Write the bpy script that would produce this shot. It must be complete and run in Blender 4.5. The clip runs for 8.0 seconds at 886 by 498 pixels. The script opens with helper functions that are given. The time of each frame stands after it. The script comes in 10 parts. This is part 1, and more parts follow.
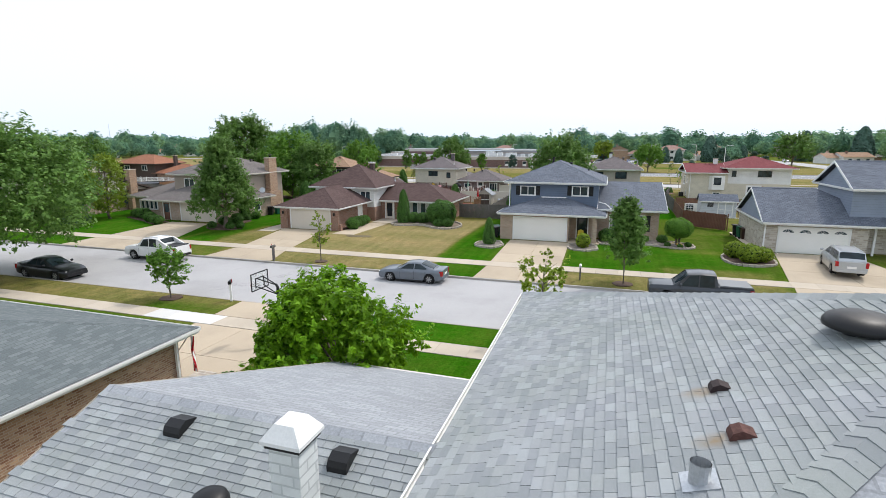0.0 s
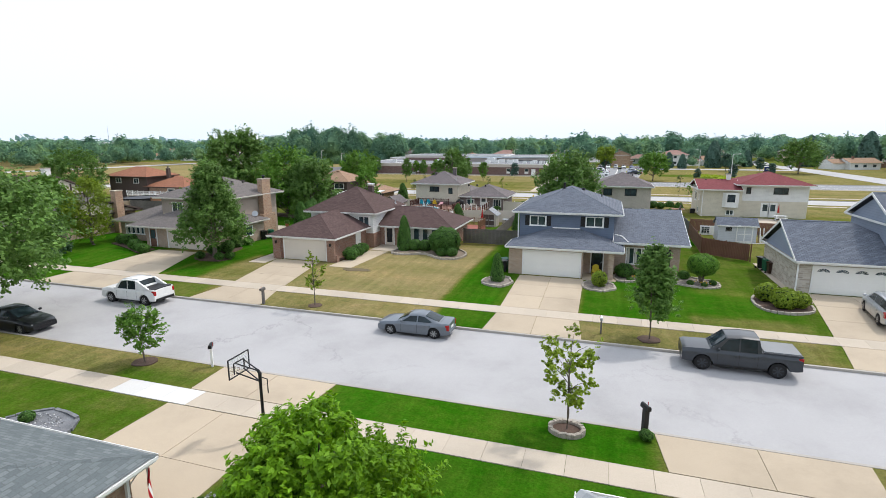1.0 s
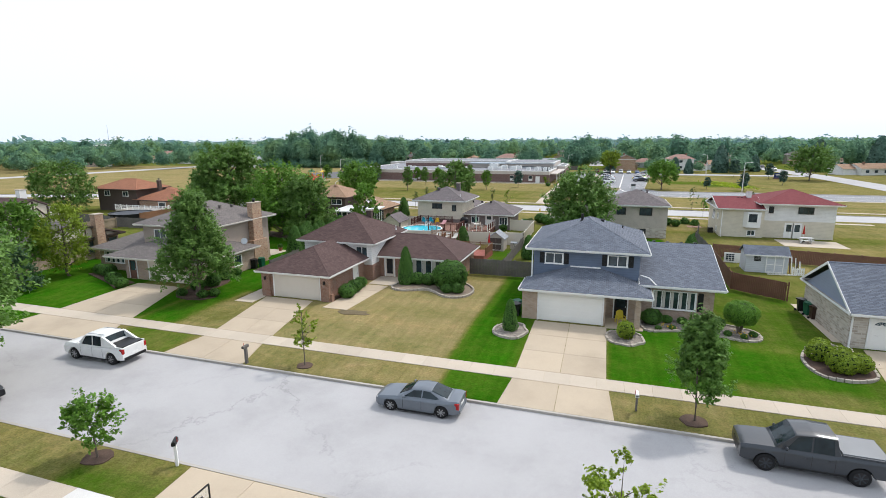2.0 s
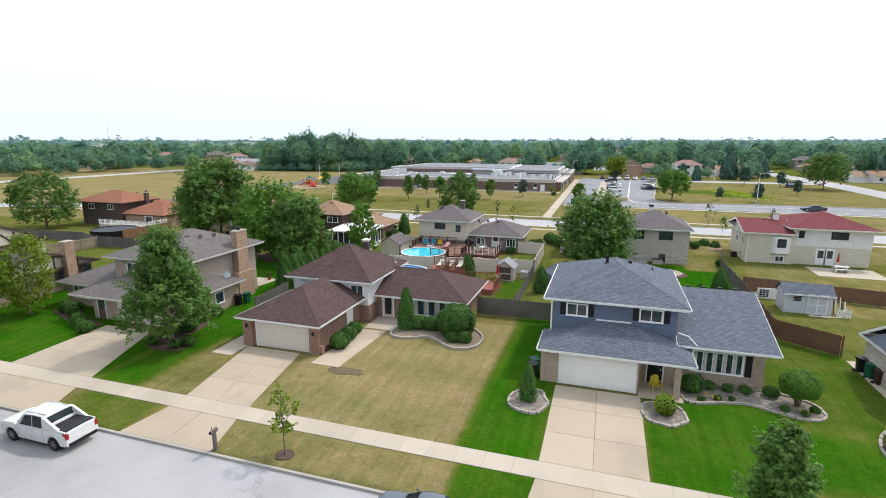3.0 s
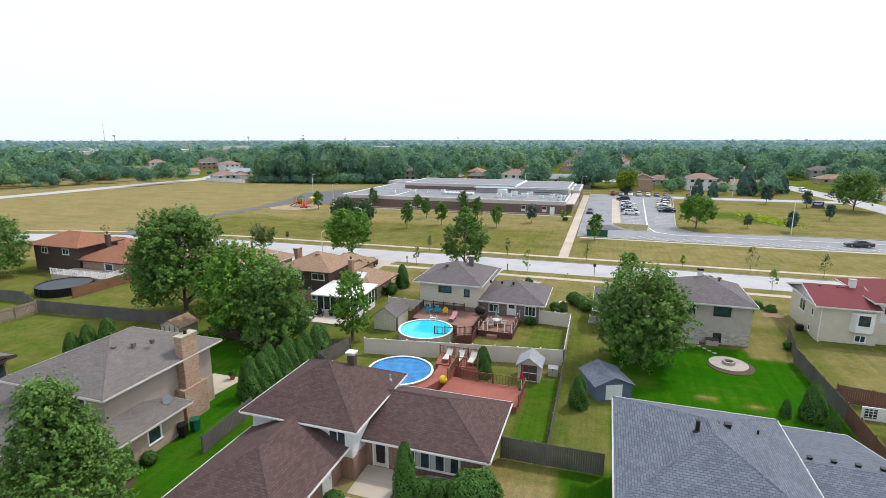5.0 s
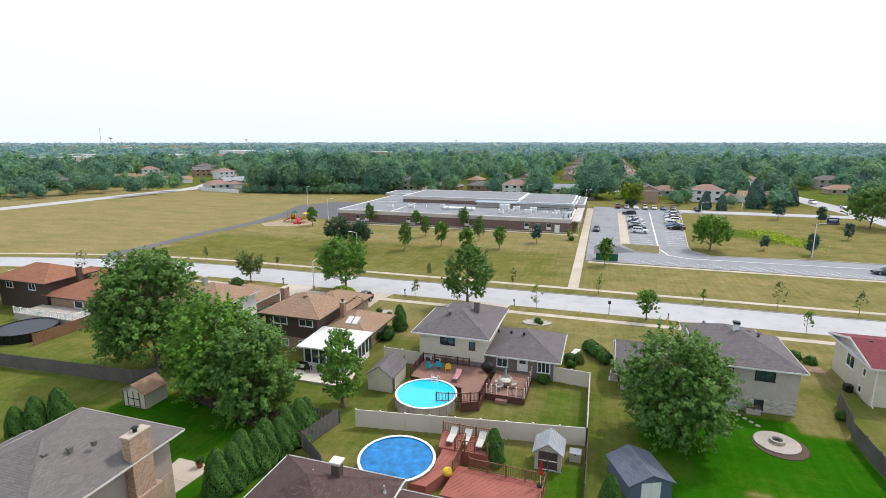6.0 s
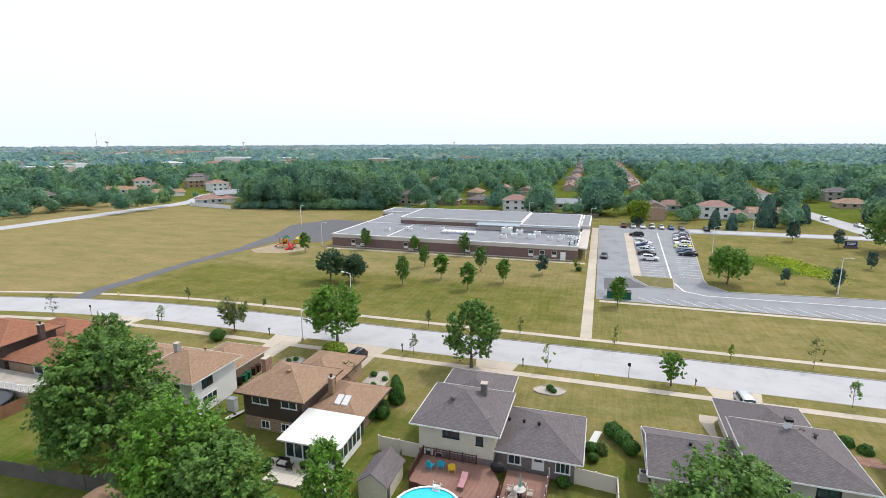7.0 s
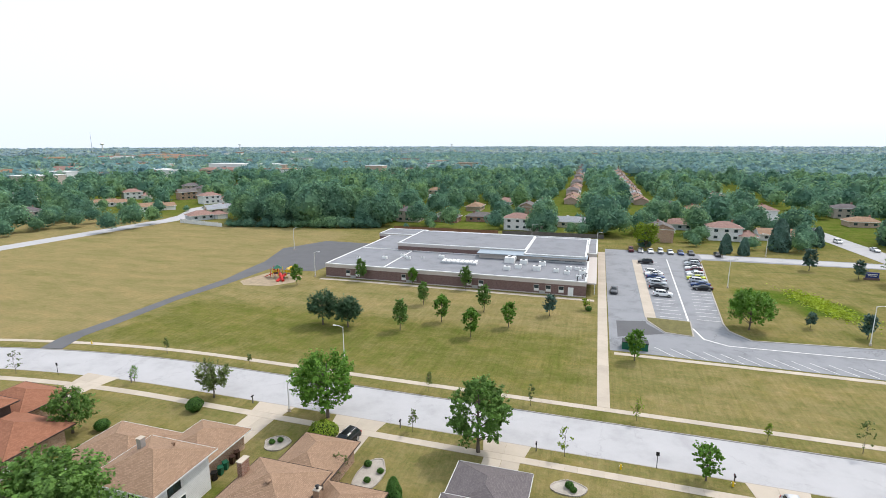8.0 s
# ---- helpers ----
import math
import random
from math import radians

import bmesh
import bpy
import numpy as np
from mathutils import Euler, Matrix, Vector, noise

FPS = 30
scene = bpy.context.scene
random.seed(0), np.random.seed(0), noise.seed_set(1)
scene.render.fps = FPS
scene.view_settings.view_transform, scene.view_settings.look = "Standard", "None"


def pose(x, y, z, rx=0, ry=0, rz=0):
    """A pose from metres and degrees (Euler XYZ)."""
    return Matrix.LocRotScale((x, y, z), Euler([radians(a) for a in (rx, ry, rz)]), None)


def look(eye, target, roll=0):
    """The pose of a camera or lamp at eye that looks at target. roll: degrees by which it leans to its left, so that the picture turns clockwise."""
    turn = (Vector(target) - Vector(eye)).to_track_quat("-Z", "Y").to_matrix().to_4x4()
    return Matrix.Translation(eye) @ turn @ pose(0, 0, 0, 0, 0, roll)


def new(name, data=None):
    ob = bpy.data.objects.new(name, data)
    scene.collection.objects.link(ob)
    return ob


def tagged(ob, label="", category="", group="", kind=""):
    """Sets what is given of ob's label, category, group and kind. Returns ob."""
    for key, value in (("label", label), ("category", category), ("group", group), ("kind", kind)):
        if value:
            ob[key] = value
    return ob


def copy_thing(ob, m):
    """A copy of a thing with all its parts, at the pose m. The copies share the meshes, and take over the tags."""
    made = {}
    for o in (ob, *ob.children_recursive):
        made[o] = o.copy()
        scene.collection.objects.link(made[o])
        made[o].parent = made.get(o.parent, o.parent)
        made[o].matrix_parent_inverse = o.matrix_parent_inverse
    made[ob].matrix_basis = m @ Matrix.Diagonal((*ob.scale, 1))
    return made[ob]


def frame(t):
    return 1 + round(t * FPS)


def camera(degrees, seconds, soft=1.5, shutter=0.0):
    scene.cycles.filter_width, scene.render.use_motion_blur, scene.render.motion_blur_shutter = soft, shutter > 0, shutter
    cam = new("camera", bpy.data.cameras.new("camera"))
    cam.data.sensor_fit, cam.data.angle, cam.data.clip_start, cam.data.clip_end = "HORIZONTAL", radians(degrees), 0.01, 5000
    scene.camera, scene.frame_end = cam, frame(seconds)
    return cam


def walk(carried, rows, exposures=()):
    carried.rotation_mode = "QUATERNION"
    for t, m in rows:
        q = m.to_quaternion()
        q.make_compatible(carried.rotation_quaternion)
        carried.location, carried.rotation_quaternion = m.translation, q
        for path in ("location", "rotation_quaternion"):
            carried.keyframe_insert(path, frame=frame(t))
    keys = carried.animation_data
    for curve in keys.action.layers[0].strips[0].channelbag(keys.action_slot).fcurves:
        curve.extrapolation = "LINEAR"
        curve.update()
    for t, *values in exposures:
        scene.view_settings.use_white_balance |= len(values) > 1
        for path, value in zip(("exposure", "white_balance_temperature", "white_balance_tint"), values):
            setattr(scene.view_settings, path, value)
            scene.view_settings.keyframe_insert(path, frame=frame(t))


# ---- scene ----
cam = camera(82.0, 8.0, soft=0.65)
PATH = [
    (0, (-0.145, 12.303, 9.085), (-0.745, 14.166, 8.676), -0.1),
    (0.5, (-0.932, 13.988, 10.253), (-1.53, 15.852, 9.844), -0.1),
    (1, (-1.771, 16.006, 11.476), (-2.369, 17.87, 11.068), -0.2),
    (1.5, (-2.731, 18.276, 12.748), (-3.33, 20.139, 12.338), -0.3),
    (3, (-6.094, 26.62, 16.41), (-6.694, 28.482, 15.994), -0.0),
    (3.5, (-7.316, 29.71, 17.837), (-7.916, 31.571, 17.417), -0.1),
    (4, (-8.585, 32.971, 19.377), (-9.185, 34.832, 18.956), -0.1),
    (4.5, (-9.91, 36.401, 20.956), (-10.508, 38.263, 20.534), -0.1),
    (6, (-14.198, 47.4, 26.029), (-14.786, 49.266, 25.615), -0.0),
    (6.5, (-15.671, 51.592, 28.636), (-16.256, 53.46, 28.226), -0.2),
    (7, (-17.308, 56.056, 31.931), (-17.89, 57.925, 31.522), -0.2),
    (7.5, (-19.189, 61.001, 35.221), (-19.767, 62.872, 34.816), -0.2),
    (8, (-20.98, 65.353, 38.846), (-21.552, 67.226, 38.441), -0.1),
]
walk(cam, [(t, look(eye, target, roll)) for t, eye, target, roll in PATH])

# ---- light ----
SUN_AZ, SUN_EL = radians(38), radians(54)   # from +y towards +x; height
to_sun = Vector((math.sin(SUN_AZ) * math.cos(SUN_EL), math.cos(SUN_AZ) * math.cos(SUN_EL), math.sin(SUN_EL)))
world = bpy.data.worlds.new("world")
scene.world = world
world.use_nodes = True
wt = world.node_tree
sky = wt.nodes.new("ShaderNodeTexSky")
sky.sky_type, sky.sun_disc = "NISHITA", False
sky.sun_elevation, sky.sun_rotation = SUN_EL, SUN_AZ
sky.air_density, sky.dust_density, sky.ozone_density = 1.0, 6.0, 1.0
SKY = 0.163
# a hazy bright sky: the clear sky's blue thinned by even white haze
haze = wt.nodes.new("ShaderNodeMixRGB")
haze.inputs[0].default_value = 0.62
haze.inputs[2].default_value = (9.7, 10.7, 12.1, 1)
wt.links.new(sky.outputs[0], haze.inputs[1])
wt.links.new(haze.outputs[0], wt.nodes["Background"].inputs[0])
wt.nodes["Background"].inputs[1].default_value = SKY
sun = new("sun", bpy.data.lights.new("sun", "SUN"))
sun.data.energy, sun.data.angle, sun.data.color = 2.4, radians(3.0), (1.0, 0.965, 0.92)
sun.matrix_world = look((0, 0, 60), Vector((0, 0, 60)) - to_sun)
scene.view_settings.exposure = -0.14


# ---- materials ----
def node(t, kind, **kw):
    n = t.nodes.new("ShaderNode" + kind)
    for k, v in kw.items():
        n.inputs[k].default_value = v
    return n


def base_mat(name, rough=0.8, metal=0.0, spec=0.3):
    m = bpy.data.materials.new(name)
    m.use_nodes = True
    b = m.node_tree.nodes["Principled BSDF"]
    b.inputs["Roughness"].default_value, b.inputs["Metallic"].default_value = rough, metal
    b.inputs["Specular IOR Level"].default_value = spec
    return m, m.node_tree, b


def pos(t):
    return t.nodes.new("ShaderNodeNewGeometry").outputs["Position"]


def uvs(t):
    return t.nodes.new("ShaderNodeUVMap").outputs["UV"]


def noise_tex(t, vec, scale, detail=4, rough=0.6):
    n = node(t, "TexNoise", Scale=scale, Detail=detail, Roughness=rough)
    t.links.new(vec, n.inputs["Vector"])
    return n.outputs["Fac"]


def ramp(t, fac, stops):
    r = t.nodes.new("ShaderNodeValToRGB")
    while len(r.color_ramp.elements) < len(stops):
        r.color_ramp.elements.new(0.5)
    for e, (p, c) in zip(r.color_ramp.elements, stops):
        e.position, e.color = p, c
    t.links.new(fac, r.inputs[0])
    return r.outputs[0]


def mix(t, fac, a, b, how="MIX"):
    n = t.nodes.new("ShaderNodeMixRGB")
    n.blend_type = how
    for s, v in ((0, fac), (1, a), (2, b)):
        if hasattr(v, "is_linked"):
            t.links.new(v, n.inputs[s])
        else:
            n.inputs[s].default_value = v
    return n.outputs[0]


def bump(t, b, height, strength=0.3, dist=0.02):
    n = node(t, "Bump", Strength=strength, Distance=dist)
    t.links.new(height, n.inputs["Height"])
    t.links.new(n.outputs[0], b.inputs["Normal"])


def grey(v):
    return (v, v, v, 1)


def plain(name, col, rough=0.7, metal=0.0, var=0.12, scale=6.0, bumpy=0.1, spec=0.3, big=0.6):
    """One surface with grain and broad mottling."""
    m, t, b = base_mat(name, rough, metal, spec)
    p = pos(t)
    fine = ramp(t, noise_tex(t, p, scale * 6), [(0.3, grey(1 - var)), (0.7, grey(1 + var * 0.4))])
    broad = ramp(t, noise_tex(t, p, big), [(0.3, grey(1 - var)), (0.7, grey(1.0))])
    c = mix(t, 1.0, mix(t, 1.0, col, fine, "MULTIPLY"), broad, "MULTIPLY")
    t.links.new(c, b.inputs["Base Color"])
    if bumpy:
        bump(t, b, noise_tex(t, p, scale * 8), bumpy, 0.01)
    return m


def shingles(name, c1, c2, dark=0.72, tab=(0.32, 0.15), rough=0.9):
    """Asphalt shingles laid in courses along the eave."""
    m, t, b = base_mat(name, rough, 0, 0.2)
    u = uvs(t)
    br = node(t, "TexBrick", Color1=grey(0), Color2=grey(1), Mortar=grey(0.5), Scale=1.0)
    br.inputs["Mortar Size"].default_value = 0.014
    br.inputs["Brick Width"].default_value, br.inputs["Row Height"].default_value = tab
    br.inputs["Bias"].default_value = 0.0
    t.links.new(u, br.inputs["Vector"])
    half = ramp(t, br.outputs["Color"], [(0.0, grey(0.1)), (1.0, grey(0.9))])
    tint = mix(t, half, c1, c2)
    grain = ramp(t, noise_tex(t, u, 26, 4, 0.75), [(0.28, grey(0.72)), (0.75, grey(1.2))])
    broad = ramp(t, noise_tex(t, u, 0.5, 5), [(0.3, grey(0.90)), (0.7, grey(1.05))])
    c = mix(t, 1.0, mix(t, 1.0, tint, grain, "MULTIPLY"), broad, "MULTIPLY")
    edge = mix(t, br.outputs["Fac"], c, mix(t, 1.0, c, grey(dark), "MULTIPLY"))
    t.links.new(edge, b.inputs["Base Color"])
    inv = t.nodes.new("ShaderNodeInvert")
    t.links.new(br.outputs["Fac"], inv.inputs["Color"])
    bump(t, b, inv.outputs[0], 0.3, 0.012)
    return m


def bricks(name, c1, c2, mortar, size=(0.21, 0.075), joint=0.012, rough=0.9):
    m, t, b = base_mat(name, rough, 0, 0.2)
    u = uvs(t)
    br = node(t, "TexBrick", Color1=grey(0), Color2=grey(1), Mortar=grey(0.5), Scale=1.0)
    br.inputs["Mortar Size"].default_value = joint
    br.inputs["Brick Width"].default_value, br.inputs["Row Height"].default_value = size
    t.links.new(u, br.inputs["Vector"])
    tint = mix(t, br.outputs["Color"], c1, c2)
    stain = ramp(t, noise_tex(t, u, 1.3, 5), [(0.3, grey(0.75)), (0.7, grey(1.1))])
    c = mix(t, br.outputs["Fac"], mix(t, 1.0, tint, stain, "MULTIPLY"), mortar)
    t.links.new(c, b.inputs["Base Color"])
    inv = t.nodes.new("ShaderNodeInvert")
    t.links.new(br.outputs["Fac"], inv.inputs["Color"])
    bump(t, b, inv.outputs[0], 0.6, 0.01)
    return m


def siding(name, col, lap=0.2, vertical=False):
    m, t, b = base_mat(name, 0.6, 0, 0.3)
    u = uvs(t)
    sep = t.nodes.new("ShaderNodeSeparateXYZ")
    t.links.new(u, sep.inputs[0])
    f = t.nodes.new("ShaderNodeMath")
    f.operation = "DIVIDE"
    f.inputs[1].default_value = lap
    t.links.new(sep.outputs[0 if vertical else 1], f.inputs[0])
    fr = t.nodes.new("ShaderNodeMath")
    fr.operation = "FRACT"
    t.links.new(f.outputs[0], fr.inputs[0])
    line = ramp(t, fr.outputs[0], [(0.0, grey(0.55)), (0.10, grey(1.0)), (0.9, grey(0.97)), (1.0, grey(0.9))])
    dirt = ramp(t, noise_tex(t, u, 0.9, 5), [(0.3, grey(0.88)), (0.7, grey(1.03))])
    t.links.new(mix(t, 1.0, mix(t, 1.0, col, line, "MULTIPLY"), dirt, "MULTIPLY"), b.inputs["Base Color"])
    bump(t, b, fr.outputs[0], 0.4, 0.015)
    return m


def concrete(name, col, crack=0.0, scale=1.0, stain=0.14):
    m, t, b = base_mat(name, 0.9, 0, 0.2)
    p = pos(t)
    grain = ramp(t, noise_tex(t, p, 25 * scale, 4), [(0.3, grey(0.92)), (0.7, grey(1.05))])
    broad = ramp(t, noise_tex(t, p, 0.22, 6, 0.65), [(0.32, grey(1 - stain)), (0.5, grey(1.0)), (0.7, grey(1.06))])
    info = t.nodes.new("ShaderNodeObjectInfo")
    slab = ramp(t, info.outputs["Random"], [(0.0, grey(0.93)), (1.0, grey(1.05))])
    c = mix(t, 1.0, mix(t, 1.0, mix(t, 1.0, col, grain, "MULTIPLY"), broad, "MULTIPLY"), slab, "MULTIPLY")
    if crack:
        v = node(t, "TexVoronoi", Scale=0.11)
        v.feature = "DISTANCE_TO_EDGE"
        wob = node(t, "TexNoise", Scale=0.35, Detail=8.0, Roughness=0.7)
        t.links.new(p, wob.inputs["Vector"])
        sc = t.nodes.new("ShaderNodeVectorMath")
        sc.operation = "MULTIPLY_ADD"
        t.links.new(wob.outputs["Color"], sc.inputs[0])
        sc.inputs[1].default_value = (5, 5, 5)
        t.links.new(p, sc.inputs[2])
        t.links.new(sc.outputs[0], v.inputs["Vector"])
        line = ramp(t, v.outputs["Distance"], [(0.0, grey(1 - crack)), (0.006, grey(1 - crack * 0.6)), (0.012, grey(1.0))])
        some = ramp(t, noise_tex(t, p, 0.08, 3), [(0.45, grey(0.0)), (0.6, grey(1.0))])
        c = mix(t, 1.0, c, mix(t, some, grey(1), line), "MULTIPLY")
    t.links.new(c, b.inputs["Base Color"])
    bump(t, b, noise_tex(t, p, 60 * scale), 0.12, 0.004)
    return m


def leaves(name, c1, c2, trans=0.35):
    m, t, b = base_mat(name, 0.6, 0, 0.25)
    g = t.nodes.new("ShaderNodeNewGeometry")
    c = ramp(t, g.outputs["Random Per Island"], [(0.0, tuple(0.75 * a + 0.25 * b for a, b in zip(c1, c2))), (0.6, c2), (1.0, tuple(min(1, v * 1.2) for v in c2[:3]) + (1,))])
    broad = ramp(t, noise_tex(t, g.outputs["Position"], 0.35, 3), [(0.3, grey(0.75)), (0.7, grey(1.2))])
    c = mix(t, 1.0, c, broad, "MULTIPLY")
    t.links.new(c, b.inputs["Base Color"])
    tr = t.nodes.new("ShaderNodeBsdfTranslucent")
    t.links.new(c, tr.inputs[0])
    mx = t.nodes.new("ShaderNodeMixShader")
    mx.inputs[0].default_value = trans
    t.links.new(b.outputs[0], mx.inputs[1])
    t.links.new(tr.outputs[0], mx.inputs[2])
    t.links.new(mx.outputs[0], t.nodes["Material Output"].inputs[0])
    return m


def glass_mat(name, col=(0.02, 0.03, 0.035, 1), spec=0.6):
    m, t, b = base_mat(name, 0.06, 0, spec)
    p = pos(t)
    c = ramp(t, noise_tex(t, p, 1.2, 2), [(0.35, col), (0.7, tuple(v * 2.6 for v in col[:3]) + (1,))])
    t.links.new(c, b.inputs["Base Color"])
    return m


def paint(name, col, metal=0.25):
    m, t, b = base_mat(name, 0.35, metal, 0.15)
    b.inputs["Coat Weight"].default_value, b.inputs["Coat Roughness"].default_value = 0.55, 0.06
    p = pos(t)
    t.links.new(mix(t, 1.0, col, ramp(t, noise_tex(t, p, 3.0), [(0.3, grey(0.9)), (0.7, grey(1.0))]), "MULTIPLY"), b.inputs["Base Color"])
    return m


def ground_mat():
    m, t, b = base_mat("lawn_ground", 1.0, 0, 0.0)
    p = pos(t)
    at = t.nodes.new("ShaderNodeAttribute")
    at.attribute_name = "dry"
    n1 = noise_tex(t, p, 0.28, 6, 0.65)
    n2 = noise_tex(t, p, 2.2, 5, 0.7)
    add = t.nodes.new("ShaderNodeMath")
    add.operation = "MULTIPLY_ADD"
    t.links.new(n1, add.inputs[0])
    add.inputs[1].default_value = 0.75
    t.links.new(at.outputs["Fac"], add.inputs[2])
    add2 = t.nodes.new("ShaderNodeMath")
    add2.operation = "MULTIPLY_ADD"
    t.links.new(n2, add2.inputs[0])
    add2.inputs[1].default_value = 0.42
    t.links.new(add.outputs[0], add2.inputs[2])
    c = ramp(t, add2.outputs[0], [(0.40, (0.024, 0.108, 0.004, 1)), (0.72, (0.066, 0.118, 0.013, 1)), (1.0, (0.150, 0.143, 0.044, 1)), (1.32, (0.250, 0.204, 0.098, 1))])
    for n in t.nodes:
        if n.bl_idname == "ShaderNodeValToRGB" and len(n.color_ramp.elements) == 4:
            for e, q in zip(n.color_ramp.elements, (0.26, 0.47, 0.68, 0.9)):
                e.position = q
            src = n.inputs[0].links[0].from_socket
            d = t.nodes.new("ShaderNodeMath")
            d.operation = "DIVIDE"
            d.inputs[1].default_value = 1.6
            t.links.new(src, d.inputs[0])
            t.links.new(d.outputs[0], n.inputs[0])
            break
    # mowing stripes, faint, along the depth of the lots
    wv = node(t, "TexWave", Scale=0.24, Distortion=3.0)
    wv.inputs["Detail"].default_value = 2
    t.links.new(p, wv.inputs["Vector"])
    stripe = ramp(t, wv.outputs["Fac"], [(0.3, grey(0.975)), (0.7, grey(1.02))])
    fine = ramp(t, noise_tex(t, p, 9.0, 6, 0.75), [(0.25, grey(0.55)), (0.75, grey(1.35))])
    mp = t.nodes.new("ShaderNodeMapping")
    mp.inputs["Scale"].default_value = (0.35, 1.0, 1.0)
    mp.inputs["Rotation"].default_value = (0, 0, 0.12)
    t.links.new(p, mp.inputs["Vector"])
    wear = ramp(t, noise_tex(t, mp.outputs[0], 0.16, 9, 0.78), [(0.32, (0.68, 0.80, 0.62, 1)), (0.5, grey(0.98)), (0.68, (1.22, 1.12, 1.12, 1))])
    c = mix(t, 1.0, c, wear, "MULTIPLY")
    ms = t.nodes.new("ShaderNodeMapping")
    ms.inputs["Scale"].default_value = (2.6, 0.10, 1.0)
    t.links.new(p, ms.inputs["Vector"])
    c = mix(t, 1.0, c, ramp(t, noise_tex(t, ms.outputs[0], 1.0, 4, 0.7), [(0.35, grey(0.90)), (0.65, grey(1.08))]), "MULTIPLY")
    c = mix(t, 1.0, c, ramp(t, noise_tex(t, p, 1.3, 6, 0.75), [(0.3, (0.80, 0.90, 0.78, 1)), (0.7, (1.16, 1.08, 1.1, 1))]), "MULTIPLY")
    t.links.new(mix(t, 1.0, mix(t, 1.0, c, stripe, "MULTIPLY"), fine, "MULTIPLY"), b.inputs["Base Color"])
    bump(t, b, noise_tex(t, p, 22, 5, 0.8), 0.6, 0.05)
    return m


ROAD = concrete("road_concrete", (0.405, 0.398, 0.400, 1), crack=0.22, stain=0.13)
WALK = concrete("walk_concrete", (0.46, 0.398, 0.322, 1), stain=0.10)
NEWSLAB = concrete("new_concrete", (0.60, 0.59, 0.57, 1), stain=0.04)
DRIVE = concrete("drive_concrete", (0.435, 0.362, 0.272, 1), stain=0.14)
KERB = concrete("kerb_concrete", (0.37, 0.345, 0.31, 1))
ASPHALT = concrete("lot_asphalt", (0.245, 0.25, 0.262, 1), crack=0.35, stain=0.2)
ASPHALT_DARK = concrete("path_asphalt", (0.125, 0.125, 0.13, 1), stain=0.1)
GROUND = ground_mat()
TRIM = plain("white_trim", (0.78, 0.78, 0.76, 1), 0.5, var=0.06)
GUTTER = plain("cream_gutter", (0.66, 0.62, 0.56, 1), 0.5, var=0.06)
DARKTRIM = plain("dark_trim", (0.02, 0.02, 0.022, 1), 0.5)
GLASS = glass_mat("window_glass")
CURTAIN = plain("curtain", (0.55, 0.53, 0.48, 1), 0.9)
DOORW = plain("white_door", (0.80, 0.79, 0.75, 1), 0.5, var=0.05)
DOORT = plain("tan_door", (0.66, 0.60, 0.52, 1), 0.5, var=0.05)
SH_GREY = shingles("grey_shingles", (0.27, 0.285, 0.305, 1), (0.36, 0.375, 0.395, 1), 0.8)
SH_DKGREY = shingles("green_grey_shingles", (0.105, 0.125, 0.130, 1), (0.175, 0.195, 0.200, 1), 0.8)
SH_MAROON = shingles("maroon_shingles", (0.072, 0.045, 0.042, 1), (0.118, 0.076, 0.070, 1))
SH_BLUE = shingles("slate_blue_shingles", (0.100, 0.115, 0.147, 1), (0.168, 0.186, 0.224, 1), 0.5)
SH_TAUPE = shingles("taupe_shingles", (0.135, 0.12, 0.115, 1), (0.19, 0.17, 0.16, 1))
SH_PLUM = shingles("grey_brown_shingles", (0.125, 0.108, 0.112, 1), (0.18, 0.158, 0.158, 1))
SH_TAN = shingles("tan_shingles", (0.26, 0.165, 0.105, 1), (0.37, 0.245, 0.165, 1))
SH_RUST = shingles("rust_shingles", (0.25, 0.105, 0.06, 1), (0.34, 0.155, 0.095, 1))
SH_RED = shingles("red_shingles", (0.165, 0.040, 0.046, 1), (0.215, 0.056, 0.062, 1))
BR_RED = bricks("red_brick", (0.20, 0.085, 0.055, 1), (0.30, 0.15, 0.10, 1), (0.34, 0.27, 0.22, 1))
BR_TAN = bricks("tan_brick", (0.36, 0.25, 0.18, 1), (0.50, 0.37, 0.28, 1), (0.42, 0.36, 0.30, 1))
BR_MIX = bricks("mixed_brick", (0.26, 0.13, 0.08, 1), (0.50, 0.34, 0.22, 1), (0.42, 0.33, 0.26, 1))
BR_GREY = bricks("grey_brick", (0.16, 0.125, 0.12, 1), (0.24, 0.19, 0.18, 1), (0.26, 0.22, 0.2, 1))
BR_SCHOOL = bricks("school_brick", (0.14, 0.085, 0.075, 1), (0.20, 0.125, 0.11, 1), (0.18, 0.13, 0.12, 1))
BR_WHITE = bricks("white_brick", (0.62, 0.64, 0.63, 1), (0.70, 0.72, 0.70, 1), (0.46, 0.48, 0.47, 1), (0.3, 0.12))
STONE = bricks("tan_stone", (0.34, 0.29, 0.24, 1), (0.58, 0.53, 0.46, 1), (0.5, 0.46, 0.4, 1), (0.45, 0.16), 0.02)
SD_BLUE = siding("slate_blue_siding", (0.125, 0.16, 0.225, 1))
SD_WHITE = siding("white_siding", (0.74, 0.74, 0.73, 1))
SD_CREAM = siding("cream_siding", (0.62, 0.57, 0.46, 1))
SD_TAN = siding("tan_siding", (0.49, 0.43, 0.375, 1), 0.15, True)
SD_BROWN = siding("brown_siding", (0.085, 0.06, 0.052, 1))
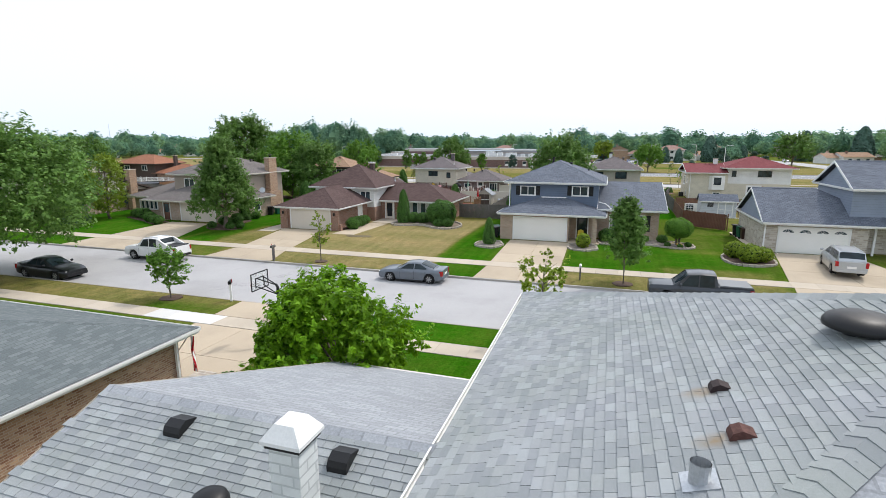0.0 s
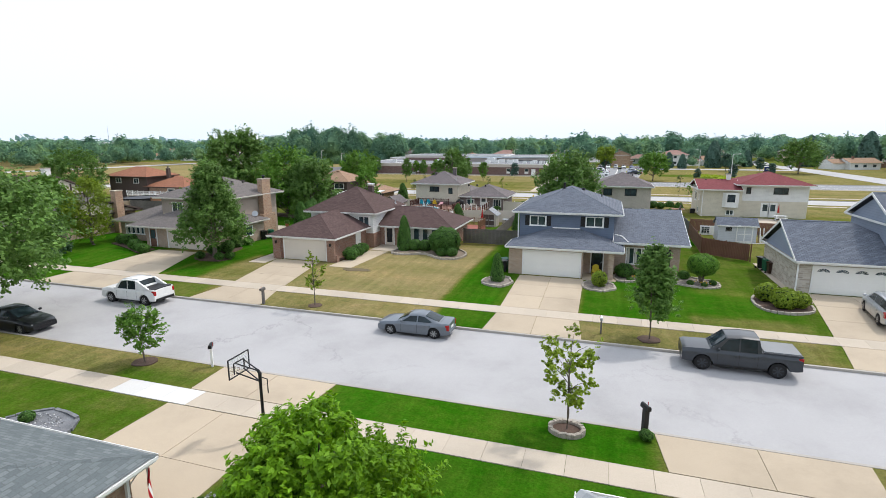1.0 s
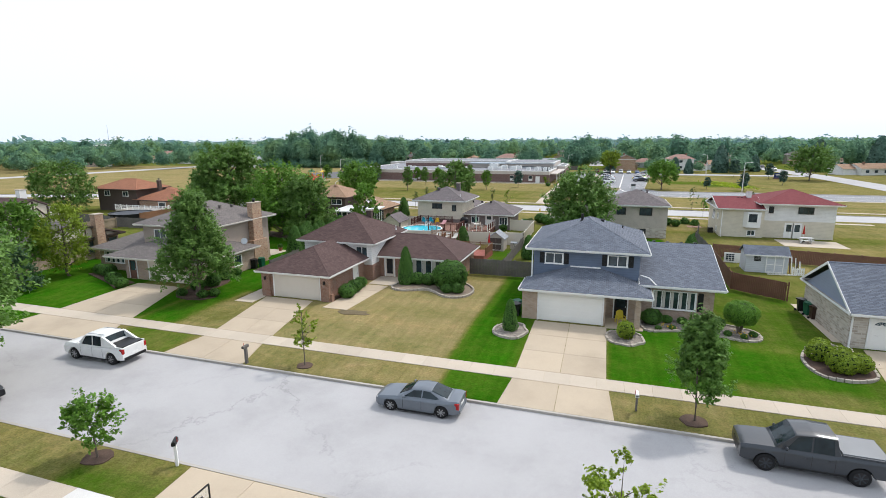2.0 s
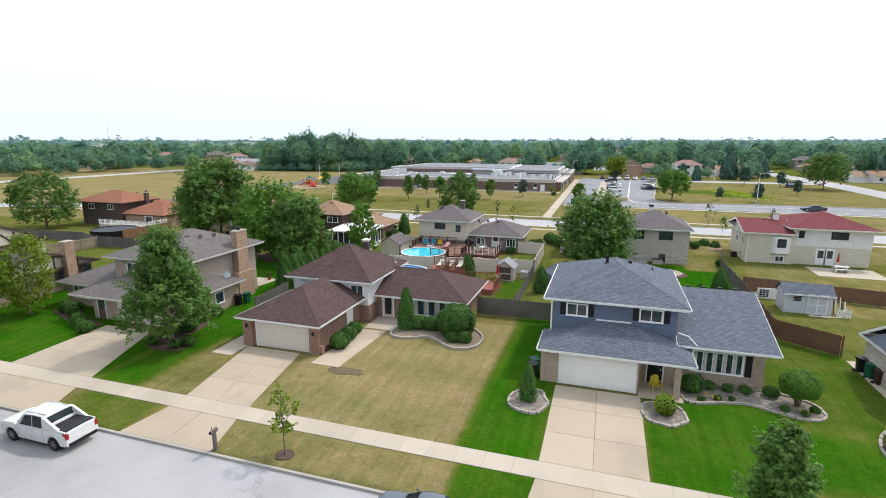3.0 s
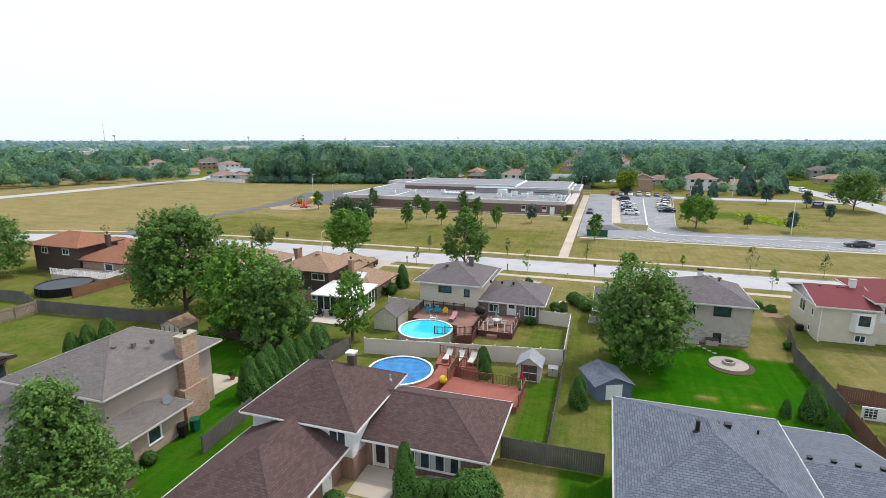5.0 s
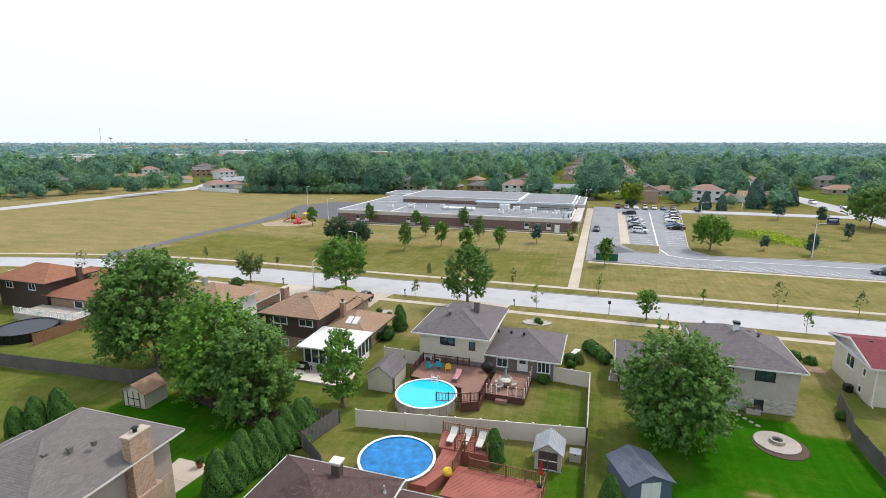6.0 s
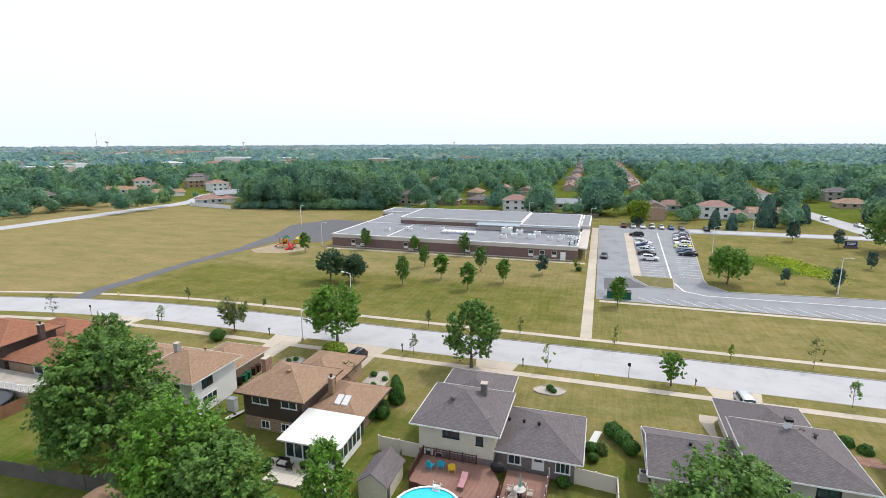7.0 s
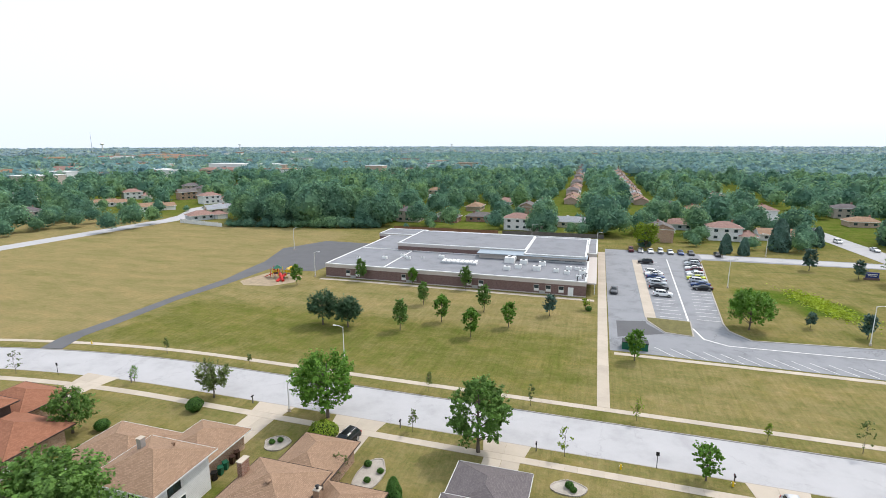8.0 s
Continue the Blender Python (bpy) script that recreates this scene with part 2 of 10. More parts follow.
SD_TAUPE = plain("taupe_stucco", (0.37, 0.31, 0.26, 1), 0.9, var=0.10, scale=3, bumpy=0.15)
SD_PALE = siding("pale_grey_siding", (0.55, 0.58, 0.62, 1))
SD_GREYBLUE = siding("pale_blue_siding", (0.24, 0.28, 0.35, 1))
FENCE_W = plain("weathered_wood", (0.165, 0.150, 0.138, 1), 0.9, var=0.35, scale=3)
FENCE_R = plain("red_stained_wood", (0.200, 0.098, 0.068, 1), 0.8, var=0.3, scale=3)
FENCE_B = plain("brown_stained_wood", (0.26, 0.135, 0.075, 1), 0.8, var=0.3, scale=3)
VINYL = plain("cream_vinyl", (0.60, 0.54, 0.46, 1), 0.5, var=0.06)
DECK = plain("deck_boards", (0.30, 0.165, 0.125, 1), 0.8, var=0.25, scale=4)
DECK_R = plain("red_deck_boards", (0.36, 0.115, 0.085, 1), 0.7, var=0.25, scale=4)
RAIL = plain("dark_red_rail", (0.115, 0.045, 0.035, 1), 0.7, var=0.2)
BARK = plain("bark", (0.165, 0.135, 0.11, 1), 0.95, var=0.35, scale=5, bumpy=0.5)
MULCH = plain("mulch", (0.13, 0.085, 0.065, 1), 0.98, var=0.45, scale=6, bumpy=0.6)
GRAVEL = plain("grey_gravel", (0.28, 0.29, 0.31, 1), 0.95, var=0.55, scale=6, bumpy=0.8)
WHITESTONE = plain("pale_stone", (0.47, 0.42, 0.36, 1), 0.9, var=0.3, scale=4, bumpy=0.5)
BLACK = plain("black_metal", (0.014, 0.014, 0.015, 1), 0.45, var=0.2)
STEEL = plain("galvanised", (0.52, 0.54, 0.56, 1), 0.4, 0.7, var=0.15)
RUBBER = plain("rubber", (0.012, 0.012, 0.013, 1), 0.85)
ALLOY = plain("alloy", (0.35, 0.36, 0.37, 1), 0.35, 0.85)
CARGLASS = glass_mat("car_glass", (0.008, 0.013, 0.015, 1), 0.3)
LAMP_R = plain("tail_lamp_red", (0.35, 0.012, 0.012, 1), 0.25)
LAMP_W = plain("head_lamp", (0.7, 0.7, 0.7, 1), 0.15)
ROOFMEM = concrete("roof_membrane", (0.225, 0.23, 0.245, 1), stain=0.18)
WHITEMETAL = plain("white_metal", (0.72, 0.72, 0.70, 1), 0.45, var=0.08)
WATER = plain("pool_water", (0.02, 0.55, 0.72, 1), 0.08, var=0.08, spec=0.6, scale=0.8)
COVER_B = plain("blue_pool_cover", (0.012, 0.22, 0.55, 1), 0.3, var=0.4, scale=0.25, bumpy=1.0, big=1.4)
COVER_K = plain("dark_pool_cover", (0.055, 0.06, 0.07, 1), 0.5, var=0.2)
LF_MAPLE = leaves("maple_leaves", (0.066, 0.142, 0.028, 1), (0.138, 0.256, 0.052, 1))
LF_BRIGHT = leaves("bright_leaves", (0.065, 0.170, 0.018, 1), (0.140, 0.285, 0.036, 1))
LF_YELLOW = leaves("yellow_green_leaves", (0.12, 0.20, 0.018, 1), (0.24, 0.33, 0.03, 1))
LF_DARK = leaves("dark_leaves", (0.038, 0.084, 0.042, 1), (0.072, 0.140, 0.066, 1))
LF_OLIVE = leaves("olive_leaves", (0.085, 0.13, 0.03, 1), (0.155, 0.205, 0.06, 1))
LF_HEDGE = leaves("shrub_leaves", (0.042, 0.115, 0.020, 1), (0.085, 0.190, 0.034, 1), 0.3)
LF_ASH = leaves("ash_leaves", (0.078, 0.195, 0.004, 1), (0.165, 0.335, 0.008, 1), 0.4)
LF_BLUE = leaves("spruce_needles", (0.045, 0.10, 0.072, 1), (0.082, 0.155, 0.115, 1), 0.15)


# ---- builders ----
class Mesh:
    """Collects boxes, polygons and tubes into one mesh."""

    def __init__(self):
        self.v, self.f = [], []

    def poly(self, *pts):
        i = len(self.v)
        self.v += [tuple(p) for p in pts]
        self.f.append(tuple(range(i, i + len(pts))))
        return self

    def box(self, x0, x1, y0, y1, z0, z1):
        i = len(self.v)
        self.v += [(x, y, z) for z in (z0, z1) for x, y in ((x0, y0), (x1, y0), (x1, y1), (x0, y1))]
        self.f += [tuple(i + k for k in q) for q in ((3, 2, 1, 0), (4, 5, 6, 7), (0, 1, 5, 4), (1, 2, 6, 5), (2, 3, 7, 6), (3, 0, 4, 7))]
        return self

    def prism(self, pts, z0, z1):
        """Upright prism over a counter-clockwise outline; z0 and z1 may be functions of (x, y)."""
        n, i = len(pts), len(self.v)
        lo = z0 if callable(z0) else (lambda x, y: z0)
        hi = z1 if callable(z1) else (lambda x, y: z1)
        self.v += [(x, y, lo(x, y)) for x, y in pts] + [(x, y, hi(x, y)) for x, y in pts]
        self.f.append(tuple(i + n + k for k in range(n)))
        self.f.append(tuple(i + k for k in reversed(range(n))))
        self.f += [(i + k, i + (k + 1) % n, i + n + (k + 1) % n, i + n + k) for k in range(n)]
        return self

    def tube(self, pts, radii, sides=7, cap=True):
        i0 = len(self.v)
        for k, p in enumerate(pts):
            p = Vector(p)
            d = Vector(pts[min(k + 1, len(pts) - 1)]) - Vector(pts[max(k - 1, 0)])
            q = d.to_track_quat("Z", "Y") if d.length > 1e-6 else Euler((0, 0, 0)).to_quaternion()
            for s in range(sides):
                a = 2 * math.pi * s / sides
                self.v.append(tuple(p + q @ Vector((math.cos(a) * radii[k], math.sin(a) * radii[k], 0))))
        for k in range(len(pts) - 1):
            for s in range(sides):
                a, b = i0 + k * sides + s, i0 + k * sides + (s + 1) % sides
                self.f.append((a, b, b + sides, a + sides))
        if cap:
            self.f.append(tuple(i0 + s for s in reversed(range(sides))))
            self.f.append(tuple(i0 + (len(pts) - 1) * sides + s for s in range(sides)))
        return self

    def disc(self, x, y, z0, z1, r, r2=None, sides=16):
        return self.tube([(x, y, z0), (x, y, z1)], [r, r if r2 is None else r2], sides)

    def ball(self, c, r, rings=6, sides=10, squash=(1, 1, 1)):
        pts = [(c[0], c[1], c[2] - r * squash[2] * math.cos(math.pi * k / rings)) for k in range(rings + 1)]
        i0 = len(self.v)
        for k, p in enumerate(pts):
            rr = max(0.001, r * math.sin(math.pi * k / rings))
            for s in range(sides):
                a = 2 * math.pi * s / sides
                self.v.append((p[0] + rr * squash[0] * math.cos(a), p[1] + rr * squash[1] * math.sin(a), p[2]))
        for k in range(rings):
            for s in range(sides):
                a, b = i0 + k * sides + s, i0 + k * sides + (s + 1) % sides
                self.f.append((a, b, b + sides, a + sides))
        return self

    def data(self, name, off=(0, 0, 0)):
        me = bpy.data.meshes.new(name)
        o = Vector(off)
        me.from_pydata([(x - o.x, y - o.y, z - o.z) for x, y, z in self.v], [], self.f)
        me.update()
        return me


def add_uv(me):
    """Metres along each face: u level, v up the slope."""
    lay = me.uv_layers.new(name="UVMap")
    co = np.empty(len(me.vertices) * 3)
    me.vertices.foreach_get("co", co)
    co = co.reshape(-1, 3)
    out = np.zeros((len(me.loops), 2))
    for pl in me.polygons:
        n = pl.normal
        if abs(n.z) > 0.99:
            u, v = Vector((1, 0, 0)), Vector((0, 1, 0))
        else:
            u = Vector((0, 0, 1)).cross(n).normalized()
            v = n.cross(u)
        for li in pl.loop_indices:
            c = co[me.loops[li].vertex_index]
            out[li] = (c[0] * u.x + c[1] * u.y + c[2] * u.z, c[0] * v.x + c[1] * v.y + c[2] * v.z)
    lay.data.foreach_set("uv", out.ravel())


def thing(name, loc, label, category, group="", kind=""):
    ob = new(name)
    ob.location = loc
    ob.empty_display_size = 0.2
    return tagged(ob, label, category, group, kind)


def root_of(ob):
    while ob.parent:
        ob = ob.parent
    return ob


def part(name, m, material, parent, label="", local=False):
    """Links a Mesh as one mesh object under a thing or a part. Its numbers are world ones unless local."""
    root = root_of(parent)
    me = m.data(name, (0, 0, 0) if local else root.location)
    me.materials.append(material)
    add_uv(me)
    ob = new(name, me)
    ob.parent = parent
    return tagged(ob, label)


def solo(name, m, material, label, category, kind="", loc=(0, 0, 0), group=""):
    """A thing of one mesh."""
    me = m.data(name, loc)
    me.materials.append(material)
    add_uv(me)
    ob = new(name, me)
    ob.location = loc
    return tagged(ob, label, category, group, kind)


# ---- ground, roads, walks ----
R1 = (37.05, 46.45)      # first street, kerb to kerb
R2 = (126.25, 135.15)    # second street
WALKS = ((32.85, 34.2), (49.65, 51.0), (122.2, 123.5), (138.25, 139.4))


def bend(x):
    """The second street swings towards the houses at its west end."""
    d = max(0.0, -84.0 - max(x, -175.0))
    return -0.0024 * d * d


def gz(y):
    """Height of the lawns across the street's line."""
    return float(np.interp(y, (30, 36.9, 37.0, 46.5, 46.6, 50, 58, 120, 126.1, 126.2, 135.2, 135.3, 140), (-0.28, -0.38, -0.66, -0.66, -0.38, -0.2, 0, 0, -0.04, -0.3, -0.3, -0.04, 0)))


# soft patches of parched (1) or watered (0) grass: x0, x1, y0, y1, value, softness
GRASS = [
    (-400, 400, -50, 3000, 0.62, 1), (-5000, 5000, 284, 5000, 0.34, 8), (-5000, -248, 140, 300, 0.4, 8), (-400, -20, 138, 270, 0.70, 4), (-400, -125, 140, 268, 0.95, 6), (-118, -22, 141, 175, 0.50, 6), (-118, -22, 168, 196, 0.78, 6),
    (-14, 60, 138, 160, 0.72, 3), (5, 80, 178, 262, 0.66, 5), (15, 31, 204, 217, 0.26, 3), (25, 40, 196, 208, 0.26, 3),
    (-400, 60, 108, 126, 0.68, 2), (-400, 60, 72, 108, 0.42, 2), (-10, 8.3, 76, 99, -0.17, 0.6), (4.2, 8.6, 97, 106, 0.6, 0.8), (-10, -6, 87, 92, 0.1, 1.5), (11.5, 60, 82, 103, 0.62, 0.8), (11.5, 30, 72, 82, 0.45, 0.8),
    (-33.5, -14, 86.5, 100, 0.52, 1.0), (-19, -14, 90, 99, 0.30, 1.2), (-14, -9.6, 73, 100, 0.40, 0.6), (-34, -14, 73, 86, 0.40, 0.8), (-17, -14.3, 73, 86, 0.1, 0.5), (-2.6, -0.8, 86.0, 87.0, 0.7, 0.6), (1.5, 3.1, 85.6, 86.4, 0.7, 0.6), (-7.4, -6.0, 83.1, 83.9, 0.65, 0.5), (-60, -38.5, 62, 86, -0.10, 1.5), (-60, -34, 86, 97, 0.34, 1.5), (-120, -62, 66, 90, 0.36, 1.5),
    (-60, -40, 51, 58, -0.05, 0.8), (-39.8, -33.2, 51, 75, -0.05, 0.5), (-36.2, -31.5, 50.5, 60, 0.62, 1.2), (-39, -32.5, 46.4, 49.8, 0.28, 0.8), (-120, -48, 46, 66, -0.05, 1), (-60, -40, 33, 37, 0.55, 0.8),
    (-27, -13.0, 51, 70, 0.83, 0.5), (-13.2, -8.6, 47, 73, -0.06, 0.8), (-27, -12.6, 46.4, 49.8, 0.72, 0.5), (-12.6, -8.6, 46.4, 49.8, -0.04, 0.5),
    (-3.2, 11.6, 51, 62, -0.02, 0.4), (5, 12.4, 58, 78, 0.22, 1.0), (-3.2, 11.6, 46.4, 49.8, 0.62, 0.5), (4, 12, 51, 53, 0.42, 0.8), (11, 30, 46, 62, 0.3, 0.6),
    (-14.2, 0.8, 24, 37, -0.07, 0.3), (-60, -20.6, 34, 37.2, 0.58, 0.3), (-26, -20.6, 34, 35.6, 0.22, 0.8), (-60, -20.6, 20, 33, 0.20, 0.5), (8, 40, 20, 37, 0.5, 0.5),
]


def build_ground():
    xs = np.unique(np.concatenate([[-4900, -3500, -2400, -1500, -900, -600, -400, -300], np.arange(-250, -70, 3.0), np.arange(-70, 32, 0.6), np.arange(32, 120, 3.0), [160, 250, 400, 800, 1500, 3000, 4900]]))
    ys = np.unique(np.concatenate([[-800, -300, -100, -30], np.arange(0, 20, 3.0), np.arange(20, 112, 0.6), [36.9, 37.0, 46.5, 46.6, 126.1, 126.2, 135.2, 135.3], np.arange(112, 280, 2.0), [300, 400, 600, 1000, 1800, 3000, 4900]]))
    X, Y = np.meshgrid(xs, ys)
    Z = np.interp(Y, (30, 36.9, 37.0, 46.5, 46.6, 50, 58, 120, 126.1, 126.2, 135.2, 135.3, 140), (-0.28, -0.38, -0.66, -0.66, -0.38, -0.2, 0, 0, -0.04, -0.3, -0.3, -0.04, 0))
    dry = np.full_like(X, 0.62)
    for x0, x1, y0, y1, val, soft in GRASS:
        wx = np.clip(np.minimum(X - x0, x1 - X) / soft + 0.5, 0, 1)
        wy = np.clip(np.minimum(Y - y0, y1 - Y) / soft + 0.5, 0, 1)
        w = wx * wy
        dry = dry * (1 - w) + val * w
    hold = np.interp(Y, (75, 116, 146, 190), (0, 1, 1, 0))
    Y = Y + np.array([bend(v) for v in xs])[None, :] * hold
    nx, ny = len(xs), len(ys)
    idx = np.arange(nx * ny).reshape(ny, nx)
    quads = np.stack([idx[:-1, :-1], idx[:-1, 1:], idx[1:, 1:], idx[1:, :-1]], -1).reshape(-1, 4)
    me = bpy.data.meshes.new("ground")
    me.vertices.add(nx * ny)
    me.vertices.foreach_set("co", np.stack([X, Y, Z], -1).ravel())
    me.loops.add(quads.size)
    me.loops.foreach_set("vertex_index", quads.ravel())
    me.polygons.add(len(quads))
    me.polygons.foreach_set("loop_start", np.arange(0, quads.size, 4))
    me.update()
    at = me.attributes.new("dry", "FLOAT", "POINT")
    at.data.foreach_set("value", dry.ravel())
    me.materials.append(GROUND)
    tagged(new("ground", me), "mown suburban lawns, green and sun-dried by turns", "ground", kind="structure")


build_ground()


def strip(name, rows, material, label, category, cols=1, lift=0.03, gap=0.012, zfun=gz, special=()):
    """A paved strip in slabs: rows of (y, x0, x1); each slab is a piece of its own."""
    top = thing(name, (rows[0][1], rows[0][0], 0), label, category, kind="structure")
    k = 0
    for (ya, a0, a1), (yb, b0, b1) in zip(rows, rows[1:]):
        for c in range(cols):
            f, g = c / cols, (c + 1) / cols
            pts = [(a0 + (a1 - a0) * f + gap, ya + gap), (a0 + (a1 - a0) * g - gap, ya + gap), (b0 + (b1 - b0) * g - gap, yb - gap), (b0 + (b1 - b0) * f + gap, yb - gap)]
            m = Mesh().prism(pts, lambda x, y: zfun(y) - 0.15, lambda x, y: zfun(y) + lift)
            part("slab", m, special[1] if special and k in special[0] else material, top)
            k += 1
    return top


def span(y0, y1, n, x0, x1, X0=None, X1=None):
    X0, X1 = x0 if X0 is None else X0, x1 if X1 is None else X1
    return [(y0 + (y1 - y0) * k / n, x0 + (X0 - x0) * k / n, x1 + (X1 - x1) * k / n) for k in range(n + 1)]


def ribbon(y0, y1, z0, z1, x0, x1, curved):
    """A long flat band along x that follows the bend of the second street."""
    if not curved:
        return Mesh().box(x0, x1, y0, y1, z0, z1)
    xs = [x0] + [x for x in range(-175, -80, 4)] + [x1]
    return Mesh().prism([(x, y0 + bend(x)) for x in xs] + [(x, y1 + bend(x)) for x in reversed(xs)], z0, z1)


for ys, z, curved, lab in ((R1, -0.5, False, "pale grey concrete street with fine cracks"), (R2, -0.12, True, "pale concrete street in front of the school lawn")):
    solo("road", ribbon(*ys, z - 0.12, z, -300, 300, curved), ROAD, lab, "road", kind="structure")
    for a, b in ((ys[0] - 0.16, ys[0]), (ys[1], ys[1] + 0.16)):
        solo("kerb", ribbon(a, b, z - 0.2, z + (0.1 if curved else 0.14), -300, 300, curved), KERB, "low worn concrete kerb along the street", "kerb", kind="structure")


def walkway(name, y0, y1, x0, x1, label, step=1.55, material=None, bright=()):
    """A pavement along x, one slab after the other."""
    top = thing(name, (x0, y0, 0), label, "pavement", kind="structure")
    n = int((x1 - x0) / step)
    base = None
    for k in range(n):
        a, b = x0 + k * step + 0.006, x0 + (k + 1) * step - 0.006
        c = (a + b) / 2
        mat = NEWSLAB if any(p <= c <= q for p, q in bright) else (material or WALK)
        if y0 > 100 and a < -84:
            m = Mesh().prism([(a, y0 + bend(a)), (b, y0 + bend(b)), (b, y1 + bend(b)), (a, y1 + bend(a))], lambda x, y: gz(y0) - 0.15, lambda x, y: gz(y0) + 0.035)
            part("slab", m, mat, top)
        elif base is None or mat is not WALK:
            m = Mesh().prism([(a, y0), (b, y0), (b, y1), (a, y1)], lambda x, y: gz(y) - 0.15, lambda x, y: gz(y) + 0.035)
            ob = part("slab", m, mat, top)
            if mat is WALK:
                base = (ob, k)
        else:
            ob = new("slab", base[0].data)
            ob.parent = top
            ob.location = ((k - base[1]) * step, 0, 0)


walkway("pavement", *WALKS[0], -60, -14.4, "worn concrete pavement with one new white stretch", bright=((-24.6, -20.4),))
walkway("pavement", *WALKS[0], -15.04, 40, "worn concrete pavement beside the green front lawn")
walkway("pavement", *WALKS[1], -75, 40, "worn tan concrete pavement with open joints")
walkway("pavement", *WALKS[2], -130, 40, "worn tan concrete pavement before the houses")
walkway("pavement", *WALKS[3], -150, 60, "worn tan concrete pavement along the school lawn")

# driveways: slabs from the kerb to the garage
DR = "tan concrete driveway in broad slabs with open joints"
strip("driveway", span(46.6, 49.6, 1, -32.6, -26.0, -31.9, -26.7) + span(51.05, 58.9, 3, -31.9, -26.9, -33.2, -28.3)[0:], DRIVE, DR, "driveway", 2)
strip("driveway", span(46.6, 49.6, 1, -8.95, -2.7, -8.65, -3.0) + span(51.05, 59.7, 3, -8.65, -3.15, -8.65, -3.2), DRIVE, DR, "driveway", 2)
strip("driveway", span(46.6, 49.6, 1, -49.6, -38.9, -48.9, -40.0) + span(51.05, 59.0, 3, -48.6, -40.4, -48.6, -43.4), DRIVE, DR, "driveway", 2)
strip("driveway", span(46.6, 49.6, 1, 11.3, 21.5, 11.8, 21) + span(51.05, 60.4, 3, 11.9, 20.5, 13.4, 19.0), DRIVE, DR, "driveway", 2)
strip("driveway", span(37.0 - 0.15, 34.25, 1, -20.9, -14.1, -20.7, -14.3)[::-1], DRIVE, DR, "driveway", 2)
strip("driveway", span(22.5, 32.8, 3, -20.6, -14.4, -20.6, -14.3), DRIVE, DR, "driveway", 2)
strip("driveway", span(34.25, 36.85, 1, 1.0, 7.9, 0.7, 8.2), DRIVE, DR, "driveway", 2)
strip("driveway", span(24.4, 32.8, 3, 1.2, 7.6, 1.0, 7.9), DRIVE, DR, "driveway", 2)
for x0, x1, yg in ((-68.6, -63.4, 115.6), (-55.4, -48.5, 116.9), (-33.4, -28.0, 117.2), (-2.2, 3.4, 117.5), (-103.5, -97.5, 115)):
    strip("driveway", span(yg, 122.15, 2, x0 + 0.4, x1 - 0.4) + [(123.55, x0, x1), (126.1, x0 - 0.5, x1 + 0.5)], WALK, "pale concrete driveway with open joints", "driveway", 2)
# garden walks and patios
strip("garden_walk", span(57.6, 65.3, 4, -26.6, -24.2, -26.0, -23.8), DRIVE, "tan concrete walk from the driveway to the front door", "garden path")
strip("porch_slab", span(65.6, 68.75, 2, -26.1, -22.7), WALK, "concrete porch at the front door of the maroon-roofed house", "porch")
strip("garden_walk", span(57.0, 62.0, 2, -35.2, -33.3), WALK, "pale concrete slab beside the garage", "garden path")
strip("patio", span(72.5, 77.2, 2, -46.4, -43.8, -46.8, -43.2), WALK, "pale concrete patio behind the house", "patio")
strip("garden_walk", [(113.5, -4.3, -3.5), (115.0, -4.6, -3.5), (116.7, -4.9, -3.3), (118.2, -4.7, -2.4)], WALK, "curved pale front walk of the tan house", "garden path")
strip("garden_walk", [(107.4, -17.4, -16.6), (110.9, -16.5, -15.7)], NEWSLAB, "white concrete walk beside the driveway", "garden path")
strip("patio", span(112.0, 113.8, 2, 9.2, 11.4), BR_RED, "small brick patio beside the tan house", "patio", 2)
strip("patio", span(99.0, 104, 2, 19.5, 27), WALK, "concrete patio behind the red-roofed house", "patio")
strip("porch_slab", span(59.6, 63.0, 1, -3.1, -0.9), WALK, "concrete porch floor at the front door", "porch")

# school ground
strip("school_walk", span(139.45, 256, 38, -19.4, -17.5, -20.0, -17.6), WALK, "long pale concrete walk to the school", "pavement", zfun=lambda y: 0)
walkway("school_walk", 193.4, 194.9, -98, -20, "narrow concrete walk along the school front")
walkway("pavement", 160.5, 161.7, -16.5, 70, "concrete walk between lot and lawn")
LOT = [(-17.2, 162.5), (70, 161.9), (70, 177.5), (33, 177.4), (10, 175.2), (6.9, 180), (6.7, 184.5), (12.4, 248), (14, 252), (70, 253.5), (70, 262), (-17.6, 262.5)]
solo("car_park", Mesh().prism(LOT, -0.1, 0.04), ASPHALT, "grey asphalt school car park with patches", "car park", kind="structure")
solo("path", Mesh().prism([(-123.2, 131.6), (-118.8, 132.6), (-121.2, 139.0), (-121.0, 147.8), (-122.0, 164.1), (-120.0, 184.0), (-119.6, 200), (-127.5, 208.8), (-125.9, 195), (-124.4, 185.5), (-125.2, 165.2), (-124.7, 148.7), (-125.0, 137)], -0.1, 0.04), ASPHALT_DARK, "dark asphalt path winding across the field", "path", kind="structure")
solo("play_court", Mesh().prism([(-119.4, 199), (-104, 201), (-101, 247), (-126, 247), (-134.4, 229), (-127.7, 208.8)], -0.1, 0.034), ASPHALT_DARK, "dark asphalt play court beside the school", "play court", kind="structure")
strip("island_walk", span(184.5, 246, 20, -9.3, -6.9, -8.9, -6.4), WALK, "pale concrete strip between the parking rows", "pavement", zfun=lambda y: 0.06)
